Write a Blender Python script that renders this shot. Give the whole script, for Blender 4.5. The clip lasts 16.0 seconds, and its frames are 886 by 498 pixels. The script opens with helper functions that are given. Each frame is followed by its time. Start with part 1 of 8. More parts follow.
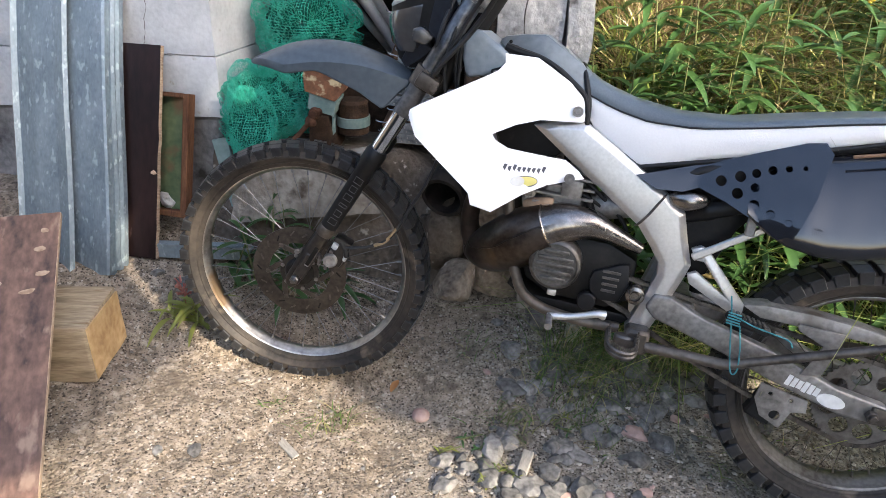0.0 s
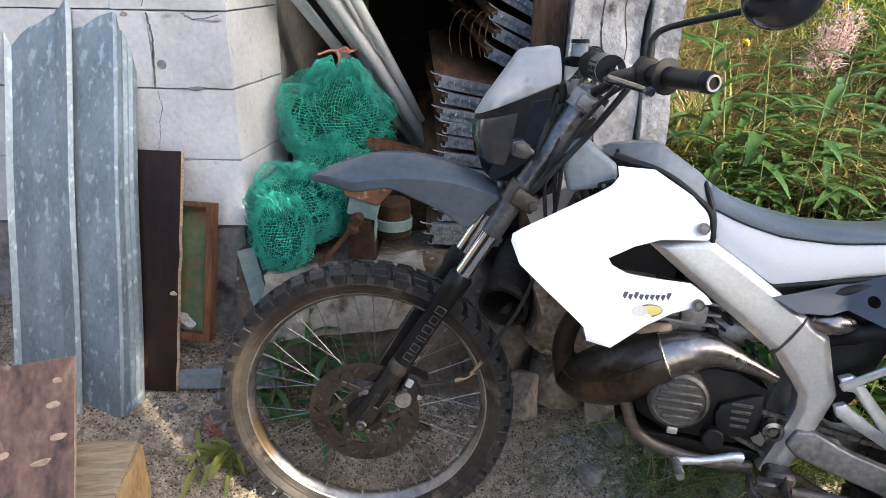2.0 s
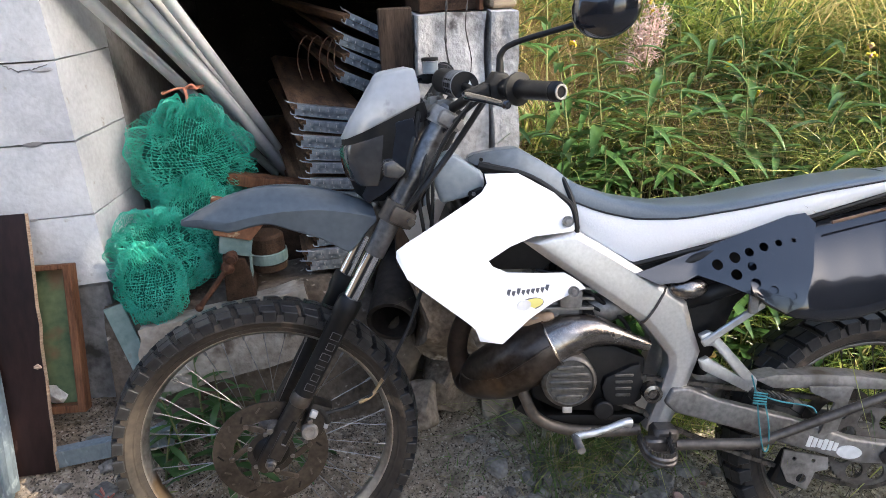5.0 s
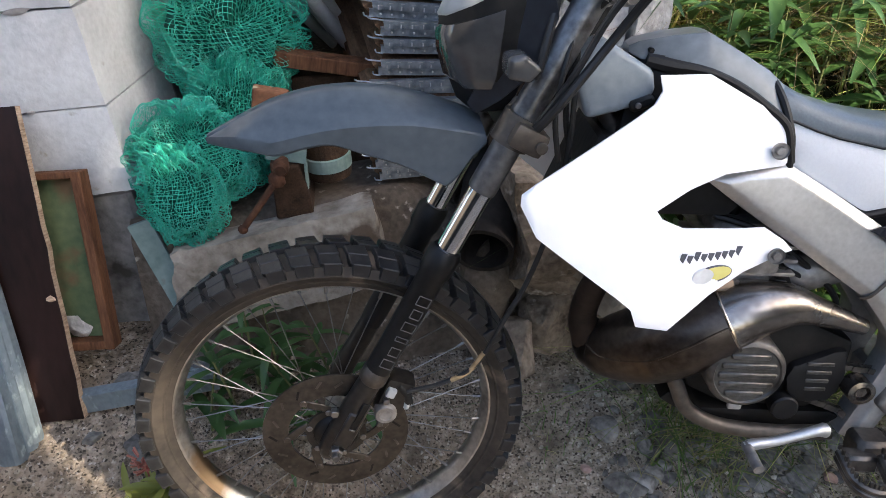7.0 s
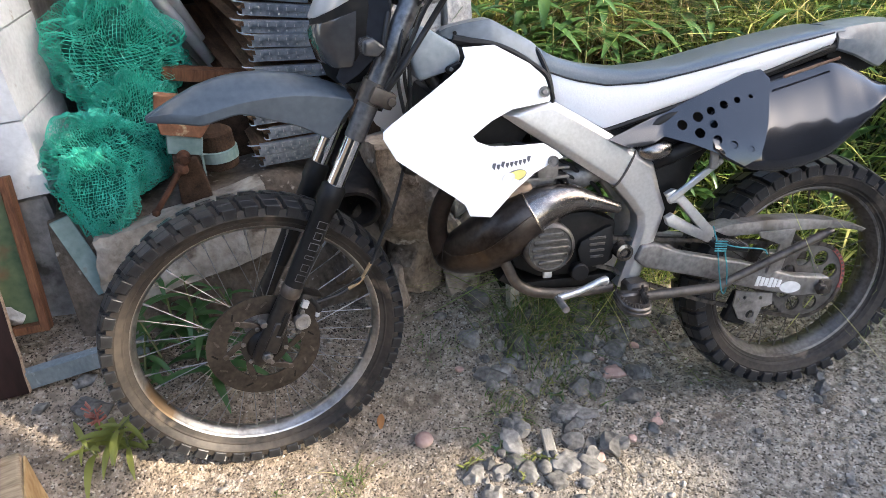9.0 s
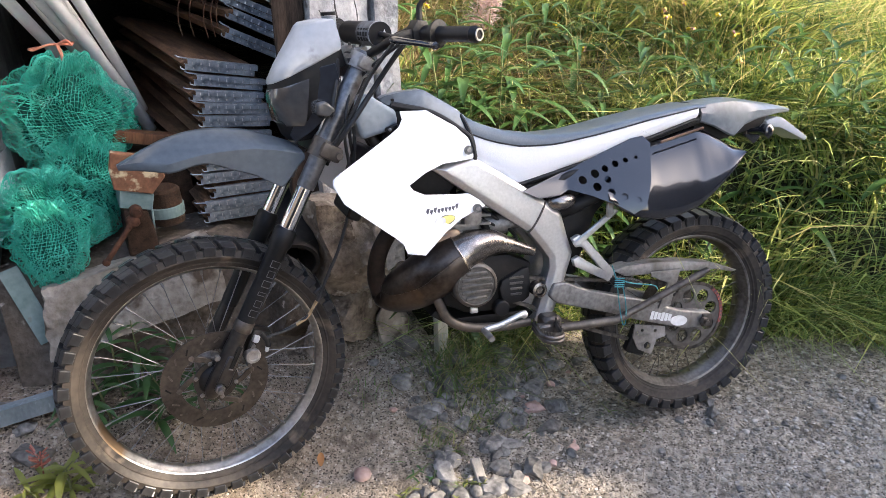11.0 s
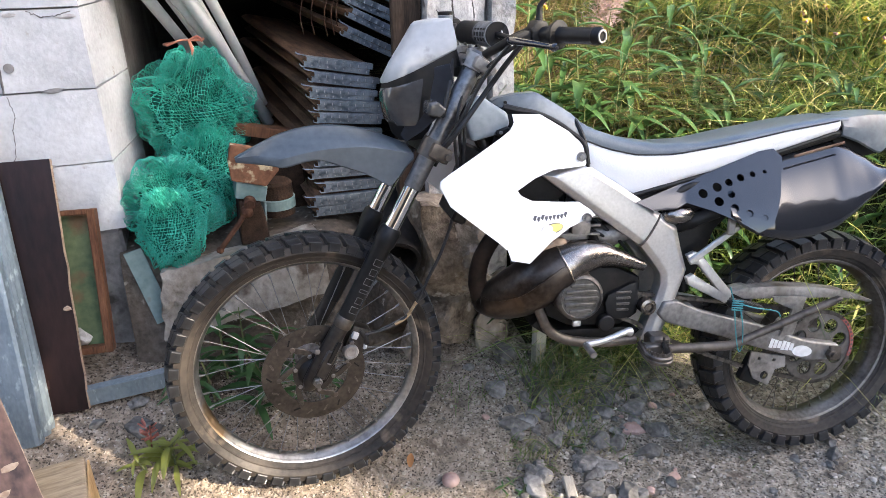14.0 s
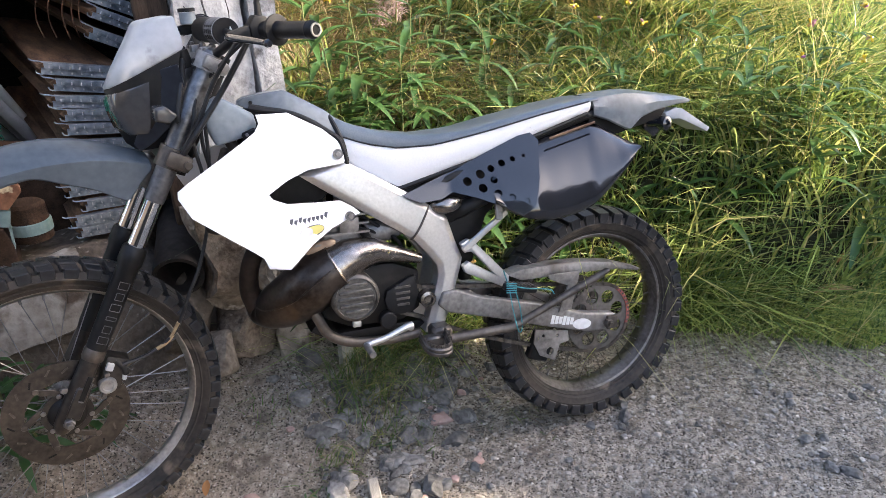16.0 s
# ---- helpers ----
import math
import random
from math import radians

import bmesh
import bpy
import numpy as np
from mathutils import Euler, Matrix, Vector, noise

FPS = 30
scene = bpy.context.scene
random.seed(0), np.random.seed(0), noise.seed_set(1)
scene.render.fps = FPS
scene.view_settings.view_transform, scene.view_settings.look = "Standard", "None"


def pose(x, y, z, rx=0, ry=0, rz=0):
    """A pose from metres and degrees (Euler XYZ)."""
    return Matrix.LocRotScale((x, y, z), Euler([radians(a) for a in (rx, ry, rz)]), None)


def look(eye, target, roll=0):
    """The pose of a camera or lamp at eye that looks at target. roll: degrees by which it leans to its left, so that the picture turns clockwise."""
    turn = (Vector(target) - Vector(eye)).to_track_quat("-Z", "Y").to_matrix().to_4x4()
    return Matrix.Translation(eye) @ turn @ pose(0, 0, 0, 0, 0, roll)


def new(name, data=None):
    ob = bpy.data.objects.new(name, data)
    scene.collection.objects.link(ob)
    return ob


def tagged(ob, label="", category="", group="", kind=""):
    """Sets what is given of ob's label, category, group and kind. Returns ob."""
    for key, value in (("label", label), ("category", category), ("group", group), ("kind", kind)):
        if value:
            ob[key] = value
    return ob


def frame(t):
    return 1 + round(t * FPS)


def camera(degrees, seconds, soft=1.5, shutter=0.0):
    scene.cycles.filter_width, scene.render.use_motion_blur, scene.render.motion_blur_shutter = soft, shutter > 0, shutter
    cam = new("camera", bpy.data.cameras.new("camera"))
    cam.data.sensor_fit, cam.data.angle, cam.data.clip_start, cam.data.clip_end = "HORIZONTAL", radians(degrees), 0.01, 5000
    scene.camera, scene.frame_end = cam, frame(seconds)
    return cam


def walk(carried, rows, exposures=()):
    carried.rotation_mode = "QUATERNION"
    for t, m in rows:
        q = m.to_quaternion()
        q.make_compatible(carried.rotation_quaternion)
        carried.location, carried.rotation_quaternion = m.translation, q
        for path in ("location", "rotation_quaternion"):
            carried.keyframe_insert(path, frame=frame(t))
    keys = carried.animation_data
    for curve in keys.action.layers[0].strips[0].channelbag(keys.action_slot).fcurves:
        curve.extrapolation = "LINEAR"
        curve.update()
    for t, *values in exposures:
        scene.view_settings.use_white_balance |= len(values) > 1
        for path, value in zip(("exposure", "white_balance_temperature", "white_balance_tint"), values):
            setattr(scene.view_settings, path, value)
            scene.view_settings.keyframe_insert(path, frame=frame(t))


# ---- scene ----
cam = camera(66.8, 16.0, soft=0.7)
PATH = [
    (0, (0.128, 0.163, 1.297), (-0.01, 1.925, 0.362), 2.0),
    (0.5, (-0.023, 0.146, 1.321), (-0.141, 1.934, 0.432), 2.7),
    (1, (-0.064, 0.214, 1.327), (-0.105, 2.045, 0.524), 3.1),
    (1.5, (-0.056, 0.38, 1.322), (-0.114, 2.217, 0.535), 1.6),
    (2, (-0.182, 0.414, 1.35), (-0.203, 2.251, 0.558), 1.0),
    (2.5, (-0.247, 0.391, 1.382), (-0.048, 2.23, 0.621), 0.5),
    (3, (-0.212, 0.361, 1.389), (0.039, 2.204, 0.656), -1.1),
    (3.2, (-0.199, 0.338, 1.392), (0.094, 2.187, 0.686), -1.6),
    (5.3, (-0.234, 0.416, 1.371), (0.14, 2.212, 0.573), -2.6),
    (5.5, (-0.254, 0.443, 1.364), (0.098, 2.224, 0.524), -1.9),
    (6, (-0.22, 0.608, 1.331), (0.079, 2.341, 0.38), -1.8),
    (6.5, (-0.182, 0.779, 1.315), (0.02, 2.481, 0.284), -4.2),
    (7, (-0.249, 0.848, 1.309), (-0.074, 2.5, 0.195), -3.6),
    (7.5, (-0.343, 0.9, 1.305), (-0.063, 2.462, 0.088), -0.6),
    (8, (-0.347, 0.763, 1.346), (0.012, 2.3, 0.118), 0.5),
    (8.5, (-0.29, 0.542, 1.357), (0.119, 2.126, 0.207), -2.0),
    (9, (-0.391, 0.416, 1.367), (0.198, 2.006, 0.305), -3.6),
    (9.2, (-0.432, 0.366, 1.382), (0.241, 1.939, 0.347), -2.9),
    (11.3, (-0.538, 0.233, 1.37), (0.339, 1.825, 0.535), -0.4),
    (11.5, (-0.54, 0.236, 1.382), (0.317, 1.842, 0.554), -0.3),
    (12, (-0.539, 0.26, 1.378), (0.259, 1.913, 0.585), 0.1),
    (12.5, (-0.543, 0.266, 1.376), (0.179, 1.953, 0.579), -0.1),
    (13, (-0.556, 0.265, 1.365), (0.081, 1.981, 0.559), -0.3),
    (13.5, (-0.561, 0.254, 1.36), (0.008, 1.989, 0.545), -0.4),
    (14, (-0.528, 0.274, 1.364), (0.081, 1.983, 0.522), -0.7),
    (14.5, (-0.526, 0.266, 1.364), (0.161, 1.935, 0.502), -0.8),
    (15, (-0.517, 0.273, 1.364), (0.239, 1.901, 0.483), -0.4),
    (15.5, (-0.458, 0.271, 1.372), (0.454, 1.791, 0.446), 0.8),
    (16, (-0.28, 0.216, 1.355), (0.665, 1.752, 0.49), -1.2),
]
EXPOSURES = [(0.0, 2.11, 6250, 12), (2.0, 2.08, 6250, 12), (3.0, 2.15, 6250, 12), (5.5, 2.17, 6250, 12), (7.0, 1.95, 6250, 12), (8.5, 2.33, 6250, 12), (11.5, 2.36, 6350, 16), (12.5, 2.40, 6350, 15), (14.0, 2.46, 6300, 14), (16.0, 2.32, 6350, 16)]     # the camera meters itself on the way
walk(cam, [(t, look(eye, target, roll)) for t, eye, target, roll in PATH], exposures=EXPOSURES)

# ---- light ----
SUN_AZ, SUN_EL = radians(-40.0), radians(27.0)      # the sun stands ahead-right of the wall, low
world = bpy.data.worlds.new("sky")
scene.world = world
world.use_nodes = True
wn = world.node_tree.nodes
sky = wn.new("ShaderNodeTexSky")
sky.sky_type, sky.sun_disc = "NISHITA", False
sky.sun_elevation, sky.sun_rotation = SUN_EL, math.pi / 2 - SUN_AZ
sky.air_density, sky.dust_density, sky.ozone_density = 1.0, 2.5, 1.0
wn["Background"].inputs["Strength"].default_value = 0.15
world.node_tree.links.new(sky.outputs["Color"], wn["Background"].inputs["Color"])
sun_data = bpy.data.lights.new("sun", "SUN")
sun_data.energy, sun_data.angle, sun_data.color = 5.0, radians(0.5), (1.0, 0.87, 0.67)
sun = new("sun", sun_data)
to_sun = Vector((math.cos(SUN_EL) * math.cos(SUN_AZ), math.cos(SUN_EL) * math.sin(SUN_AZ), math.sin(SUN_EL)))
sun.matrix_world = look(to_sun * 30, (0, 0, 0))


# ---- materials ----
def mat(name, c1, c2, scale=8.0, rough=0.7, metal=0.0, bump=0.3, fine=60.0, spots=None, spot_scale=5.0, spot_at=0.6, rough2=None, vary=0.0, coat=0.0, stretch=None, dist=0.004, spec=0.5):
    """Two tones mixed by noise at two scales, a third tone in spots, relief from the fine noise."""
    m = bpy.data.materials.new(name)
    m.use_nodes = True
    n, l = m.node_tree.nodes, m.node_tree.links
    b = n["Principled BSDF"]
    tc = n.new("ShaderNodeTexCoord")
    src = tc.outputs["Object"]
    if stretch:
        mp = n.new("ShaderNodeMapping")
        mp.inputs["Scale"].default_value = stretch
        l.new(src, mp.inputs["Vector"])
        src = mp.outputs["Vector"]
    big, small = n.new("ShaderNodeTexNoise"), n.new("ShaderNodeTexNoise")
    for t, s, d in ((big, scale, 5.0), (small, fine, 4.0)):
        t.inputs["Scale"].default_value, t.inputs["Detail"].default_value = s, d
        l.new(src, t.inputs["Vector"])
    add = n.new("ShaderNodeMath")
    add.operation = "MULTIPLY_ADD"
    l.new(small.outputs["Fac"], add.inputs[0])
    add.inputs[1].default_value = 0.55
    l.new(big.outputs["Fac"], add.inputs[2])
    ramp = n.new("ShaderNodeValToRGB")
    ramp.color_ramp.elements[0].position, ramp.color_ramp.elements[1].position = 0.55, 1.0
    ramp.color_ramp.elements[0].color, ramp.color_ramp.elements[1].color = (*c1, 1), (*c2, 1)
    l.new(add.outputs[0], ramp.inputs["Fac"])
    col = ramp.outputs["Color"]
    if spots:
        sp = n.new("ShaderNodeTexNoise")
        sp.inputs["Scale"].default_value, sp.inputs["Detail"].default_value = spot_scale, 6.0
        l.new(src, sp.inputs["Vector"])
        sr = n.new("ShaderNodeMapRange")
        sr.inputs["From Min"].default_value, sr.inputs["From Max"].default_value = spot_at, spot_at + 0.08
        l.new(sp.outputs["Fac"], sr.inputs["Value"])
        mx = n.new("ShaderNodeMix")
        mx.data_type = "RGBA"
        l.new(sr.outputs["Result"], mx.inputs["Factor"])
        l.new(col, mx.inputs["A"])
        mx.inputs["B"].default_value = (*spots, 1)
        col = mx.outputs["Result"]
    if vary:
        oi, hs = n.new("ShaderNodeObjectInfo"), n.new("ShaderNodeHueSaturation")
        mr = n.new("ShaderNodeMapRange")
        mr.inputs["To Min"].default_value, mr.inputs["To Max"].default_value = 1 - vary, 1 + vary
        l.new(oi.outputs["Random"], mr.inputs["Value"])
        l.new(mr.outputs["Result"], hs.inputs["Value"])
        l.new(col, hs.inputs["Color"])
        col = hs.outputs["Color"]
    l.new(col, b.inputs["Base Color"])
    rr = n.new("ShaderNodeMapRange")
    rr.inputs["To Min"].default_value, rr.inputs["To Max"].default_value = rough, rough if rough2 is None else rough2
    l.new(big.outputs["Fac"], rr.inputs["Value"])
    l.new(rr.outputs["Result"], b.inputs["Roughness"])
    b.inputs["Metallic"].default_value = metal
    b.inputs["Coat Weight"].default_value = coat
    b.inputs["Specular IOR Level"].default_value = spec
    if bump:
        bp = n.new("ShaderNodeBump")
        bp.inputs["Strength"].default_value, bp.inputs["Distance"].default_value = bump, dist
        l.new(add.outputs[0], bp.inputs["Height"])
        l.new(bp.outputs["Normal"], b.inputs["Normal"])
    return m


AIRCRETE = mat("painted_aircrete", (0.385, 0.40, 0.415), (0.55, 0.568, 0.582), 5, 0.92, bump=0.9, fine=75, spots=(0.34, 0.33, 0.31), spot_scale=34, spot_at=0.67, vary=0.05, dist=0.0035)
# Greyer plaster: painted shade inside the doorway, also the face's hole and chips.
CHIPSHADE = mat("chipped_and_shaded_plaster", (0.16, 0.155, 0.15), (0.34, 0.335, 0.33), 4, 0.95, bump=0.6, fine=50)
CRACK = mat("dark_crack", (0.06, 0.055, 0.05), (0.16, 0.15, 0.14), 30, 1.0, bump=0.3, spec=0.1)
MORTAR = mat("grey_mortar", (0.26, 0.25, 0.24), (0.55, 0.54, 0.52), 20, 0.95, bump=0.8)
CONCRETE = mat("rough_concrete", (0.24, 0.23, 0.215), (0.62, 0.61, 0.58), 9, 0.95, bump=1.0, fine=55, spots=(0.13, 0.12, 0.11), spot_scale=14, spot_at=0.62, dist=0.014)
FOOTING = mat("grimy_grey_footing", (0.085, 0.086, 0.088), (0.27, 0.27, 0.272), 7, 0.92, bump=0.9, fine=48, spots=(0.055, 0.053, 0.05), spot_scale=11, spot_at=0.57, dist=0.010, spec=0.2)
SLAB = mat("dirty_concrete_slab", (0.17, 0.142, 0.11), (0.42, 0.375, 0.31), 8, 0.95, bump=1.0, fine=45, spots=(0.10, 0.075, 0.055), spot_scale=7, spot_at=0.58, dist=0.012, spec=0.15)
BROWNROCK = mat("brown_stained_concrete", (0.075, 0.058, 0.043), (0.34, 0.28, 0.215), 9, 0.95, bump=1.0, fine=62, spots=(0.44, 0.39, 0.33), spot_scale=22, spot_at=0.62, dist=0.012, spec=0.15)
SOIL = mat("dark_soil", (0.05, 0.04, 0.03), (0.17, 0.14, 0.11), 5, 1.0, bump=1.0, fine=60, spots=(0.38, 0.34, 0.29), spot_scale=30, spot_at=0.64, dist=0.012, spec=0.15)
# Near black: the shed's unlit inside is put into this colour.
DARKWALL = mat("unlit_dark_wall", (0.008, 0.007, 0.006), (0.03, 0.025, 0.02), 3, 0.95, bump=0.5, spec=0.15)
GALV = mat("galvanised_steel", (0.150, 0.192, 0.220), (0.28, 0.338, 0.370), 9, 0.48, 0.50, bump=0.12, fine=120, spots=(0.36, 0.43, 0.46), spot_scale=55, spot_at=0.58, rough2=0.6, stretch=(1, 1, 0.5))
# Dark surface of the unseen walls that only block sun and sky.
BLOCKER = mat("dark_blocker", (0.03, 0.026, 0.022), (0.08, 0.07, 0.06), 4, 0.9, bump=0.4, stretch=(6, 6, 1), spec=0.15)
BRIGHTZINC = mat("bright_zinc", (0.10, 0.125, 0.155), (0.36, 0.405, 0.45), 22, 0.24, 0.6, bump=0.06, fine=60, rough2=0.4)
STUDZINC = mat("bright_zinc_stud", (0.72, 0.76, 0.80), (0.88, 0.90, 0.92), 16, 0.22, 0.5, bump=0.03)
RUSTWOOD = mat("rusty_brown_steel", (0.016, 0.010, 0.007), (0.065, 0.038, 0.023), 8, 0.8, 0.0, bump=0.5, fine=60, stretch=(4, 0.6, 4), spec=0.15)
PROFILEBROWN = mat("oily_brown_steel", (0.050, 0.029, 0.018), (0.21, 0.12, 0.066), 8, 0.7, 0.0, bump=0.5, fine=60, stretch=(4, 0.6, 4), spec=0.2)
PLYDARK = mat("dark_film_plywood", (0.006, 0.003, 0.0026), (0.026, 0.0125, 0.0105), 4, 0.40, bump=0.25, fine=25, spots=(0.13, 0.08, 0.06), spot_scale=9, spot_at=0.68, stretch=(3, 3, 0.8), spec=0.3)
PLYBROWN = mat("brown_film_plywood", (0.034, 0.017, 0.011), (0.23, 0.130, 0.088), 7, 0.42, bump=0.45, fine=34, spots=(0.27, 0.18, 0.125), spot_scale=9, spot_at=0.57, rough2=0.75, stretch=(2, 1, 1))
PLYEDGE = mat("raw_plywood_edge", (0.25, 0.17, 0.11), (0.48, 0.36, 0.25), 30, 0.9, bump=0.5, stretch=(1, 1, 6))
BEAMWOOD = mat("weathered_pine", (0.17, 0.125, 0.075), (0.40, 0.31, 0.20), 6, 0.85, bump=0.6, fine=30, spots=(0.18, 0.11, 0.05), spot_scale=7, spot_at=0.66, stretch=(1.0, 7, 7), dist=0.006)
# Sawn end grain; the low sun's orange on it is in the colour.
ENDWOOD = mat("sun_orange_sawn_end", (0.30, 0.18, 0.075), (0.52, 0.36, 0.18), 14, 0.85, bump=0.7, fine=60, spots=(0.33, 0.2, 0.08), spot_scale=10, spot_at=0.62)
BROWNWOOD = mat("reddish_brown_wood", (0.055, 0.024, 0.013), (0.16, 0.075, 0.038), 7, 0.7, bump=0.5, fine=40, stretch=(6, 6, 1), spec=0.15)
GREENOLD = mat("faded_green_paint", (0.04, 0.075, 0.035), (0.12, 0.15, 0.07), 8, 0.8, bump=0.4, spots=(0.13, 0.08, 0.04), spot_scale=6, spot_at=0.52)
RUST = mat("rust", (0.030, 0.014, 0.009), (0.12, 0.057, 0.032), 18, 0.85, 0.1, bump=0.7, fine=80, spots=(0.42, 0.33, 0.2), spot_scale=9, spot_at=0.64, spec=0.15)
RUSTPLATE = mat("flaking_rusty_plate", (0.075, 0.034, 0.02), (0.24, 0.115, 0.062), 16, 0.8, 0.0, bump=0.7, fine=70, spots=(0.46, 0.38, 0.24), spot_scale=24, spot_at=0.60, spec=0.15)
PALEBLUE = mat("chipped_pale_green_paint", (0.10, 0.16, 0.15), (0.22, 0.29, 0.27), 9, 0.6, bump=0.3, spots=(0.16, 0.08, 0.05), spot_scale=12, spot_at=0.63)
TUBE = mat("off_white_plastic_pipe", (0.60, 0.61, 0.60), (0.74, 0.75, 0.74), 4, 0.45, bump=0.05, spots=(0.42, 0.38, 0.3), spot_scale=5, spot_at=0.66)
ORANGE = mat("faded_orange_tape", (0.5, 0.14, 0.08), (0.68, 0.27, 0.17), 20, 0.6, bump=0.2)
# Turf soil, near black: the shade between grass blades is in the colour.
TURF = mat("turf_with_blade_shade", (0.010, 0.011, 0.006), (0.038, 0.040, 0.020), 9, 1.0, bump=1.0, fine=50, dist=0.012, spec=0.15)
DARKPIPE = mat("tarred_pipe", (0.010, 0.009, 0.008), (0.036, 0.030, 0.026), 10, 0.7, bump=0.4, spec=0.15)
STONE = mat("grey_stone", (0.085, 0.080, 0.073), (0.27, 0.257, 0.235), 18, 0.9, bump=0.7, fine=90, vary=0.35, spec=0.15)
PINKSTONE = mat("reddish_stone", (0.34, 0.21, 0.17), (0.52, 0.37, 0.31), 14, 0.85, bump=0.5, vary=0.15)


def ground_material():
    m = bpy.data.materials.new("sandy_gravel")
    m.use_nodes = True
    n, l = m.node_tree.nodes, m.node_tree.links
    b = n["Principled BSDF"]
    tc = n.new("ShaderNodeTexCoord")

    def tex(scale, detail=5.0):
        t = n.new("ShaderNodeTexNoise")
        t.inputs["Scale"].default_value, t.inputs["Detail"].default_value = scale, detail
        l.new(tc.outputs["Object"], t.inputs["Vector"])
        return t.outputs["Fac"]

    def mixed(fac, lo, hi, a, c):
        r, x = n.new("ShaderNodeMapRange"), n.new("ShaderNodeMix")
        r.inputs["From Min"].default_value, r.inputs["From Max"].default_value = lo, hi
        l.new(fac, r.inputs["Value"])
        x.data_type = "RGBA"
        l.new(r.outputs["Result"], x.inputs["Factor"])
        for v, s in ((a, "A"), (c, "B")):
            if isinstance(v, tuple):
                x.inputs[s].default_value = (*v, 1)
            else:
                l.new(v, x.inputs[s])
        return x.outputs["Result"]

    sand = mixed(tex(40, 6), 0.35, 0.68, (0.165, 0.130, 0.095), (0.350, 0.288, 0.222))
    grey = mixed(tex(45, 6), 0.32, 0.70, (0.140, 0.119, 0.092), (0.440, 0.384, 0.308))
    sep = n.new("ShaderNodeSeparateXYZ")
    l.new(tc.outputs["Object"], sep.inputs["Vector"])
    side = n.new("ShaderNodeMath")
    side.operation = "MULTIPLY_ADD"
    l.new(tex(2.2), side.inputs[0])
    side.inputs[1].default_value = 1.1
    l.new(sep.outputs["X"], side.inputs[2])
    col = mixed(side.outputs[0], 0.30, 0.85, sand, grey)
    vo = n.new("ShaderNodeTexVoronoi")
    vo.inputs["Scale"].default_value = 120
    l.new(tc.outputs["Object"], vo.inputs["Vector"])
    grain = n.new("ShaderNodeSeparateColor")
    l.new(vo.outputs["Color"], grain.inputs["Color"])
    col = mixed(grain.outputs["Red"], 0.93, 1.1, col, (0.52, 0.47, 0.40))
    peb = n.new("ShaderNodeTexVoronoi")
    peb.inputs["Scale"].default_value = 210
    l.new(tc.outputs["Object"], peb.inputs["Vector"])
    tone = n.new("ShaderNodeSeparateColor")
    l.new(peb.outputs["Color"], tone.inputs["Color"])
    col = mixed(tone.outputs["Green"], 0.92, 1.05, col, (0.58, 0.53, 0.46))
    col = mixed(tone.outputs["Blue"], 0.76, 0.96, col, (0.060, 0.049, 0.037))
    col = mixed(tex(9, 8), 0.56, 0.72, col, (0.135, 0.108, 0.082))
    col = mixed(tex(24, 9), 0.60, 0.70, col, (0.39, 0.33, 0.26))
    col = mixed(tex(200, 4), 0.60, 0.68, col, (0.075, 0.061, 0.048))
    l.new(col, b.inputs["Base Color"])
    b.inputs["Roughness"].default_value = 0.95
    b.inputs["Specular IOR Level"].default_value = 0.15
    h = n.new("ShaderNodeMath")
    h.operation = "MULTIPLY_ADD"
    l.new(tex(90, 6), h.inputs[0])
    h.inputs[1].default_value = 0.8
    l.new(tex(16, 5), h.inputs[2])
    low = n.new("ShaderNodeMath")
    low.operation = "MULTIPLY_ADD"
    l.new(peb.outputs["Distance"], low.inputs[0])
    low.inputs[1].default_value = -0.20
    l.new(h.outputs[0], low.inputs[2])
    bp = n.new("ShaderNodeBump")
    bp.inputs["Strength"].default_value, bp.inputs["Distance"].default_value = 1.0, 0.014
    l.new(low.outputs[0], bp.inputs["Height"])
    l.new(bp.outputs["Normal"], b.inputs["Normal"])
    return m


GROUND = ground_material()


# ---- mesh tools ----
def finish(bm, name, material, smooth=False):
    bmesh.ops.recalc_face_normals(bm, faces=bm.faces)
    me = bpy.data.meshes.new(name)
    bm.to_mesh(me)
    bm.free()
    for mt in (material if isinstance(material, (list, tuple)) else [material]):
        me.materials.append(mt)
    if smooth:
        me.polygons.foreach_set("use_smooth", [True] * len(me.polygons))
        me.set_sharp_from_angle(angle=radians(smooth if smooth is not True else 40))
    return me


def part(name, bm, material, parent, label="", smooth=False):
    ob = new(name, finish(bm, name, material, smooth) if isinstance(bm, bmesh.types.BMesh) else bm)
    ob.parent = parent
    return tagged(ob, label)


def thing(name, label, category, m=None, group="", kind=""):
    ob = tagged(new(name), label, category, group, kind)
    ob.empty_display_size = 0.05
    if m is not None:
        ob.matrix_world = m
    return ob


def solo(name, bm, material, label, category, group="", kind="", m=None, smooth=False):
    ob = tagged(new(name, finish(bm, name, material, smooth) if isinstance(bm, bmesh.types.BMesh) else bm), label, category, group, kind)
    if m is not None:
        ob.matrix_world = m
    return ob


def box(size, at=(0, 0, 0), bevel=0.0, m=None, bm=None, seg=1):
    own = bmesh.new()
    bmesh.ops.create_cube(own, size=1)
    for v in own.verts:
        v.co = Vector([v.co[i] * size[i] for i in range(3)])
    if bevel:
        bmesh.ops.bevel(own, geom=own.edges[:], offset=bevel, segments=seg, affect="EDGES", profile=0.6)
    own.transform(Matrix.Translation(at) if m is None else m @ Matrix.Translation(at))
    return merge(bm, own)


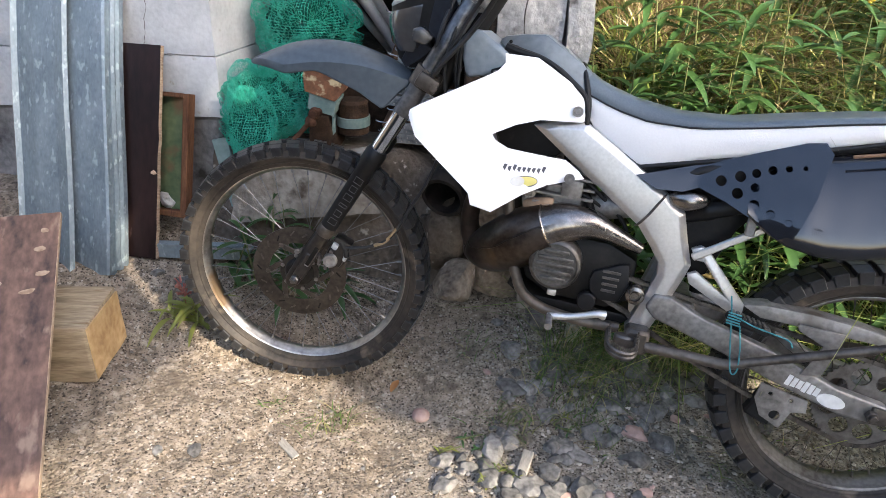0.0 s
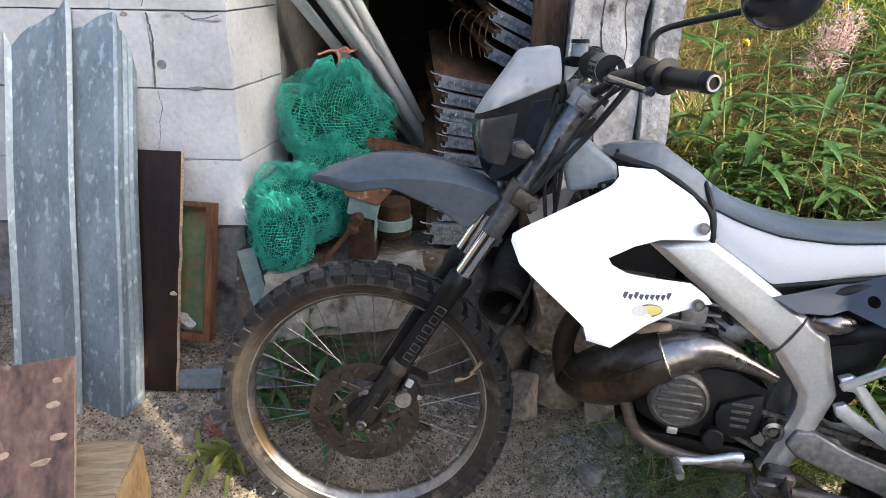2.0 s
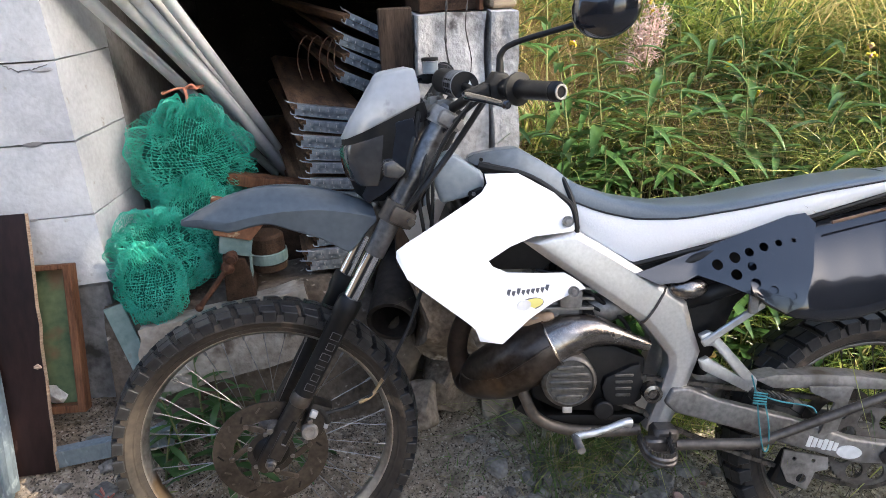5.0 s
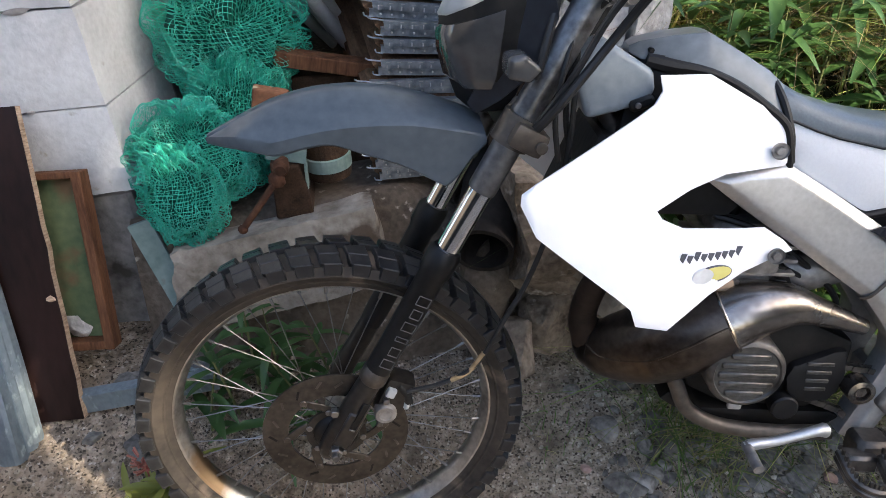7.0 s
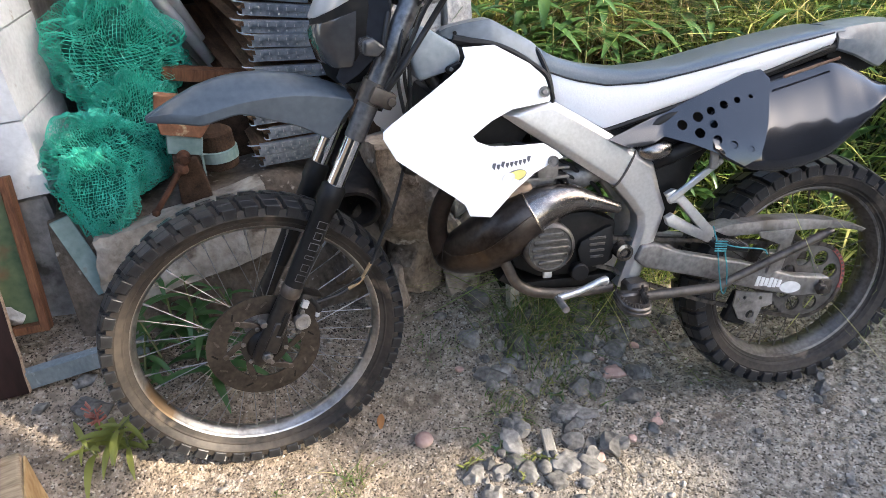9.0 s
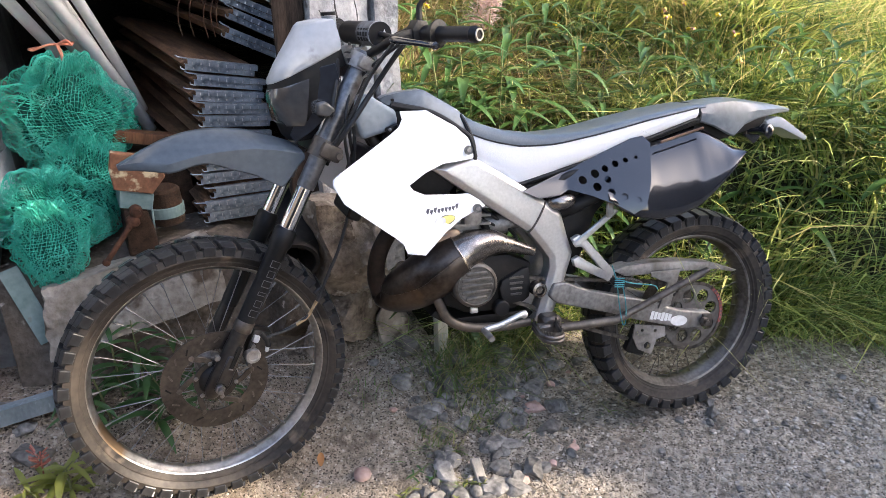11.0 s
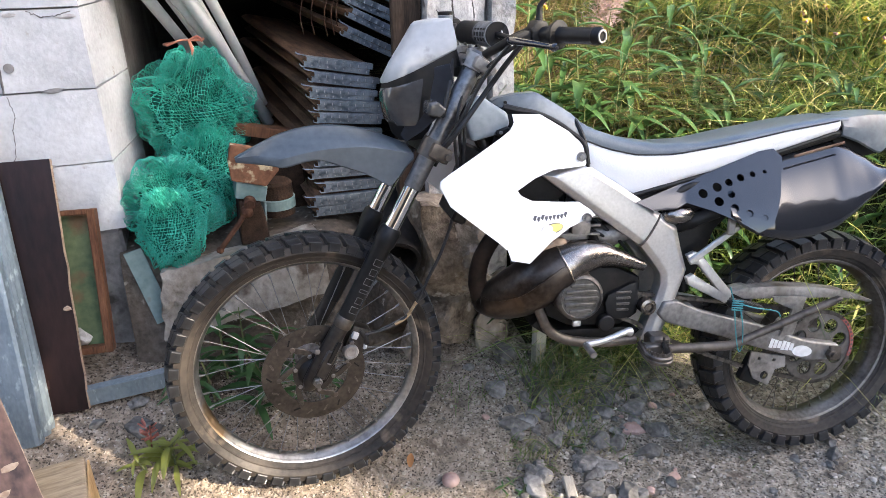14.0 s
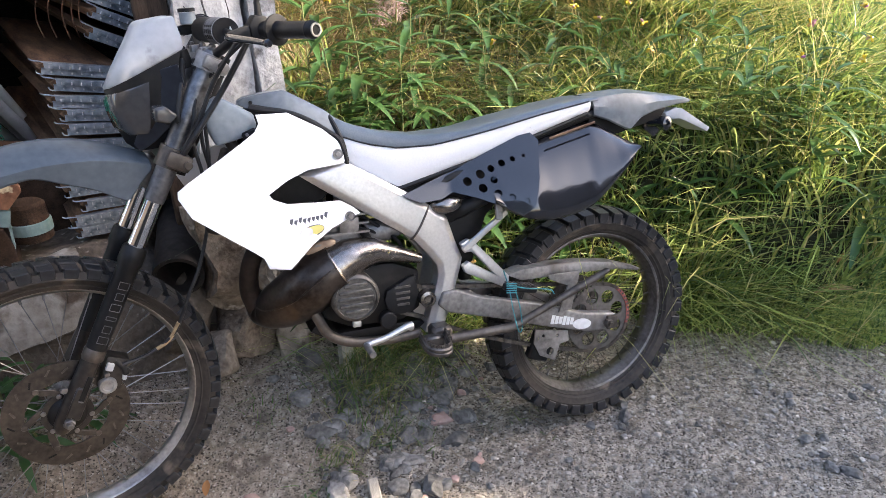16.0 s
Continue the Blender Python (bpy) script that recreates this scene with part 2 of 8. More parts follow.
def merge(bm, own):
    if bm is None:
        return own
    me = bpy.data.meshes.new("tmp")
    own.to_mesh(me)
    own.free()
    bm.from_mesh(me)
    bpy.data.meshes.remove(me)
    return bm


def prism(outline, y0, y1, bevel=0.0, bm=None, seg=2, m=None):
    """An outline in x, z, given thickness from y0 to y1."""
    own = bmesh.new()
    f = own.faces.new([own.verts.new((x, y0, z)) for x, z in outline])
    g = bmesh.ops.extrude_face_region(own, geom=[f])
    bmesh.ops.translate(own, verts=[v for v in g["geom"] if isinstance(v, bmesh.types.BMVert)], vec=(0, y1 - y0, 0))
    if bevel:
        bmesh.ops.bevel(own, geom=own.edges[:], offset=bevel, segments=seg, affect="EDGES", profile=0.6, clamp_overlap=True)
    if m is not None:
        own.transform(m)
    return merge(bm, own)


def smooth_line(pts, steps=6):
    """A Catmull-Rom line through points of any width."""
    p = [np.array(q, float) for q in pts]
    p = [2 * p[0] - p[1]] + p + [2 * p[-1] - p[-2]]
    out = []
    for i in range(1, len(p) - 2):
        for k in range(steps):
            t = k / steps
            out.append(0.5 * (2 * p[i] + (p[i + 1] - p[i - 1]) * t + (2 * p[i - 1] - 5 * p[i] + 4 * p[i + 1] - p[i + 2]) * t * t
                              + (3 * p[i] - p[i - 1] - 3 * p[i + 1] + p[i + 2]) * t ** 3))
    return out + [p[-2]]


def tube(pts, radius, seg=10, steps=0, caps=True, bm=None):
    """A round bar along points x, y, z (and, where given, its own radius)."""
    own = bmesh.new()
    q = [(*p, radius) if len(p) == 3 else tuple(p) for p in pts]
    if steps:
        q = [tuple(v) for v in smooth_line(q, steps)]
    pos, rad = [Vector([float(c) for c in v[:3]]) for v in q], [max(float(v[3]), 1e-4) for v in q]
    rings, up = [], None
    for i, c in enumerate(pos):
        d = (pos[min(i + 1, len(pos) - 1)] - pos[max(i - 1, 0)]).normalized()
        if up is None:
            up = d.orthogonal().normalized()
        up = (up - d * up.dot(d)).normalized()
        side = d.cross(up)
        rings.append([own.verts.new(c + rad[i] * (math.cos(a) * up + math.sin(a) * side)) for a in (2 * math.pi * k / seg for k in range(seg))])
    for a, b in zip(rings, rings[1:]):
        for k in range(seg):
            own.faces.new((a[k], a[(k + 1) % seg], b[(k + 1) % seg], b[k]))
    if caps:
        own.faces.new(rings[0][::-1])
        own.faces.new(rings[-1])
    return merge(bm, own)


def lathe(profile, seg=64, bm=None, closed=False, m=None):
    """A profile of (radius, y) turned about the y axis."""
    own = bmesh.new()
    rings = [[own.verts.new((r * math.cos(a), y, r * math.sin(a))) for a in (2 * math.pi * k / seg for k in range(seg))] for r, y in profile]
    pairs = list(zip(rings, rings[1:])) + ([(rings[-1], rings[0])] if closed else [])
    for a, b in pairs:
        for k in range(seg):
            own.faces.new((a[k], a[(k + 1) % seg], b[(k + 1) % seg], b[k]))
    if m is not None:
        own.transform(m)
    return merge(bm, own)


def disc(radius, y0, y1, seg=32, bevel=0.0, bm=None, m=None):
    p = [(1e-4, y0), (radius - bevel, y0), (radius, y0 + bevel), (radius, y1 - bevel), (radius - bevel, y1), (1e-4, y1)]
    return lathe(p, seg, bm, m=m)


def loft(sections, bm=None, caps=True, closed=True):
    own = bmesh.new()
    rows = [[own.verts.new(p) for p in s] for s in sections]
    k = len(rows[0])
    for a, b in zip(rows, rows[1:]):
        for i in range(k if closed else k - 1):
            own.faces.new((a[i], a[(i + 1) % k], b[(i + 1) % k], b[i]))
    if caps and closed:
        own.faces.new(rows[0][::-1])
        own.faces.new(rows[-1])
    return merge(bm, own)


def rock(size, seed=0, rough=0.35, sub=2, cut=6):
    """A broken stone: a ball roughened, with flat facets cut into it."""
    bm = bmesh.new()
    bmesh.ops.create_icosphere(bm, subdivisions=sub, radius=1)
    rnd = random.Random(seed)
    planes = []
    for _ in range(cut):
        d = Vector((rnd.gauss(0, 1), rnd.gauss(0, 1), rnd.gauss(0, 1))).normalized()
        planes.append((d, rnd.uniform(0.55, 0.85)))
    off = Vector((rnd.random() * 50, rnd.random() * 50, rnd.random() * 50))
    for v in bm.verts:
        for d, h in planes:
            over = v.co.dot(d) - h
            if over > 0:
                v.co -= d * over
        v.co *= 1 + rough * 0.5 * noise.noise(v.co * 1.7 + off) + rough * 0.22 * noise.noise(v.co * 5 + off)
        v.co = Vector([v.co[i] * size[i] for i in range(3)])
    return bm


def smoothstep(a, b, x):
    t = min(1, max(0, (x - a) / (b - a)))
    return t * t * (3 - 2 * t)


def bank_edge(x):
    """How far back the grass bank begins."""
    return 2.02 - 0.42 * smoothstep(1.05, 1.7, x) - 0.40 * smoothstep(1.6, 2.1, x) - 0.03 * max(0, x - 2.2)


def ground_z(x, y):
    left = 0.18 * max(0.0, -x - 0.1) if x > -1.5 else 0.252
    rise = 0.28 * min(max(0.0, y - 1.65), 0.45) * (1 - 0.9 * smoothstep(0.35, 0.8, x))
    bank = 0.0
    if x > 0.3:
        e = y - bank_edge(x)
        if e > 0:
            bank = smoothstep(0.36, 0.55, x) * (0.56 * smoothstep(-0.02, 0.36, e) + 0.40 * max(0, e - 0.2))
    lump = 0.012 * noise.noise(Vector((x * 3.1, y * 3.1, 0.3))) + 0.006 * noise.noise(Vector((x * 11, y * 11, 1.7)))
    far = 1 - smoothstep(6, 14, math.hypot(x, y - 1.5))
    return -0.025 + left * far + rise * far + min(bank, 4.0) + lump


# ---- ground: one sheet, fine near the subject ----
def build_ground():
    def axis(lo, hi, mid0, mid1, step):
        inner = list(np.arange(mid0, mid1 + 1e-6, step))
        a, d = [], step
        v = mid0
        while v > lo:
            d *= 1.35
            v -= d
            a.append(max(v, lo))
        b, d, v = [], step, mid1
        while v < hi:
            d *= 1.35
            v += d
            b.append(min(v, hi))
        return a[::-1] + inner + b

    xs, ys = axis(-60, 60, -1.35, 2.5, 0.014), axis(-60, 60, 0.75, 2.15, 0.014)
    vs = []
    for y in ys:
        for x in xs:
            grit = 0.0
            if -1.4 < x < 2.6 and 0.7 < y < 2.3:
                amp = 0.55 + 0.45 * noise.noise(Vector((x * 5, y * 5, 8)))
                grit = amp * (0.005 * noise.noise(Vector((x * 28, y * 28, 2))) + 0.005 * noise.noise(Vector((x * 61, y * 61, 5))))
            vs.append((x, y, ground_z(x, y) + grit))
    w = len(xs)
    fs = [(j * w + i, j * w + i + 1, j * w + w + i + 1, j * w + w + i) for j in range(len(ys) - 1) for i in range(w - 1)]
    me = bpy.data.meshes.new("ground")
    me.from_pydata(vs, [], fs)
    me.materials.append(GROUND)
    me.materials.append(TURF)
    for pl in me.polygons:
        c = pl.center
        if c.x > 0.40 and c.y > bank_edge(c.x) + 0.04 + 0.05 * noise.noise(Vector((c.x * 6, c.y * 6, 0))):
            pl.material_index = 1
    me.polygons.foreach_set("use_smooth", [True] * len(fs))
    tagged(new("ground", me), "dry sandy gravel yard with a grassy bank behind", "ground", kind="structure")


build_ground()


# ---- the shed: aircrete wall with a doorway, dark inside ----
WALL_Y, CORNER_X = 2.257, -0.783
JOINTS = [0.615, 0.815, 1.014, 1.216, 1.41, 1.61, 1.81, 2.01, 2.21]


def build_wall():
    base = box((2.2, 0.30, 0.55), (CORNER_X - 1.12, WALL_Y + 0.17, 0.335), 0.01)
    wall = solo("wall_front", base, FOOTING, "white-painted aircrete block wall on a rough concrete footing", "wall", kind="structure")
    core = box((2.17, 0.27, 1.78), (CORNER_X - 1.10, WALL_Y + 0.165, 1.50))
    part("mortar_core", core, MORTAR, wall)
    rnd = random.Random(5)
    row = 0
    for z0, z1 in zip(JOINTS, JOINTS[1:]):
        # the corner block of every row also shows in the doorway
        edge = [CORNER_X, CORNER_X - (0.30 if row % 2 else 0.60)]
        if row == 2:
            edge[1] = -0.992
        while edge[-1] > -2.9:
            edge.append(edge[-1] - 0.6)
        for i, (x1, x0) in enumerate(zip(edge, edge[1:])):
            g = 0.0022
            depth = 0.30
            own = box((x1 - x0 - 2 * g * (i > 0), depth, z1 - z0 - g * 1.6), (0, 0, 0))
            if i < 2:
                bmesh.ops.subdivide_edges(own, edges=own.edges[:], cuts=13, use_grid_fill=True)
            hx, hz = (x1 - x0) / 2, (z1 - z0) / 2
            seed_at = Vector((x0 * 3, row * 1.7, i))
            for v in own.verts:
                # worn arrises: the edge crumbles back where the noise is high
                q = v.co * 1.0 + seed_at
                rim_ = max(smoothstep(hx - 0.05, hx, abs(v.co.x)), smoothstep(hz - 0.03, hz, abs(v.co.z)))
                if v.co.y < 0:
                    v.co.y += 0.0035 * noise.noise(q * 16) + rim_ * 0.010 * max(0, noise.noise(q * 9) + 0.15)
                if abs(abs(v.co.z) - hz) < 0.01:
                    v.co.z *= 1 - 0.035 * max(0, noise.noise(q * 13))
                if i == 0 and v.co.x > 0:
                    v.co.x += 0.06 * min(1, max(0, (v.co.y + 0.15) / 0.30)) * v.co.x / hx
            own.transform(Matrix.Translation(((x0 + x1) / 2, WALL_Y + depth / 2 + rnd.uniform(-0.003, 0.003), (z0 + z1) / 2)))
            part("block", own, AIRCRETE, wall, smooth=30)
        row += 1
    # the deeper part of the doorway's side, its shade put into greyer plaster
    side = solo("wall_side", box((0.30, 2.3, 1.75), (CORNER_X - 0.092, WALL_Y + 0.302 + 1.16, 1.50), 0.008), CHIPSHADE, "white block wall inside the shed, greyed in place of shade", "wall", kind="structure")
    # cracks, a drilled hole and an upright joint in the blocks' face
    def crack(pts, r, name="crack"):
        line = []
        for k, q in enumerate(smooth_line(pts, 7)):
            line.append((q[0] + 0.006 * noise.noise(Vector((k * 0.9, pts[0][0] * 9, 1))), WALL_Y + 0.0005, q[1] + 0.006 * noise.noise(Vector((k * 0.9, pts[0][1] * 9, 7))), r * (0.6 + 0.7 * abs(noise.noise(Vector((k * 0.7, 3, r * 900)))))))
        part(name, tube(line, r, 6), CRACK, wall)

    crack([(-0.992, 1.212), (-0.984, 1.15), (-0.990, 1.08), (-0.996, 1.014)], 0.0034, "open_joint")
    crack([(-0.985, 1.43), (-0.994, 1.369), (-0.988, 1.302), (-0.998, 1.226)], 0.0013)
    crack([(-0.991, 1.008), (-0.985, 0.96), (-0.998, 0.921), (-1.004, 0.87), (-1.022, 0.818)], 0.0011)
    crack([(-0.90, 1.212), (-0.87, 1.196), (-0.833, 1.199), (-0.80, 1.208)], 0.0016)
    part("drilled_hole", disc(0.012, WALL_Y - 0.0025, WALL_Y + 0.004, 16, 0.001, m=Matrix.Translation((-0.969, 0, 1.078))), CHIPSHADE, wall)
    for k, (x, z) in enumerate(((-1.094, 1.107), (-1.072, 1.113), (-0.815, 1.195), (-1.05, 1.205), (-0.94, 1.203), (-0.88, 1.015), (-0.93, 0.817), (-1.0, 0.806))):
        bm = rock((0.010 + 0.008 * (k % 3), 0.0016, 0.005 + 0.002 * (k % 2)), 500 + k, 0.8, 2, 3)
        bm.transform(Matrix.Translation((x, WALL_Y - 0.0005, z)))
        part("chip", bm, CHIPSHADE if k % 2 else MORTAR, wall)
    return wall


build_wall()
solo("wall_back", box((4.4, 0.2, 2.8), (-0.9, 5.1, 1.3)), DARKWALL, "back wall of the shed, near black in place of shade", "wall", kind="structure")
solo("wall_right", box((0.2, 2.5, 2.2), (0.27, 3.80, 1.2)), DARKWALL, "inner wall of the shed, near black in place of shade", "wall", kind="structure")
# Roof and lintel stand out of view, added to keep sky light out.
solo("unseen_shed_roof", box((4.6, 3.0, 0.12), (-0.95, 3.72, 2.25)), DARKWALL, "unseen roof of the shed, near black, added to keep light out", "roof", kind="structure")
solo("lintel", box((1.25, 0.28, 0.66), (-0.20, 2.46, 1.86), 0.01), CONCRETE, "unseen concrete lintel, set low to keep sky light out of the shed", "lintel", kind="structure")


def build_inner_floor():
    """The shed's floor, half a metre up, with a soil slope down to the yard."""
    bm = bmesh.new()
    xs, ys = np.arange(-0.82, 0.42, 0.03), list(np.arange(2.02, 2.75, 0.03)) + [3.2, 4.0, 5.0]
    rows = []
    for y in ys:
        r = []
        for x in xs:
            z = 0.51 * smoothstep(2.06, 2.27, y - 0.05 * noise.noise(Vector((x * 4, 0, 9)))) + 0.05
            if x > -0.2:
                z -= 0.28 * smoothstep(-0.25, 0.15, x) * (1 - smoothstep(2.2, 2.7, y))
            z += 0.018 * noise.noise(Vector((x * 9, y * 9, 4))) + 0.008 * noise.noise(Vector((x * 27, y * 27, 4)))
            r.append(bm.verts.new((x, y, min(z, 0.537 + 0.01 * noise.noise(Vector((x * 14, y * 14, 2)))))))
        rows.append(r)
    for a, b in zip(rows, rows[1:]):
        for i in range(len(a) - 1):
            bm.faces.new((a[i], a[i + 1], b[i + 1], b[i]))
    solo("shed_floor", bm, SOIL, "raised earth floor of the shed with crumbled edge", "floor", kind="structure", smooth=80)


build_inner_floor()

# concrete post at the opening's other side
def build_post():
    post = thing("concrete_post", "cracked grey concrete post of the shed opening", "post", pose(0.24, 2.30, 0.0), kind="structure")
    for name, x0, x1, y0 in (("post_block", 0.105, 0.292, 2.160), ("post_block", 0.298, 0.372, 2.148)):
        own = bmesh.new()
        bmesh.ops.create_cube(own, size=1)
        for v in own.verts:
            v.co = Vector((v.co.x * (x1 - x0), v.co.y * 0.34, v.co.z * 1.17))
        bmesh.ops.subdivide_edges(own, edges=own.edges[:], cuts=19, use_grid_fill=True)
        for v in own.verts:
            p = v.co + Vector((x0 * 7, 0, 0))
            v.co += Vector((noise.noise(p * 7), noise.noise(p * 7 + Vector((5, 0, 0))), noise.noise(p * 7 + Vector((0, 5, 0))))) * 0.012
            v.co += Vector((v.co.x, v.co.y, 0)).normalized() * (0.014 * min(0, noise.noise(p * 18)) + 0.006 * noise.noise(p * 40))
        own.transform(Matrix.Translation(((x0 + x1) / 2 - 0.24, y0 + 0.17 - 2.30, 0.69)))
        part(name, own, CONCRETE, post, smooth=25)
    for pts, r in (([(0.185, 1.32), (0.178, 1.2), (0.192, 1.1), (0.180, 1.0), (0.188, 0.9)], 0.003), ([(0.24, 1.31), (0.232, 1.24), (0.245, 1.16), (0.238, 1.10)], 0.002), ([(0.13, 1.18), (0.16, 1.13), (0.15, 1.06)], 0.002)):
        part("crack", tube([(x - 0.24, 2.153 - 2.30 + 0.004 * noise.noise(Vector((z * 30, 1, 2))), z, r * (0.6 + abs(noise.noise(Vector((z * 40, 3, 1)))))) for x, z in smooth_line(pts, 8)], r, 6), CRACK, post)


build_post()
JAMB = mat("dark_brown_weathered_jamb", (0.020, 0.014, 0.010), (0.085, 0.058, 0.040), 6, 0.85, bump=0.5, fine=40, stretch=(6, 6, 0.8), spec=0.2)
jamb = box((0.090, 0.026, 0.86), (0, 0, 0), 0.004)
for v in jamb.verts:
    v.co.x += 0.006 * noise.noise(v.co * 9)
solo("door_jamb", jamb, JAMB, "dark brown weathered wooden jamb beside the concrete post", "jamb", kind="structure", m=pose(0.059, 2.215, 0.865))


# ---- the motorcycle ----
TYRE = mat("dusty_tyre_rubber", (0.011, 0.0102, 0.0095), (0.056, 0.046, 0.037), 9, 0.6, bump=0.3, fine=70, spots=(0.12, 0.094, 0.070), spot_scale=11, spot_at=0.62, spec=0.3)
TREAD = mat("worn_tread_rubber", (0.010, 0.0105, 0.0115), (0.036, 0.036, 0.037), 12, 0.36, bump=0.25, fine=90, spots=(0.10, 0.082, 0.062), spot_scale=14, spot_at=0.64, spec=0.35)
RIM = mat("worn_aluminium_rim", (0.24, 0.23, 0.22), (0.58, 0.57, 0.55), 12, 0.25, 0.95, bump=0.1, fine=90, rough2=0.5, spots=(0.34, 0.24, 0.15), spot_scale=6, spot_at=0.64)
DARKRIM = mat("dirty_aluminium_rim", (0.09, 0.08, 0.07), (0.28, 0.265, 0.25), 8, 0.4, 0.85, bump=0.15, fine=90, rough2=0.6, spots=(0.10, 0.08, 0.065), spot_scale=7, spot_at=0.6)
SPOKE = mat("zinc_spoke", (0.12, 0.115, 0.11), (0.30, 0.29, 0.28), 20, 0.38, 0.9, bump=0)
CHROME = mat("polished_stanchion", (0.75, 0.75, 0.76), (0.88, 0.88, 0.88), 20, 0.08, 1.0, bump=0)
ALU = mat("brushed_aluminium", (0.44, 0.43, 0.41), (0.62, 0.61, 0.59), 4, 0.26, 0.72, bump=0.12, fine=140, rough2=0.50, spots=(0.40, 0.36, 0.30), spot_scale=9, spot_at=0.68)
DIRTYALU = mat("grimy_aluminium", (0.13, 0.12, 0.11), (0.38, 0.36, 0.335), 6, 0.36, 0.6, bump=0.25, fine=80, rough2=0.65, spots=(0.11, 0.09, 0.07), spot_scale=10, spot_at=0.62)
CASTING = mat("brownish_fork_casting", (0.05, 0.043, 0.037), (0.14, 0.12, 0.10), 9, 0.45, 0.6, bump=0.3, fine=80, spec=0.3)
BLACKP = mat("black_plastic", (0.0035, 0.0035, 0.004), (0.013, 0.0125, 0.012), 6, 0.42, bump=0.15, fine=80, rough2=0.6, spots=(0.045, 0.04, 0.035), spot_scale=8, spot_at=0.70, spec=0.3)
BLACKGLOSS = mat("scuffed_gloss_black_plastic", (0.007, 0.0075, 0.010), (0.018, 0.019, 0.023), 5, 0.07, bump=0.012, fine=30, rough2=0.22, coat=0.5, spots=(0.05, 0.048, 0.045), spot_scale=10, spot_at=0.72)
GREYP = mat("faded_dark_grey_plastic", (0.036, 0.048, 0.060), (0.076, 0.096, 0.114), 4, 0.20, bump=0.1, fine=60, rough2=0.55, spots=(0.12, 0.125, 0.13), spot_scale=7, spot_at=0.68)
TAILGREY = mat("faded_grey_plastic", (0.092, 0.109, 0.120), (0.19, 0.215, 0.228), 5, 0.22, bump=0.1, fine=60, rough2=0.5, spots=(0.24, 0.24, 0.235), spot_scale=9, spot_at=0.66)
PADGREY = mat("worn_grey_print_band", (0.035, 0.037, 0.040), (0.20, 0.205, 0.21), 45, 0.45, bump=0.1, fine=120)
# Black plastic; the bluish light seen on its side is in the colour.
MASKSKY = mat("gloss_black_plastic_sky_tint", (0.010, 0.012, 0.017), (0.028, 0.033, 0.042), 6, 0.2, bump=0.06, rough2=0.4, spots=(0.10, 0.105, 0.11), spot_scale=11, spot_at=0.70)
STEELGREY = mat("grey_blue_plastic_tank", (0.15, 0.18, 0.205), (0.27, 0.31, 0.335), 4, 0.28, bump=0.08, fine=60, spots=(0.1, 0.1, 0.1), spot_scale=12, spot_at=0.68)
WHITEP = mat("white_plastic", (0.80, 0.80, 0.80), (0.88, 0.88, 0.87), 3, 0.35, bump=0.03, fine=40)
SILVERP = mat("silver_white_plastic", (0.33, 0.34, 0.34), (0.44, 0.45, 0.45), 4, 0.4, bump=0.06, spots=(0.25, 0.25, 0.25), spot_scale=18, spot_at=0.66)
VINYL = mat("dark_seat_vinyl", (0.078, 0.097, 0.113), (0.130, 0.156, 0.174), 5, 0.28, bump=0.35, fine=260, rough2=0.48, dist=0.0012)
WHITEVINYL = mat("white_seat_vinyl", (0.82, 0.82, 0.82), (0.88, 0.88, 0.88), 4, 0.45, bump=0.6, fine=220, dist=0.0015, spots=(0.74, 0.74, 0.72), spot_scale=9, spot_at=0.66)
BURNT = mat("heat_stained_steel", (0.024, 0.018, 0.014), (0.105, 0.086, 0.072), 9, 0.20, 0.85, bump=0.2, fine=70, rough2=0.5, spots=(0.085, 0.058, 0.036), spot_scale=8, spot_at=0.62)
PIPE = mat("tarnished_pipe", (0.12, 0.10, 0.085), (0.36, 0.33, 0.30), 9, 0.16, 0.95, bump=0.1, fine=80, rough2=0.35, spots=(0.16, 0.10, 0.06), spot_scale=9, spot_at=0.64)
COVERALU = mat("dull_engine_aluminium", (0.055, 0.050, 0.045), (0.17, 0.16, 0.145), 8, 0.38, 0.7, bump=0.25, fine=90, rough2=0.6, spots=(0.04, 0.035, 0.03), spot_scale=14, spot_at=0.60)
ENGINE = mat("grimy_engine_black", (0.004, 0.004, 0.0037), (0.018, 0.016, 0.014), 14, 0.5, 0.2, bump=0.4, fine=70, spec=0.25)
CABLE = mat("black_cable_sheath", (0.012, 0.012, 0.012), (0.028, 0.028, 0.028), 20, 0.45, bump=0.05, spec=0.3)
LENS = mat("smoked_lens", (0.03, 0.03, 0.03), (0.06, 0.06, 0.06), 4, 0.08, bump=0, coat=0.6)
CLEARLENS = mat("grey_indicator_lens", (0.03, 0.03, 0.03), (0.07, 0.07, 0.07), 9, 0.2, bump=0.1)
UPPERTUBE = mat("worn_grey_fork_tube", (0.055, 0.055, 0.056), (0.21, 0.21, 0.212), 8, 0.30, 0.75, bump=0.12, fine=90, rough2=0.5, spots=(0.035, 0.03, 0.026), spot_scale=12, spot_at=0.60)
FORKLEG = mat("dark_fork_casting", (0.011, 0.010, 0.009), (0.050, 0.043, 0.036), 9, 0.4, 0.5, bump=0.25, fine=80)
CHAINM = mat("oily_chain_steel", (0.05, 0.045, 0.04), (0.17, 0.15, 0.13), 40, 0.45, 0.8, bump=0.2)
REDCHAIN = mat("faded_red_paint", (0.26, 0.06, 0.05), (0.36, 0.12, 0.1), 30, 0.6, bump=0.2)
TEAL = mat("teal_string", (0.03, 0.17, 0.19), (0.08, 0.30, 0.32), 40, 0.8, bump=0.3)
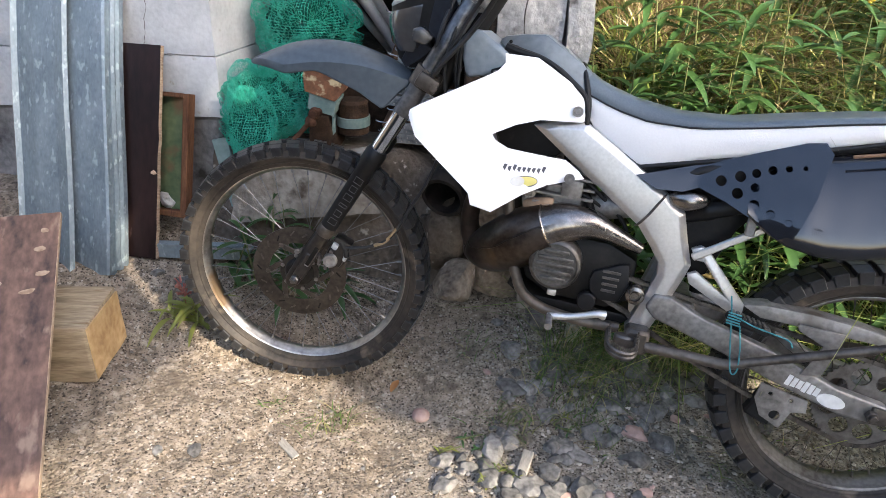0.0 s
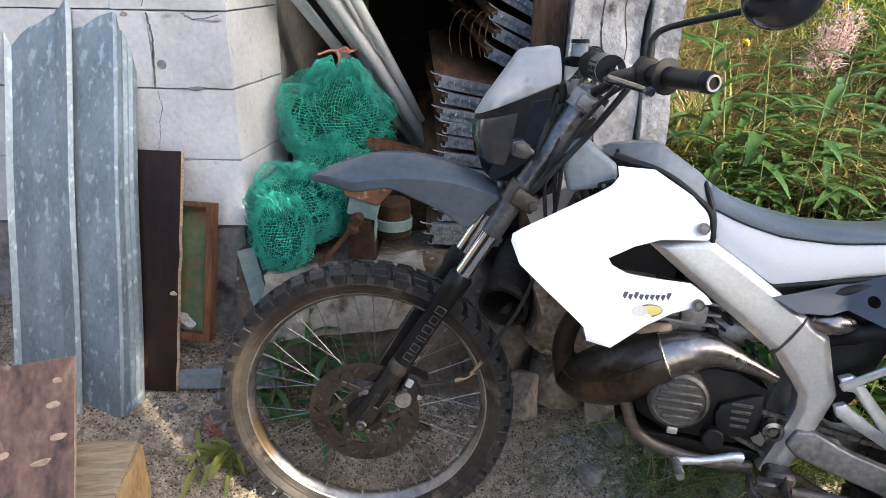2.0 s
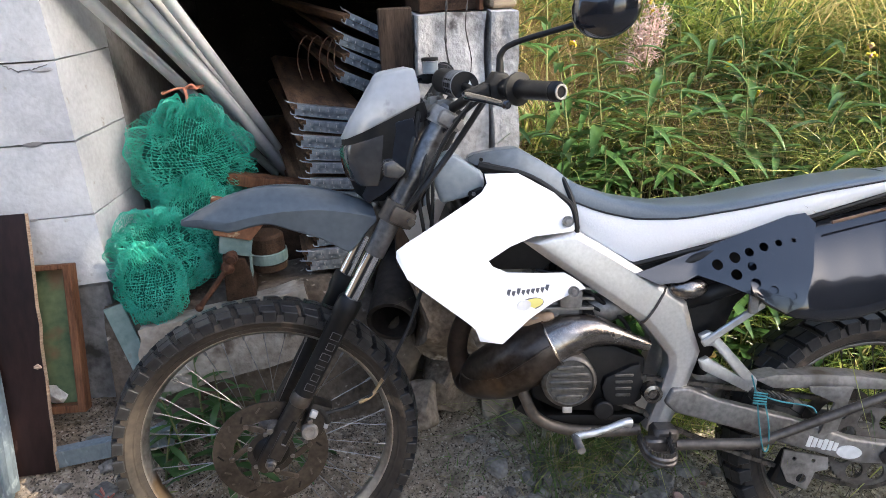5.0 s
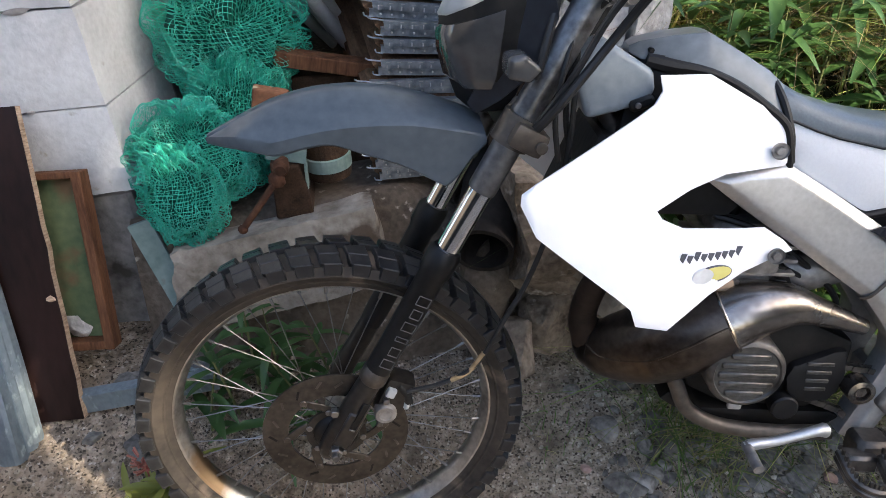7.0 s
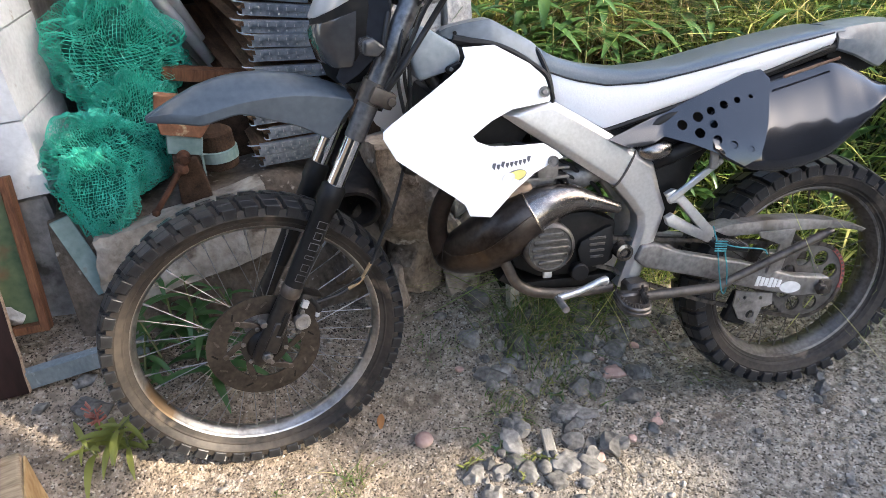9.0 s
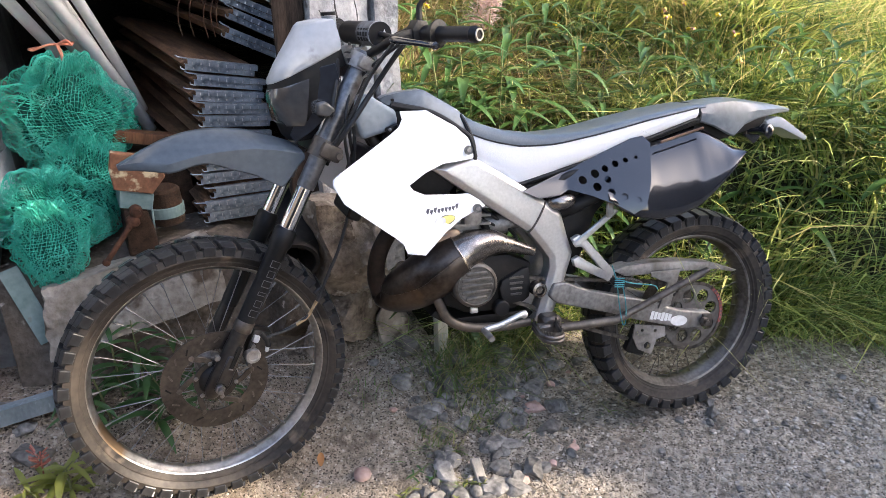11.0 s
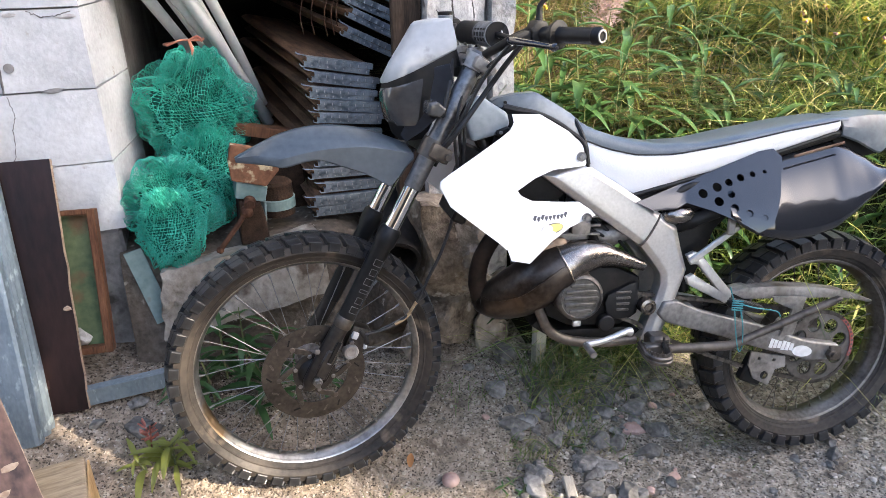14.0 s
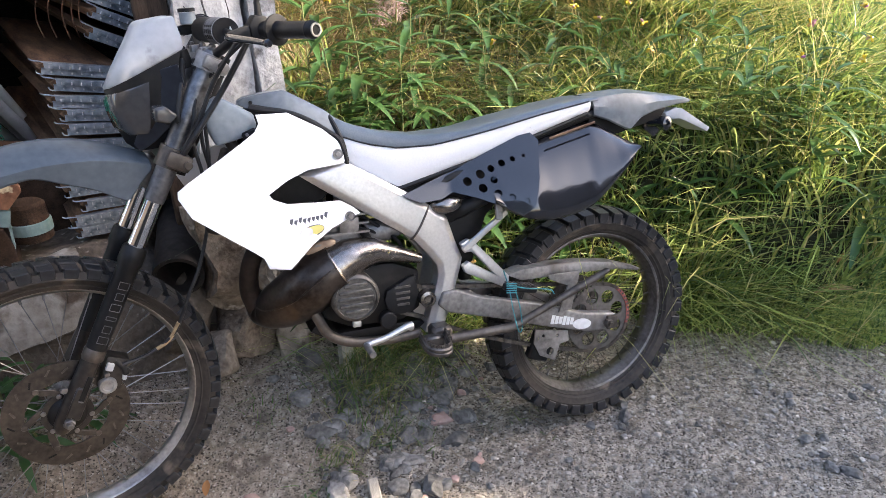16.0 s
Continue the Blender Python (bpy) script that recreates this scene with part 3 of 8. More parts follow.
GOLD = mat("yellow_spring", (0.45, 0.28, 0.05), (0.6, 0.42, 0.12), 10, 0.5, bump=0.1)
INK = mat("black_print", (0.09, 0.09, 0.10), (0.14, 0.14, 0.15), 10, 0.5, bump=0, spec=0.2)
YELLOWINK = mat("yellow_print", (0.62, 0.55, 0.12), (0.72, 0.66, 0.22), 10, 0.5, bump=0)
PRINT = mat("grey_print", (0.06, 0.06, 0.062), (0.13, 0.13, 0.132), 10, 0.6, bump=0, spec=0.2)
PALEPRINT = mat("worn_white_print", (0.6, 0.6, 0.58), (0.75, 0.75, 0.73), 30, 0.6, bump=0.2)

FRONT = Vector((-0.373, 1.731, 0.383))                       # the front axle's middle
BIKE = Matrix(((0.9813, 0.1725, 0.0850, FRONT.x), (-0.1843, 0.9697, 0.1605, FRONT.y), (-0.0547, -0.1732, 0.9834, FRONT.z), (0, 0, 0, 1)))
STEER = Matrix(((1.0, 0.0087, 0.0007, -0.3686), (-0.0087, 0.9965, 0.0837, 1.728), (0.0, -0.0837, 0.9965, 0.394), (0, 0, 0, 1)))
BASE = Matrix.Translation((0.69, 0, -0.33))
bike = thing("motorcycle", "dirty white and black off-road motorcycle leaning against broken concrete", "motorcycle", BIKE @ BASE)
BODY = BASE.inverted()
FORK = BASE.inverted() @ BIKE.inverted() @ STEER
REAR = BODY @ Matrix.Translation((1.389, 0, 0))


def bpart(name, bm, material, label="", where=BODY, parent=None, smooth=40):
    bm.transform(where)
    return part(name, bm, material, parent or bike, label, smooth)


def mirrored(bm):
    """The same shape on the other side as well."""
    me = bpy.data.meshes.new("tmp")
    bm.to_mesh(me)
    own = bmesh.new()
    own.from_mesh(me)
    own.transform(Matrix.Diagonal((1, -1, 1, 1)))
    bmesh.ops.reverse_faces(own, faces=own.faces[:])
    bpy.data.meshes.remove(me)
    return merge(bm, own)


def holed_plate(outline, holes, y0, y1):
    """A flat plate with round holes right through it; holes as (x, z, radius)."""
    bm = bmesh.new()
    edges = []
    for loop in [outline] + [[(x + r * math.cos(a), z + r * math.sin(a)) for a in (2 * math.pi * k / 14 for k in range(14))] for x, z, r in holes]:
        vs = [bm.verts.new((x, y0, z)) for x, z in loop]
        edges += [bm.edges.new((a, b)) for a, b in zip(vs, vs[1:] + vs[:1])]
    bmesh.ops.triangle_fill(bm, use_beauty=True, use_dissolve=False, edges=edges, normal=(0, -1, 0))
    g = bmesh.ops.extrude_face_region(bm, geom=bm.faces[:])
    bmesh.ops.translate(bm, verts=[v for v in g["geom"] if isinstance(v, bmesh.types.BMVert)], vec=(0, y1 - y0, 0))
    return bm


def tyre(radius, width, rim, pitches, knob):
    """A knobbly tyre about the y axis: its carcass, and the six kinds of tread block with their first angles."""
    half, side = width / 2, (radius - rim) * 0.52 + rim
    prof = [(rim - 0.006, half * 0.55), (rim + 0.004, half * 0.66), (rim + 0.006, half * 0.74), (rim + 0.009, half * 0.75), (rim + 0.014, half * 0.86), (side - 0.010, half * 0.945), (side - 0.008, half * 0.97), (side - 0.004, half * 0.95), (side + (radius - side) * 0.30, half * 0.90),
            (radius - knob - 0.008, half * 0.66), (radius - knob, half * 0.32), (radius - knob + 0.001, 0)]
    prof = prof + [(r, -y) for r, y in prof[-2::-1]]
    step = 2 * math.pi / pitches
    kinds = []

    def block(a0, a1, corners, skew):
        """corners: inner and outer (radius, y) pairs of the block's two sides."""
        (ri0, y0), (ro0, u0), (ri1, y1), (ro1, u1) = corners
        bm = bmesh.new()
        vs = []
        for a in (a0, a1):
            for (r, y, sk) in ((ri0, y0, 0), (ri1, y1, skew), (ro1, u1, skew), (ro0, u0, 0)):
                aa = a + sk
                if r in (ro0, ro1):
                    aa += (a1 - a0) * (0.06 if a == a0 else -0.06)
                vs.append(bm.verts.new((r * math.cos(aa), y, r * math.sin(aa))))
        for q in ((0, 1, 2, 3), (7, 6, 5, 4), (0, 4, 5, 1), (1, 5, 6, 2), (2, 6, 7, 3), (3, 7, 4, 0)):
            bm.faces.new([vs[i] for i in q])
        bmesh.ops.bevel(bm, geom=bm.edges[:], offset=0.0011, segments=1, affect="EDGES")
        kinds.append(bm)

    for s in (1, -1):
        o = 0.0 if s > 0 else step * 0.5
        k1, k2 = s * 0.020, s * 0.034
        block(o, o + step * 0.80, ((radius - knob - 0.003, s * half * 0.05), (radius, s * half * 0.06), (radius - knob - 0.010, s * half * 0.52), (radius - 0.004, s * half * 0.52)), k1)
        block(o + k1, o + k1 + step * 0.80, ((radius - knob - 0.012, s * half * 0.55), (radius - 0.004, s * half * 0.55), (side + (radius - side) * 0.25, s * half * 0.84), (side + (radius - side) * 0.66, s * half * 1.04)), k2 - k1)
        block(o + k2, o + k2 + step * 0.70, ((side + (radius - side) * 0.58, s * half * 0.84), (side + (radius - side) * 0.64, s * half * 1.04), (side - 0.006, s * half * 0.88), (side - 0.004, s * half * 1.02)), 0)
    return lathe(prof, 96), kinds


def rim_mesh(r, half):
    prof = [(r, half), (r - 0.003, half + 0.001), (r - 0.008, half * 0.97), (r - 0.0095, half * 0.88), (r - 0.012, half * 0.60), (r - 0.017, half * 0.42), (r - 0.019, 0)]
    prof += [(a, -b) for a, b in prof[-2::-1]]
    outer = [(r - 0.002, -half * 0.9), (r - 0.007, -half * 0.45), (r - 0.009, 0), (r - 0.007, half * 0.45), (r - 0.002, half * 0.9)]
    return lathe(prof + outer, 96, closed=True)


def wheel(name, label, where, radius, width, rim, rim_half, pitches, knob, rim_mat, hub_r):
    hub = lathe([(0.009, -0.062), (hub_r * 0.6, -0.060), (hub_r * 0.62, -0.040), (hub_r, -0.036), (hub_r, -0.028), (hub_r * 0.62, -0.022), (hub_r * 0.58, 0.0),
                 (hub_r * 0.62, 0.022), (hub_r, 0.028), (hub_r, 0.036), (hub_r * 0.6, 0.042), (0.009, 0.060)], 32)
    w = bpart(name, hub, DIRTYALU, label, where)
    carcass, kinds = tyre(radius, width, rim, pitches, knob)
    bpart("tyre", carcass, TYRE, "black knobbly tyre with dried dust", where, w, smooth=30)
    for bm in kinds:
        me = finish(bm, "tread_block", TREAD)
        for k in range(pitches):
            tb = new("tread_block", me)
            tb.parent = w
            tb.matrix_local = where @ pose(0, 0, 0, 0, 360 * k / pitches, 0)
    bpart("rim", rim_mesh(rim, rim_half), rim_mat, "", where, w)
    shapes = []
    for s in (1, -1):
        for lean in (1, -1):
            a = lean * radians(48)
            p0 = (hub_r * 0.92 * math.cos(a), s * 0.032, hub_r * 0.92 * math.sin(a))
            p1 = ((rim - 0.032), s * 0.006, 0)
            p2 = ((rim - 0.015), s * 0.004, 0)
            bm = tube([p0, p1], 0.0011, 5)
            tube([p1, p2], 0.0028, 6, bm=bm)
            shapes.append(finish(bm, "spoke", SPOKE if rim_mat is RIM else CHAINM, True))
    for k in range(36):
        sp = new("spoke", shapes[(0, 2, 1, 3)[k % 4]])
        sp.parent = w
        sp.matrix_local = where @ pose(0, 0, 0, 0, 10 * k + 4, 0)
    return w


# front wheel
front = wheel("front_wheel", "spoked front wheel with a worn shiny rim", FORK, 0.343, 0.094, 0.285, 0.026, 46, 0.0105, RIM, 0.036)
DISCSTEEL = mat("brown_brake_disc", (0.018, 0.0150, 0.012), (0.085, 0.071, 0.057), 10, 0.38, 0.5, bump=0.1, fine=90)
brake = lathe([(0.126, -0.0585), (0.126, -0.0545), (0.082, -0.0545), (0.082, -0.0585)], 72, closed=True)
bpart("brake_disc", brake, DISCSTEEL, "dull brown brake disc", FORK, front)
bpart("disc_carrier", lathe([(0.052, -0.060), (0.052, -0.054), (0.040, -0.054), (0.040, -0.060)], 40, closed=True), FORKLEG, "", FORK, front)
bpart("hub_cover", lathe([(0.0001, -0.070), (0.030, -0.070), (0.036, -0.066), (0.041, -0.058), (0.041, -0.04), (0.0001, -0.04)], 32), ENGINE, "black speedometer drive", FORK, front)
for k in range(6):
    own = prism([(0.046, -0.006), (0.058, 0.004), (0.070, 0.019), (0.085, 0.027), (0.085, 0.012), (0.076, 0.003), (0.066, -0.008), (0.052, -0.018)], -0.0595, -0.0550, 0.0012, seg=1)
    own.transform(pose(0, 0, 0, 0, 60 * k + 12, 0))
    bpart("disc_arm", own, DISCSTEEL, "", FORK, front)
    own = disc(0.0055, -0.063, -0.054, 8, 0.001, m=pose(0, 0, 0, 0, 60 * k + 12, 0) @ Matrix.Translation((0.047, 0, -0.008)))
    bpart("disc_bolt", own, SPOKE, "", FORK, front)
    own = disc(0.0065, -0.0605, -0.054, 12, 0.001, m=pose(0, 0, 0, 0, 60 * k + 12, 0) @ Matrix.Translation((0.083, 0, 0.021)))
    bpart("disc_button", own, CASTING, "", FORK, front)
for k in range(18):
    own = box((0.017, 0.0012, 0.0040), (0.105 + 0.006 * (k % 2), -0.0588, 0), 0.0)
    own.transform(pose(0, 0, 0, 0, 20 * k, 0) @ Matrix.Translation((0.105, 0, 0)) @ pose(0, 0, 0, 0, 48, 0) @ Matrix.Translation((-0.105, 0, 0)))
    bpart("disc_slot", own, CHAINM if k % 3 else ENGINE, "", FORK, front, smooth=False)

# fork
FD = Vector((0.522, 0.0, 0.853))


def on_fork(s, y=0.0, fwd=0.0):
    return (FD.x * s - 0.853 * fwd, y, FD.z * s + 0.522 * fwd)


def fork_leg(side):
    y = 0.079 * side
    low = tube([(*on_fork(-0.035, y, 0.004), 0.012), (*on_fork(-0.02, y, 0.004), 0.020), (*on_fork(0.05, y, 0.004), 0.021), (*on_fork(0.17, y, 0.0), 0.0195), (*on_fork(0.20, y, 0.0), 0.0195)], 0.02, 16)
    box((0.030, 0.012, 0.075), (0, 0, 0), 0.003, Matrix.Translation(on_fork(0.045, y - 0.018 * (1 if side < 0 else -1), -0.004)) @ pose(0, 0, 0, 0, 31.5, 0), low)
    leg = bpart("fork_leg", low, FORKLEG, "dusty fork leg casting", FORK)
    slot = box((0.011, 0.004, 0.058), (0, 0, 0), 0.001, Matrix.Translation(on_fork(0.082, y - 0.0235, -0.006)) @ pose(0, 0, 0, 0, 31.5, 0))
    if side < 0:
        bpart("slot", slot, ENGINE, "", FORK, leg)
        bpart("slot_edge", box((0.011, 0.004, 0.003), (0, 0, 0), 0.0008, Matrix.Translation(on_fork(0.052, y - 0.0250, -0.006)) @ pose(0, 0, 0, 0, 31.5, 0)), SPOKE, "", FORK, leg)
        bpart("slot_edge", box((0.0025, 0.004, 0.058), (0, 0, 0), 0.0006, Matrix.Translation(on_fork(0.082, y - 0.0245, -0.013)) @ pose(0, 0, 0, 0, 31.5, 0)), CASTING, "", FORK, leg)
        bpart("collar", tube([(*on_fork(0.142, y), 0.0205), (*on_fork(0.146, y), 0.0232), (*on_fork(0.166, y), 0.0232), (*on_fork(0.17, y), 0.0215)], 0.025, 20), CASTING, "", FORK, leg)
        nut = disc(0.012, y - 0.034, y - 0.02, 6, 0.002)
        disc(0.0065, y - 0.044, y - 0.03, 12, 0.001, nut)
        bpart("axle_nut", nut, SPOKE, "", FORK, leg)
        nut = disc(0.0075, -0.006, 0.006, 6, 0.001, m=Matrix.Translation((0.008, y - 0.014, 0.075)))
        bpart("pinch_bolt", nut, SPOKE, "", FORK, leg)
    guard = tube([(*on_fork(0.15, y), 0.020), (*on_fork(0.17, y), 0.0215), (*on_fork(0.36, y), 0.0225), (*on_fork(0.372, y), 0.0265), (*on_fork(0.405, y), 0.0265), (*on_fork(0.412, y), 0.022)], 0.02, 20)
    gd = bpart("fork_guard", guard, BLACKP, "black plastic fork guard", FORK, leg)
    if side < 0:
        # outlined bars in place of the maker's lettering
        for i in range(6):
            w, h = (0.020 if i not in (1, 4) else 0.016), (0.016 if i != 2 else 0.008)
            at = Matrix.Translation(on_fork(0.196 + 0.0255 * i, y - 0.0225, -0.002)) @ pose(0, 0, 0, 0, 31.5, 0)
            own = box((w, 0.0015, 0.0011), (0, 0, h / 2), 0.0, at)
            box((w, 0.0015, 0.0011), (0, 0, -h / 2), 0.0, at, own)
            box((0.0011, 0.0015, h), (w / 2, 0, 0), 0.0, at, own)
            box((0.0011, 0.0015, h), (-w / 2, 0, 0), 0.0, at, own)
            bpart("print_bar", own, PRINT, "", FORK, leg)
    bpart("stanchion", tube([on_fork(0.40, y), on_fork(0.56, y)], 0.0185, 24), CHROME, "polished steel stanchion", FORK, leg)
    up = tube([(*on_fork(0.515, y), 0.0205), (*on_fork(0.52, y), 0.0215), (*on_fork(0.845, y), 0.0215), (*on_fork(0.855, y), 0.018)], 0.0215, 20)
    bpart("upper_tube", up, UPPERTUBE, "worn grey upper fork tube", FORK, leg)


for side in (-1, 1):
    fork_leg(side)
for name, s, thick, fwd in (("lower_clamp", 0.615, 0.036, -0.012), ("upper_clamp", 0.83, 0.028, -0.010)):
    bm = box((0.052, 0.236, thick), (0, 0, 0), 0.008, Matrix.Translation(on_fork(s, 0, fwd)) @ pose(0, 0, 0, 0, 31.5, 0), seg=2)
    for side in (-1, 1):
        tube([on_fork(s - thick * 0.62, 0.079 * side), on_fork(s + thick * 0.62, 0.079 * side)], 0.029, 18, bm=bm)
        disc(0.009, -0.012, 0.012, 10, 0.001, bm, Matrix.Translation(on_fork(s, 0.110 * side, -0.030)))
    bpart(name, bm, CASTING if name == "lower_clamp" else DIRTYALU, "", FORK)
bpart("steering_stem", tube([on_fork(0.58, 0, -0.035), on_fork(0.86, 0, -0.035)], 0.026, 16), BLACKP, "", FORK)

# caliper on the leg's back
cal = box((0.050, 0.044, 0.078), (0, 0, 0), 0.010, Matrix.Translation((0.108, -0.058, 0.072)) @ pose(0, 0, 0, 0, 28, 0), seg=2)
caliper = bpart("brake_caliper", cal, FORKLEG, "dark grimy brake caliper", FORK)
bpart("piston_cap", lathe([(0.0001, -0.088), (0.010, -0.089), (0.011, -0.0905), (0.0165, -0.0905), (0.019, -0.087), (0.019, -0.07), (0.0001, -0.07)], 24, m=Matrix.Translation((0.090, 0, 0.051))), DIRTYALU, "dull aluminium piston cap", FORK, caliper)
bpart("bleed_block", box((0.016, 0.02, 0.018), (0, 0, 0), 0.004, Matrix.Translation((0.104, -0.078, 0.092)) @ pose(0, 0, 0, 0, 30, 0), seg=2), SILVERP, "", FORK, caliper)
bpart("hose_joint", tube([(0.118, -0.074, 0.100), (0.130, -0.078, 0.080), (0.131, -0.076, 0.062)], 0.0075, 10), BLACKP, "", FORK, caliper)
bpart("pad_clip", box((0.010, 0.016, 0.024), (0, 0, 0), 0.003, Matrix.Translation((0.128, -0.074, 0.060)) @ pose(0, 0, 0, 0, 18, 0)), SILVERP, "", FORK, caliper)
for dx, dz in ((0.094, 0.076), (0.078, 0.030)):
    bpart("bolt", disc(0.006, -0.088, -0.07, 6, 0.001, m=Matrix.Translation((dx, 0, dz))), SPOKE, "", FORK, caliper)

# front mudguard: an arch with folded sides
def mudguard():
    """A long flat beak with a thin lip, growing a deep skirt towards the fork."""
    rows = [(-0.110, 0.010, 0.535, 0.533, 0.530), (-0.090, 0.030, 0.545, 0.538, 0.530), (-0.055, 0.048, 0.560, 0.540, 0.526), (-0.016, 0.059, 0.575, 0.534, 0.517), (0.000, 0.060, 0.579, 0.536, 0.518), (0.030, 0.062, 0.585, 0.541, 0.524),
            (0.065, 0.064, 0.588, 0.545, 0.526), (0.11, 0.066, 0.586, 0.546, 0.508), (0.165, 0.068, 0.576, 0.543, 0.484), (0.205, 0.070, 0.562, 0.536, 0.458), (0.225, 0.070, 0.554, 0.531, 0.452), (0.258, 0.068, 0.539, 0.521, 0.486), (0.282, 0.064, 0.525, 0.512, 0.506)]
    rows = [tuple(float(v) for v in r) for r in smooth_line(rows[:4], 4)] + [tuple(float(v) for v in r) for r in smooth_line(rows[4:], 4)]
    outer, inner = [], []
    for x, w, zt, zc, ze in rows:
        sec = [(-w, ze), (-w * 1.0, ze + (zc - ze) * 0.5), (-w * 0.985, zc), (-w * 0.95, zc + 0.003), (-w * 0.62, zc + (zt - zc) * 0.62), (-w * 0.28, zt - 0.002), (-w * 0.20, zt + 0.001), (0, zt + 0.002)]
        sec = sec + [(-a, b) for a, b in sec[-2::-1]]
        outer.append([(x, y, z) for y, z in sec])
        inner.append([(x + 0.001, y * 0.95, z - 0.0035) for y, z in sec])
    return loft([o + i[::-1] for o, i in zip(outer, inner)])


bpart("front_mudguard", mudguard(), GREYP, "dark grey plastic front mudguard", FORK, smooth=28)

# headlight mask
def mask_rows(rows):
    """Rows z, front x, back x, half width and how much the row climbs towards the back."""
    out = []
    for z, xf, xb, w, climb in rows:
        d = xb - xf
        sec = [(xf, 0), (xf + 0.008, -w * 0.36), (xf + 0.24 * d, -w * 0.70), (xf + 0.6 * d, -w * 0.92), (xb, -w * 1.02)]
        out.append([(x, y, z + (x - xf) * climb) for x, y in sec] + [(x, -y, z + (x - xf) * climb) for x, y in sec[:0:-1]])
    return out


bpart("mask_shield", loft(mask_rows([(z - 0.013, *q) for z, *q in [(0.684, 0.232, 0.388, 0.076, 0.44), (0.688, 0.230, 0.390, 0.078, 0.44), (0.725, 0.252, 0.390, 0.077, 0.36), (0.770, 0.284, 0.388, 0.071, 0.24), (0.806, 0.308, 0.385, 0.064, 0.12), (0.812, 0.315, 0.382, 0.060, 0.10)]])), SILVERP, "silver-white headlight shield", FORK, smooth=75)
bpart("mask_lower", loft(mask_rows([(z - 0.010, *q) for z, *q in [(0.548, 0.268, 0.310, 0.040, 0.1), (0.566, 0.250, 0.325, 0.052, 0.1), (0.61, 0.236, 0.352, 0.068, 0.2), (0.66, 0.231, 0.372, 0.074, 0.36), (0.683, 0.232, 0.384, 0.075, 0.43)]])), BLACKP, "black plastic headlight surround", FORK, smooth=30)
bpart("headlight", loft(mask_rows([(z - 0.012, *q) for z, *q in [(0.590, 0.246, 0.292, 0.056, 0.0), (0.604, 0.233, 0.298, 0.062, 0.04), (0.64, 0.226, 0.305, 0.066, 0.10), (0.662, 0.2255, 0.310, 0.068, 0.22), (0.672, 0.230, 0.312, 0.066, 0.27)]])), LENS, "dusty smoked headlight glass", FORK)
for side in (-1, 1):
    wing = bmesh.new()
    prism([(0.314, 0.700), (0.372, 0.712), (0.378, 0.670), (0.351, 0.601), (0.305, 0.560), (0.272, 0.540), (0.260, 0.556), (0.290, 0.614)], -0.0015, 0.0015, 0.0012, wing, seg=1)
    for v in wing.verts:
        v.co.y = side * (v.co.y + 0.0775 - 0.36 * (0.36 - v.co.x) - 0.06 * max(0, 0.62 - v.co.z) / 0.08 * 0.1)
    bpart("mask_wing", wing, MASKSKY, "glossy black side wing of the headlight surround, tinted for reflected sky", FORK, smooth=30)
    ind = prism([(0.298, 0.610), (0.328, 0.602), (0.345, 0.618), (0.322, 0.640), (0.300, 0.638)], 0.094 * side, 0.138 * side, 0.008, seg=3)
    bpart("indicator", ind, CLEARLENS, "grey front indicator", FORK)
    bpart("indicator_stem", tube([(0.335, 0.060 * side, 0.600), (0.322, 0.095 * side, 0.622)], 0.012, 10), BLACKP, "", FORK)

# handlebar, grips, levers, mirror
bar = [(0.556, 0.396, 0.770), (0.519, 0.30, 0.771), (0.494, 0.215, 0.774), (0.452, 0.095, 0.726), (0.444, 0.05, 0.717), (0.444, -0.05, 0.717), (0.452, -0.095, 0.726), (0.494, -0.215, 0.774), (0.519, -0.30, 0.771), (0.556, -0.396, 0.770)]
handlebar = bpart("handlebar", tube(bar, 0.010, 12, 4), BLACKP, "black tubular handlebar", FORK)
bpart("bar_clamp", box((0.045, 0.10, 0.05), (0.440, 0, 0.694), 0.008, seg=2), DIRTYALU, "", FORK, handlebar)
PAD = Vector((0.474, 0, 0.768))
pad = tube([(PAD.x, -0.108, PAD.z, 0.0245), (PAD.x, -0.112, PAD.z, 0.0275), (PAD.x, 0.085, PAD.z, 0.0275), (PAD.x, 0.089, PAD.z, 0.0245)], 0.0275, 28)
pad_ob = bpart("bar_pad", pad, BLACKP, "round black crossbar pad with pale printed band", FORK)
bpart("pad_band", lathe([(0.0280, -0.104), (0.0281, -0.030), (0.0270, -0.029), (0.0270, -0.105)], 28, closed=True, m=Matrix.Translation(PAD)), PADGREY, "worn grey printed band", FORK, pad_ob)
bpart("pad_rim", lathe([(0.0285, -0.1075), (0.0285, -0.1055), (0.0265, -0.1055), (0.0265, -0.1075)], 28, closed=True, m=Matrix.Translation(PAD)), SILVERP, "", FORK, pad_ob)
for dy in (-0.094, -0.078, -0.062, -0.046):
    for a in (-20, 4, 26):
        own = box((0.0012, 0.0095, 0.0085 if a < 20 else 0.004), (-0.0283, 0, 0), 0.0003)
        own.transform(Matrix.Translation(PAD + Vector((0, dy, 0))) @ pose(0, 0, 0, 0, a, 0))
        bpart("print_bar", own, BLACKP, "", FORK, pad_ob, smooth=False)
bpart("print_patch", prism([(0.476, 0.760), (0.490, 0.762), (0.484, 0.778)], -0.1135, -0.1115), PALEPRINT, "", FORK, pad_ob)
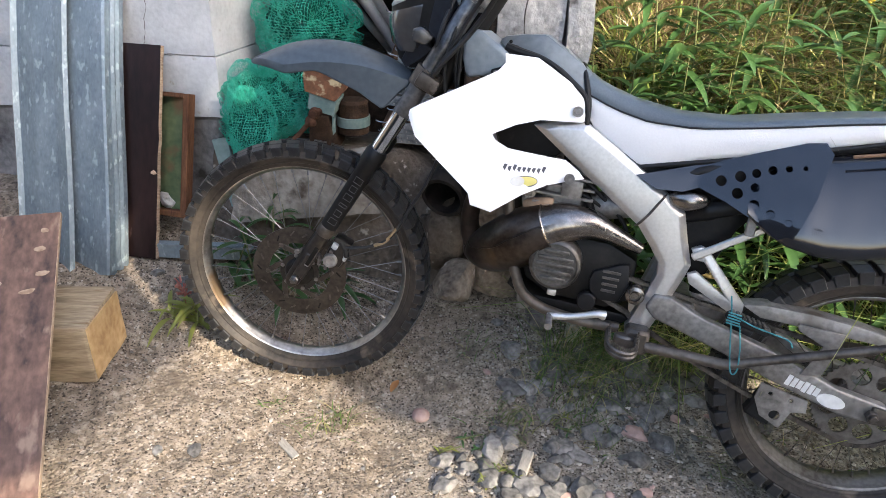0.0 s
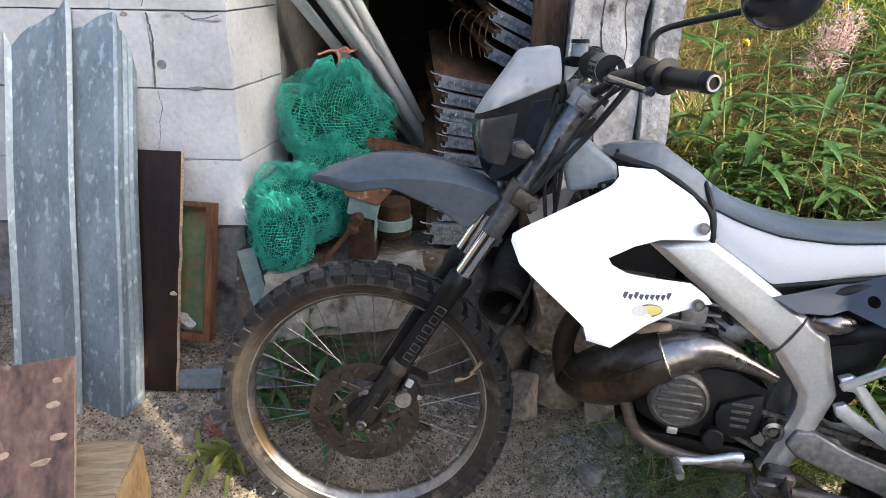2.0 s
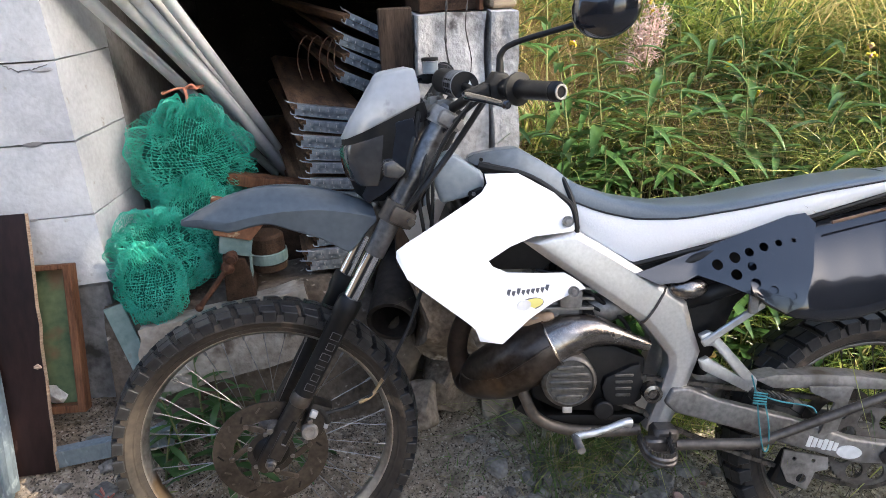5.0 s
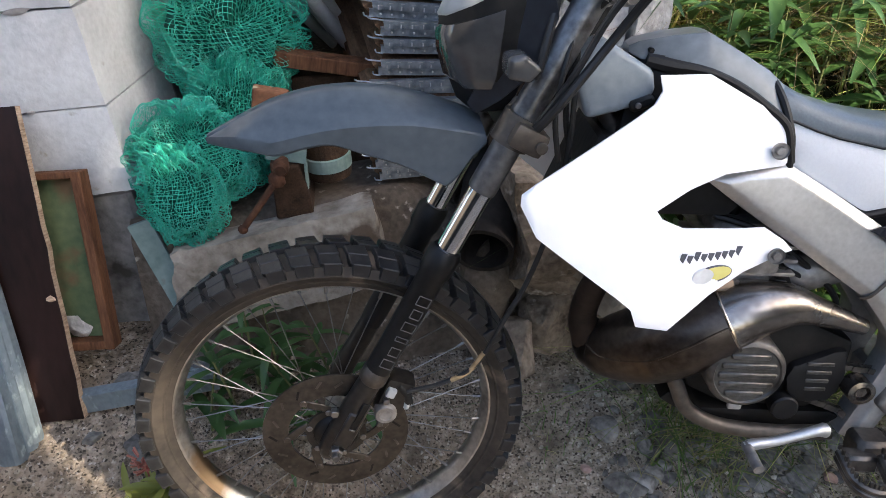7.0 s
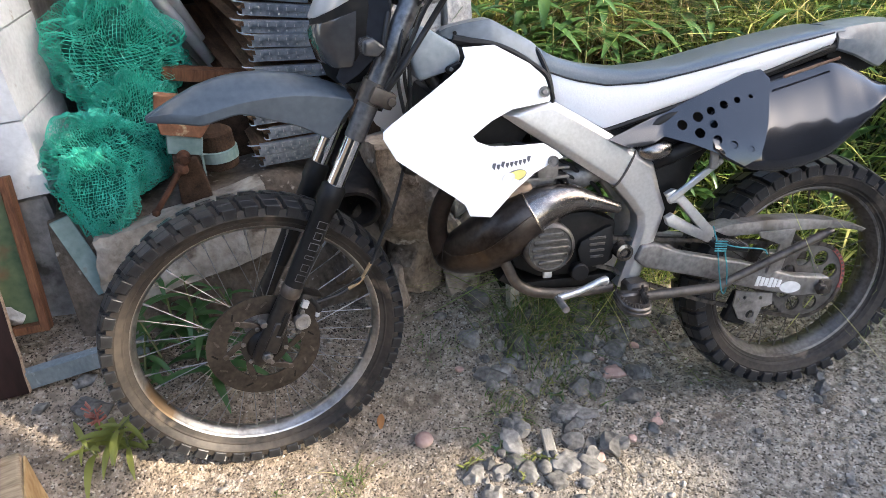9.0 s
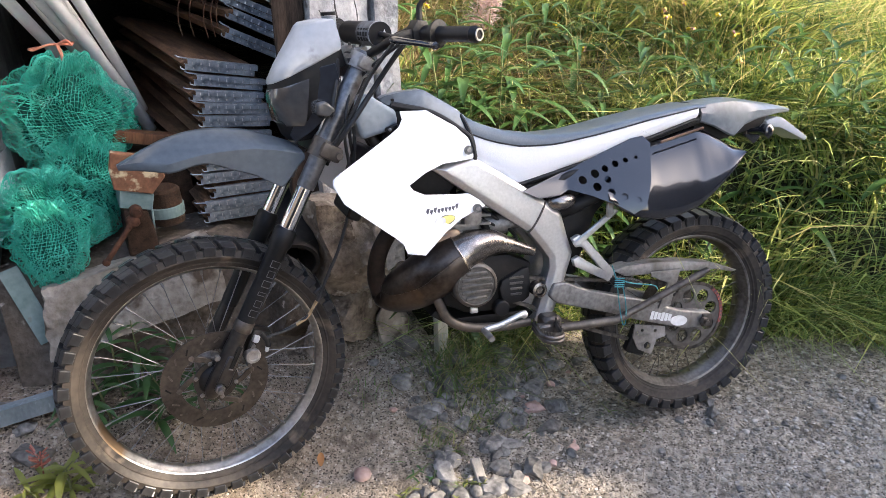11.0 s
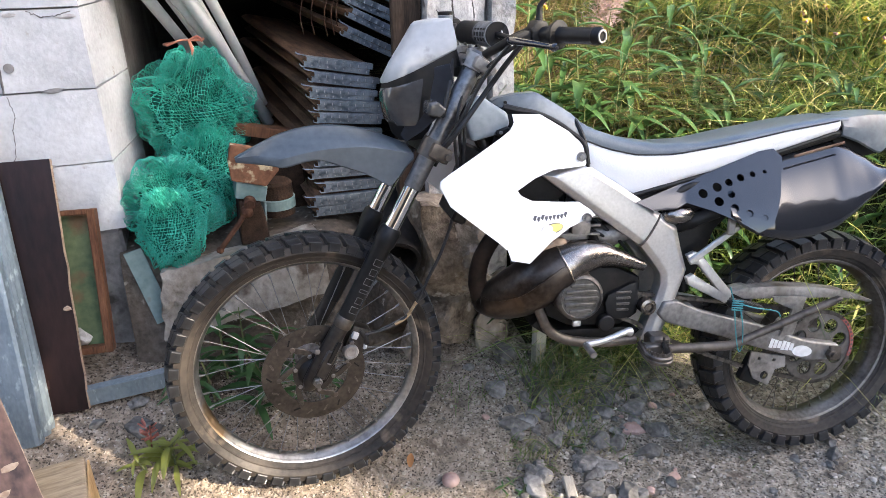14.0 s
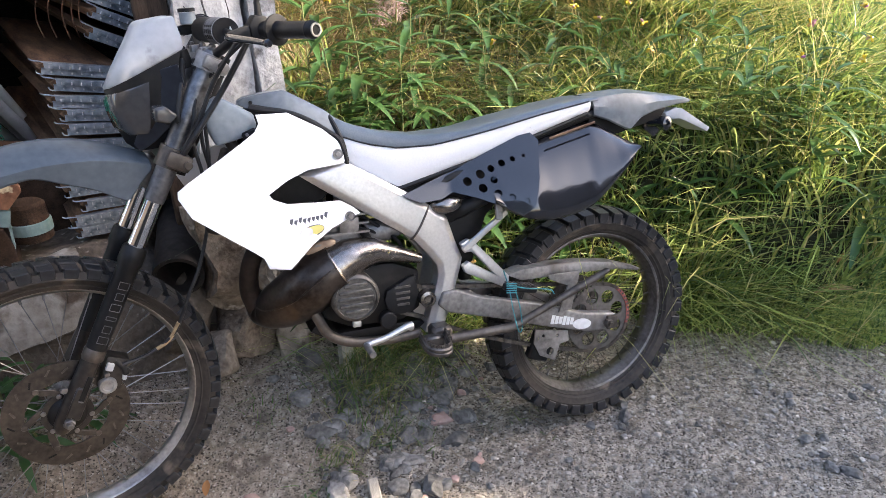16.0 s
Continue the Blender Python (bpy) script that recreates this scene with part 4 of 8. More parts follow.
# switchgear, brake reservoir and clamps round the bar
bpart("crossbar", tube([(0.484, -0.185, 0.760), (0.474, -0.12, 0.768), (0.474, 0.10, 0.768), (0.484, 0.185, 0.760)], 0.0062, 10), BLACKP, "", FORK, handlebar)
for side in (-1, 1):
    bpart("switch_box", prism([(0.482, 0.752), (0.512, 0.750), (0.522, 0.768), (0.516, 0.796), (0.492, 0.800), (0.480, 0.782)], 0.232 * side, 0.268 * side, 0.006, seg=2), BLACKP, "", FORK, handlebar)
bpart("ignition_lock", tube([(0.400, -0.035, 0.700), (0.392, -0.035, 0.735)], 0.014, 16), BLACKP, "", FORK, handlebar)
tank = bpart("brake_reservoir", tube([(0.470, 0.215, 0.778, 0.016), (0.470, 0.215, 0.780, 0.019), (0.470, 0.215, 0.806, 0.019)], 0.019, 20), STEELGREY, "grey brake fluid reservoir", FORK, handlebar)
bpart("cap", tube([(0.470, 0.215, 0.807, 0.0205), (0.470, 0.215, 0.814, 0.0205), (0.470, 0.215, 0.816, 0.018)], 0.02, 20), BLACKP, "", FORK, tank)
for dy in (-0.045, 0.045):
    bpart("bar_clamp_half", box((0.036, 0.024, 0.028), (0.446, dy, 0.726), 0.006, seg=2), DIRTYALU, "", FORK, handlebar)
    for dx in (-0.012, 0.012):
        bpart("clamp_bolt", disc(0.0045, 0, 0.010, 8, 0.001, m=Matrix.Translation((0.446 + dx, dy, 0.737)) @ pose(0, 0, 0, 90, 0, 0)), SPOKE, "", FORK, handlebar)
for side in (-1, 1):
    def on_bar(y, r):
        """A ring of the grip on the bar's outer end."""
        return (0.519 + 0.037 * (y - 0.30) / 0.096, y * side, 0.771 - 0.001 * (y - 0.30) / 0.096, r)
    g = [on_bar(0.290, 0.018), on_bar(0.292, 0.0235), on_bar(0.299, 0.0250), on_bar(0.301, 0.0285), on_bar(0.305, 0.0285), on_bar(0.307, 0.0165)]
    for i in range(19):
        g.append(on_bar(0.310 + 0.074 * i / 18, 0.0160 if i % 2 else 0.0152))
    g += [on_bar(0.386, 0.0162), on_bar(0.388, 0.0150), on_bar(0.3895, 0.0150), on_bar(0.3905, 0.0168), on_bar(0.396, 0.0162), on_bar(0.400, 0.0135), on_bar(0.4005, 0.0095), on_bar(0.385, 0.0092)]
    grip = bpart("grip", tube(g, 0.017, 18), BLACKP, "ribbed black rubber grip", FORK, handlebar)
    turn = pose(0, 0, 0, 0, 0, -21 * side)
    bpart("bar_end", lathe([(0.0122, -0.0015), (0.0122, 0.0015), (0.0092, 0.0015), (0.0092, -0.0015)], 20, closed=True, m=Matrix.Translation(on_bar(0.4012, 0)[:3]) @ turn), ALU, "", FORK, grip)
    perch = tube([(0.505, 0.248 * side, 0.772), (0.516, 0.284 * side, 0.771)], 0.0165, 14)
    prism([(0.440, 0.756), (0.468, 0.752), (0.505, 0.758), (0.508, 0.784), (0.470, 0.780), (0.440, 0.772)], 0.243 * side, 0.262 * side, 0.004, perch)
    bpart("lever_perch", perch, BLACKP, "", FORK, handlebar)
    lev = tube([(0.446, 0.232 * side, 0.764, 0.006), (0.441, 0.256 * side, 0.763, 0.0085), (0.449, 0.285 * side, 0.761, 0.0072), (0.463, 0.320 * side, 0.758, 0.0062), (0.476, 0.352 * side, 0.754, 0.0058), (0.480, 0.361 * side, 0.753, 0.0080), (0.482, 0.367 * side, 0.752, 0.0060)], 0.006, 10, 4)
    bpart("lever", lev, BLACKGLOSS, "black lever", FORK, handlebar)
stalk = tube([(0.504, -0.250, 0.790, 0.008), (0.505, -0.250, 0.812, 0.0065), (0.507, -0.252, 0.828, 0.0055), (0.528, -0.264, 0.845, 0.005), (0.612, -0.320, 0.868, 0.005)], 0.005, 10, 4)
mir = bpart("mirror", stalk, BLACKP, "round black mirror on a bent stalk", FORK)
dome = bmesh.new()
bmesh.ops.create_uvsphere(dome, u_segments=24, v_segments=14, radius=1)
dome.transform(Matrix.Translation((0.666, -0.330, 0.893)) @ pose(0, 0, 0, 0, -20, -25) @ Matrix.Diagonal((0.058, 0.031, 0.050, 1)))
bpart("mirror_shell", dome, BLACKGLOSS, "", FORK, mir)

# cables and speedometer drive
for pts, r in (([(0.492, -0.20, 0.752), (0.470, -0.150, 0.700), (0.430, -0.128, 0.640), (0.365, -0.128, 0.565), (0.335, -0.100, 0.520)], 0.0062),
               ([(0.478, -0.17, 0.750), (0.430, -0.135, 0.680), (0.385, -0.122, 0.60), (0.338, -0.105, 0.53)], 0.0048),
               ([(0.405, -0.083, 0.72), (0.405, -0.083, 0.674), (0.398, -0.083, 0.516), (0.372, -0.084, 0.380), (0.335, -0.085, 0.280), (0.299, -0.085, 0.216), (0.249, -0.084, 0.130), (0.190, -0.080, 0.096), (0.130, -0.08, 0.088)], 0.0042),
               ([(0.485, -0.19, 0.750), (0.450, -0.12, 0.705), (0.415, -0.085, 0.66), (0.392, -0.078, 0.56), (0.40, -0.07, 0.47)], 0.0040),
               ([(0.46, -0.02, 0.74), (0.40, -0.09, 0.66), (0.37, -0.105, 0.56), (0.375, -0.10, 0.48)], 0.004),
               ([(0.40, -0.02, 0.74), (0.375, -0.075, 0.68), (0.352, -0.09, 0.61), (0.345, -0.08, 0.55)], 0.006),
               ([(0.48, 0.20, 0.76), (0.40, 0.10, 0.68), (0.36, 0.02, 0.60)], 0.005)):
    bpart("cable", tube(pts, r, 8, 6), CABLE, "", FORK)
bpart("cable_end", tube([(0.262, -0.085, 0.152), (0.236, -0.083, 0.117), (0.205, -0.081, 0.101)], 0.0046, 8, 4), mat("worn_cable_inner", (0.20, 0.13, 0.06), (0.36, 0.26, 0.14), 30, 0.6, bump=0.2), "worn tan end of the speedometer cable", FORK)

# --- body ---
SHROUD = [(0.478, 0.633), (0.548, 0.633), (0.646, 0.581), (0.668, 0.567), (0.677, 0.521), (0.666, 0.512), (0.579, 0.507), (0.529, 0.490), (0.484, 0.465), (0.493, 0.453), (0.522, 0.440), (0.586, 0.434), (0.647, 0.430), (0.680, 0.409), (0.694, 0.395), (0.667, 0.388), (0.619, 0.373), (0.570, 0.346), (0.512, 0.301), (0.466, 0.311), (0.457, 0.335), (0.438, 0.351), (0.323, 0.438), (0.301, 0.479), (0.302, 0.492), (0.319, 0.504), (0.447, 0.581), (0.471, 0.597), (0.482, 0.614)]


def shroud_y(x, z):
    return -0.195 + 0.24 * (x - 0.29) + 0.25 * (z - 0.44) - 0.012 * max(0, 1 - ((x - 0.48) / 0.2) ** 2) * max(0, 1 - ((z - 0.43) / 0.22) ** 2)


def shroud(side):
    bm = bmesh.new()
    edges = []
    vs = [bm.verts.new((x, 0, z)) for x, z in SHROUD]
    edges = [bm.edges.new((a, b)) for a, b in zip(vs, vs[1:] + vs[:1])]
    bmesh.ops.triangle_fill(bm, use_beauty=True, edges=edges, normal=(0, -1, 0))
    bmesh.ops.subdivide_edges(bm, edges=bm.edges[:], cuts=3, use_grid_fill=True)
    border = {v for e in bm.edges if e.is_boundary for v in e.verts}
    g = bmesh.ops.extrude_face_region(bm, geom=bm.faces[:])
    back = {v for v in g["geom"] if isinstance(v, bmesh.types.BMVert)}
    for v in bm.verts:
        y = shroud_y(v.co.x, v.co.z)
        v.co.y = (y + (0.007 if v in back else 0)) * -side
        if v in border:
            v.co.y += 0.003 * -side
    return bm


for side in (-1, 1):
    sh = bpart("radiator_shroud", shroud(side), WHITEP, "white plastic radiator shroud" if side < 0 else "", smooth=50)
    if side < 0:
        for x, z, r in ((0.653, 0.535, 0.0115), (0.664, 0.394, 0.0115)):
            w = lathe([(r, -0.004), (r, 0.001), (r * 0.55, 0.001), (r * 0.5, -0.001), (0.0001, -0.001)], 18, m=Matrix.Translation((x, shroud_y(x, z) - 0.007, z)))
            disc(r * 0.55, -0.006, 0.0, 6, 0.001, w, Matrix.Translation((x, shroud_y(x, z) - 0.005, z)))
            bpart("bolt", w, DIRTYALU, "", BODY, sh)
        # the printed mark: a row of bars and a small oval
        for i in range(9):
            x, h = 0.524 + 0.0102 * i, 0.016 if i in (0, 2, 8) else 0.0115
            z = 0.3985 + (0.002 if h > 0.012 else 0) + 0.0004 * i
            own = prism([(x - 0.0034 - 0.14 * h, z - h / 2), (x + 0.0034 - 0.14 * h, z - h / 2), (x + 0.0034 + 0.14 * h, z + h / 2), (x - 0.0034 + 0.14 * h, z + h / 2)], shroud_y(x, z) - 0.0010, shroud_y(x, z) + 0.001)
            prism([(x - 0.0012, z - h * 0.22), (x + 0.0012, z - h * 0.22), (x + 0.0014, z + h * 0.22), (x - 0.0010, z + h * 0.22)], shroud_y(x, z) - 0.0014, shroud_y(x, z) - 0.0008, bm=own)
            bpart("print_bar", own, INK, "", BODY, sh)
        for name, x, z, r, flat, y, m_ in (("print_rim", 0.572, 0.3755, 0.0275, 0.46, -0.0010, INK), ("print_oval", 0.573, 0.3765, 0.0250, 0.42, -0.0016, YELLOWINK), ("print_patch", 0.556, 0.3745, 0.0155, 0.70, -0.0022, PALEPRINT)):
            own = lathe([(0.0001, y), (r, y), (r, 0.002)], 24, m=Matrix.Translation((x, shroud_y(x, z), z)) @ pose(0, 0, 0, 0, -8, 14) @ Matrix.Diagonal((1, 1, flat, 1)))
            bpart(name, own, m_, "", BODY, sh)

bpart("fuel_tank", prism([(0.44, 0.54), (0.45, 0.60), (0.47, 0.655), (0.56, 0.65), (0.66, 0.57), (0.68, 0.50), (0.62, 0.42), (0.49, 0.42)], -0.050, 0.050, 0.012), BLACKP, "black fuel tank behind the shroud")
bpart("tank_nose", prism([(0.372, 0.655), (0.405, 0.676), (0.477, 0.634), (0.483, 0.607), (0.468, 0.588), (0.435, 0.578), (0.392, 0.566), (0.376, 0.61)], -0.072, 0.072, 0.012, seg=3), STEELGREY, "grey-blue plastic tank nose")
nose_clip = bpart("nose_clip", box((0.034, 0.012, 0.016), (0, 0, 0), 0.004, Matrix.Translation((0.464, -0.076, 0.592)) @ pose(0, 0, 0, 0, -22, 0)), BLACKP)
bpart("clip_bolt", disc(0.0042, -0.086, -0.078, 10, 0.001, m=Matrix.Translation((0.458, 0, 0.590))), SPOKE, "", BODY, nose_clip)


def tank_cover():
    """A tapering lid: pointed in front, dished sides, running back under the seat's nose."""
    rows = []
    for x, w, t, e in ((0.450, 0.030, 0.662, 0.652), (0.462, 0.042, 0.669, 0.646), (0.505, 0.054, 0.678, 0.639), (0.548, 0.060, 0.683, 0.633), (0.556, 0.061, 0.681, 0.630), (0.600, 0.064, 0.657, 0.611), (0.640, 0.066, 0.634, 0.587), (0.660, 0.067, 0.618, 0.574), (0.674, 0.066, 0.600, 0.562)):
        d = t - e
        sec = [(-w, e), (-w * 0.99, e + d * 0.12), (-w * 0.68, t - 0.005), (-w * 0.62, t - 0.002), (0, t)]
        rows.append([(x, y, z) for y, z in sec] + [(x, -y, z) for y, z in sec[-2::-1]])
    return loft(rows)


bpart("tank_cover", tank_cover(), TAILGREY, "scuffed grey plastic tank cover", smooth=26)
bpart("cover_screw", disc(0.004, -0.0455, -0.036, 10, 0.001, m=Matrix.Translation((0.476, 0, 0.657))), ENGINE)
for side in (-1, 1):
    trim = [(0.470, 0.050, 0.645), (0.505, 0.056, 0.638), (0.552, 0.063, 0.632), (0.595, 0.067, 0.614), (0.632, 0.071, 0.590), (0.662, 0.074, 0.566), (0.672, 0.078, 0.535), (0.676, 0.080, 0.515)]
    bpart("tank_trim", tube([(x, y * side, z, 0.0062 + 0.0040 * smoothstep(0.56, 0.49, x)) for x, y, z in trim], 0.0066, 8, 4), BLACKP)
bpart("radiator", box((0.035, 0.20, 0.18), (0, 0, 0), 0.006, Matrix.Translation((0.395, 0.02, 0.46)) @ pose(0, 0, 0, 0, 22, 0)), ENGINE, "black radiator")


# seat: dark top, white sides
def along(table, x):
    return float(np.interp(x, [a for a, b in table], [b for a, b in table]))


SEAT_TOP = [(0.649, 0.624), (0.698, 0.597), (0.769, 0.576), (0.863, 0.563), (0.976, 0.567), (1.107, 0.593), (1.241, 0.618), (1.340, 0.631), (1.394, 0.633)]
SEAT_MID = [(0.658, 0.574), (0.725, 0.549), (0.803, 0.534), (0.899, 0.536), (1.023, 0.558), (1.181, 0.592), (1.333, 0.619), (1.398, 0.623)]
SEAT_LOW = [(0.653, 0.556), (0.681, 0.506), (0.743, 0.470), (0.803, 0.437), (0.862, 0.454), (1.095, 0.518), (1.326, 0.590), (1.398, 0.607)]
SEAT_HALF = [(0.640, 0.058), (0.750, 0.070), (0.880, 0.079), (1.100, 0.088), (1.300, 0.086), (1.400, 0.080)]


def seat_top():
    rows = []
    for x in np.linspace(0.640, 1.36, 30):
        t, m, w = along(SEAT_TOP, x), along(SEAT_MID, x), along(SEAT_HALF, x)
        if x < 0.66:
            t -= (0.66 - x) * 0.8
        d = max(t - m, 0.004)
        sec = [(-w, m), (-w * 1.005, m + d * 0.25), (-w * 0.95, m + d * 0.62), (-w * 0.78, m + d * 0.88), (-w * 0.45, m + d * 0.98), (0, t)]
        rows.append([(x, y, z) for y, z in sec] + [(x, -y, z) for y, z in sec[-2::-1]])
    return loft(rows)


def seat_side(side):
    rows = []
    for x in np.linspace(0.646, 1.335, 30):
        m, b, w = along(SEAT_MID, x) + 0.001, along(SEAT_LOW, x), along(SEAT_HALF, x)
        sec = [(w + 0.001, m), (w + 0.003, m + (b - m) * 0.3), (w - 0.002, m + (b - m) * 0.8), (w - 0.010, b), (w - 0.03, b), (w - 0.03, m)]
        rows.append([(x, y * side, z) for y, z in sec])
    return loft(rows)


seat = bpart("seat", seat_top(), VINYL, "long dark vinyl seat with white sides", smooth=60)
for side in (-1, 1):
    bpart("seat_side", seat_side(side), WHITEVINYL, "white grained vinyl seat side", BODY, seat, smooth=60)
    bpart("seam", tube([(x, side * (along(SEAT_HALF, x) + 0.002), along(SEAT_MID, x) + 0.002) for x in np.linspace(0.65, 1.33, 24)], 0.0022, 6), CABLE, "", BODY, seat)
    bpart("seat_edge", tube([(x, side * (along(SEAT_HALF, x) - 0.008), along(SEAT_LOW, x) - 0.003) for x in np.linspace(0.655, 1.33, 24)], 0.006, 8), BLACKP, "", BODY, seat)
bpart("seat_strap", tube([(0.676, -0.078, 0.508), (0.672, -0.074, 0.550), (0.660, -0.062, 0.590), (0.648, -0.040, 0.618), (0.640, 0, 0.630), (0.648, 0.040, 0.618), (0.660, 0.062, 0.590), (0.672, 0.074, 0.550)], 0.006, 8, 4), BLACKP, "", BODY, seat)


# tail
def tail():
    rows = []
    for x, t, b, w in ((1.352, 0.632, 0.585, 0.078), (1.40, 0.639, 0.570, 0.080), (1.455, 0.643, 0.545, 0.078), (1.475, 0.643, 0.541, 0.075), (1.515, 0.640, 0.572, 0.068), (1.565, 0.634, 0.587, 0.060), (1.65, 0.622, 0.600, 0.046), (1.715, 0.610, 0.602, 0.022)):
        d = t - b
        sec = [(-w, b), (-w * 1.0, b + d * 0.45), (-w * 0.8, t - min(0.008, d * 0.3)), (-w * 0.3, t), (0, t + 0.002)]
        sec = sec + [(-y, z) for y, z in sec[-2::-1]]
        rows.append([(x, y, z) for y, z in sec] + [(x, y * 0.93, z - 0.004) for y, z in sec[::-1]])
    return loft(rows)


bpart("rear_mudguard", tail(), TAILGREY, "faded grey plastic tail", smooth=28)
bpart("tail_underside", prism([(1.36, 0.59), (1.48, 0.59), (1.62, 0.588), (1.60, 0.560), (1.46, 0.525), (1.36, 0.535)], -0.04, 0.04, 0.006), BLACKP)
bpart("tail_lamp", prism([(1.545, 0.580), (1.600, 0.570), (1.610, 0.530), (1.585, 0.505), (1.55, 0.530)], -0.035, 0.035, 0.008), BLACKGLOSS, "black tail lamp")
bpart("plate_holder", prism([(1.610, 0.575), (1.650, 0.587), (1.672, 0.583), (1.775, 0.524), (1.768, 0.512), (1.665, 0.555), (1.620, 0.555)], -0.045, 0.045, 0.003), SILVERP, "scuffed silver-white tail flap")
for side in (-1, 1):
    ind = tube([(1.560, 0.030 * side, 0.546, 0.008), (1.572, 0.062 * side, 0.548, 0.009), (1.578, 0.070 * side, 0.549, 0.020), (1.584, 0.090 * side, 0.549, 0.021), (1.586, 0.098 * side, 0.549, 0.010)], 0.01, 14)
    bpart("rear_indicator", ind, BLACKGLOSS)

# silencer and its guard
SIL_TOP = [(1.03, 0.460), (1.06, 0.500), (1.12, 0.520), (1.19, 0.536), (1.265, 0.553), (1.33, 0.568), (1.364, 0.562), (1.40, 0.544), (1.438, 0.522), (1.448, 0.512)]
SIL_LOW = [(1.03, 0.392), (1.06, 0.367), (1.112, 0.342), (1.179, 0.331), (1.245, 0.338), (1.302, 0.356), (1.341, 0.387), (1.385, 0.431), (1.429, 0.482), (1.448, 0.502)]


def silencer():
    """A tall flat can with a rounded belly, cut off on a slant at the outlet."""
    rows = []
    for x in list(np.linspace(1.03, 1.436, 34)) + [1.443, 1.448]:
        t, b = along(SIL_TOP, x), along(SIL_LOW, x)
        zc, h = (t + b) / 2, (t - b) / 2
        w = 0.056 * (0.35 + 0.65 * smoothstep(1.03, 1.14, x)) * (1 - 0.35 * smoothstep(1.40, 1.448, x))
        sec = []
        for i in range(32):
            u = 2 * math.pi * i / 32
            c, q = math.cos(u), math.sin(u)
            c, q = abs(c) ** 0.70 * math.copysign(1, c), abs(q) ** 0.90 * math.copysign(1, q)
            sec.append((x, -0.094 + c * w + 0.046 * q, zc + q * h))
        rows.append(sec)
    return loft(rows)


sil = bpart("silencer", silencer(), BLACKGLOSS, "gloss black silencer with scuffs", smooth=60)
cap = []
for k, (o, g) in enumerate(((-0.010, 0.96), (0.006, 0.98), (0.018, 0.92), (0.026, 0.70), (0.027, 0.35))):
    sec = []
    for i in range(24):
        u = 2 * math.pi * i / 24
        c, q = math.cos(u), math.sin(u)
        c, q = abs(c) ** 0.6 * math.copysign(1, c), abs(q) ** 0.75 * math.copysign(1, q)
        sec.append((1.408 + 0.79 * o + 0.036 * q * g, -0.092 + c * 0.040 * g, 0.466 - 0.61 * o + 0.046 * q * g))
    cap.append(sec)
bpart("end_cap", loft(cap), mat("tarnished_end_cap", (0.22, 0.14, 0.09), (0.5, 0.42, 0.34), 9, 0.3, 0.9, bump=0.15), "tarnished steel outlet cap", BODY, sil)
bpart("heat_stain", tube([(1.195, -0.118, 0.536), (1.265, -0.116, 0.5535), (1.33, -0.114, 0.5685)], 0.0035, 8), mat("rusty_seam", (0.10, 0.045, 0.02), (0.24, 0.13, 0.07), 20, 0.7, bump=0.3), "rusty folded seam", BODY, sil)
HOLES = [(0.972, 0.443, 0.0105), (1.006, 0.459, 0.0105), (1.034, 0.471, 0.0085), (1.036, 0.444, 0.0085), (1.006, 0.426, 0.0105), (1.040, 0.412, 0.0095), (1.062, 0.483, 0.0085), (1.090, 0.492, 0.0065), (1.118, 0.499, 0.0045), (1.072, 0.401, 0.0085), (1.106, 0.392, 0.007)]
guard = holed_plate([(0.800, 0.423), (0.837, 0.435), (0.943, 0.471), (1.035, 0.512), (1.114, 0.546), (1.146, 0.553), (1.162, 0.534), (1.156, 0.505), (1.146, 0.446), (1.124, 0.374), (1.094, 0.355), (1.051, 0.379), (0.989, 0.404), (0.933, 0.420), (0.902, 0.406), (0.848, 0.402)], HOLES, 0, 0.003)
for k in range(8):
    bmesh.ops.bisect_plane(guard, geom=guard.verts[:] + guard.edges[:] + guard.faces[:], plane_co=(0, 0, 0.37 + 0.022 * k), plane_no=(0, 0, 1))
for k in range(14):
    bmesh.ops.bisect_plane(guard, geom=guard.verts[:] + guard.edges[:] + guard.faces[:], plane_co=(0.93 + 0.0145 * k, 0, 0), plane_no=(1, 0, 0))
for v in guard.verts:
    v.co.y += -0.086 - 0.060 * max(0, v.co.x - 0.93) / 0.19 + 0.48 * (v.co.z - 0.445) + 3.0 * max(0, 0.43 - v.co.z) ** 2
bpart("side_guard", guard, BLACKGLOSS, "gloss black side panel with round vent holes", smooth=30)
bpart("guard_backing", prism([(0.82, 0.415), (0.95, 0.465), (1.16, 0.535), (1.15, 0.42), (1.06, 0.39), (0.94, 0.425)], -0.078, -0.070, 0.002), ENGINE)
bpart("air_box", prism([(0.72, 0.46), (0.80, 0.44), (1.02, 0.50), (1.30, 0.585), (1.35, 0.60), (1.30, 0.54), (1.0, 0.40), (0.86, 0.36)], -0.060, 0.10, 0.01), BLACKP, "black air box under the seat")
bpart("inner_fender", prism([(0.92, 0.36), (1.00, 0.42), (1.10, 0.44), (1.10, 0.40), (1.04, 0.34), (1.00, 0.22), (0.95, 0.20)], -0.06, 0.06, 0.01), ENGINE)
bpart("pale_canister", tube([(0.885, -0.070, 0.386, 0.010), (0.896, -0.078, 0.386, 0.020), (0.925, -0.082, 0.386, 0.0235), (0.950, -0.080, 0.390, 0.018), (0.964, -0.074, 0.394, 0.006)], 0.02, 16, 3), PIPE, "", smooth=50)

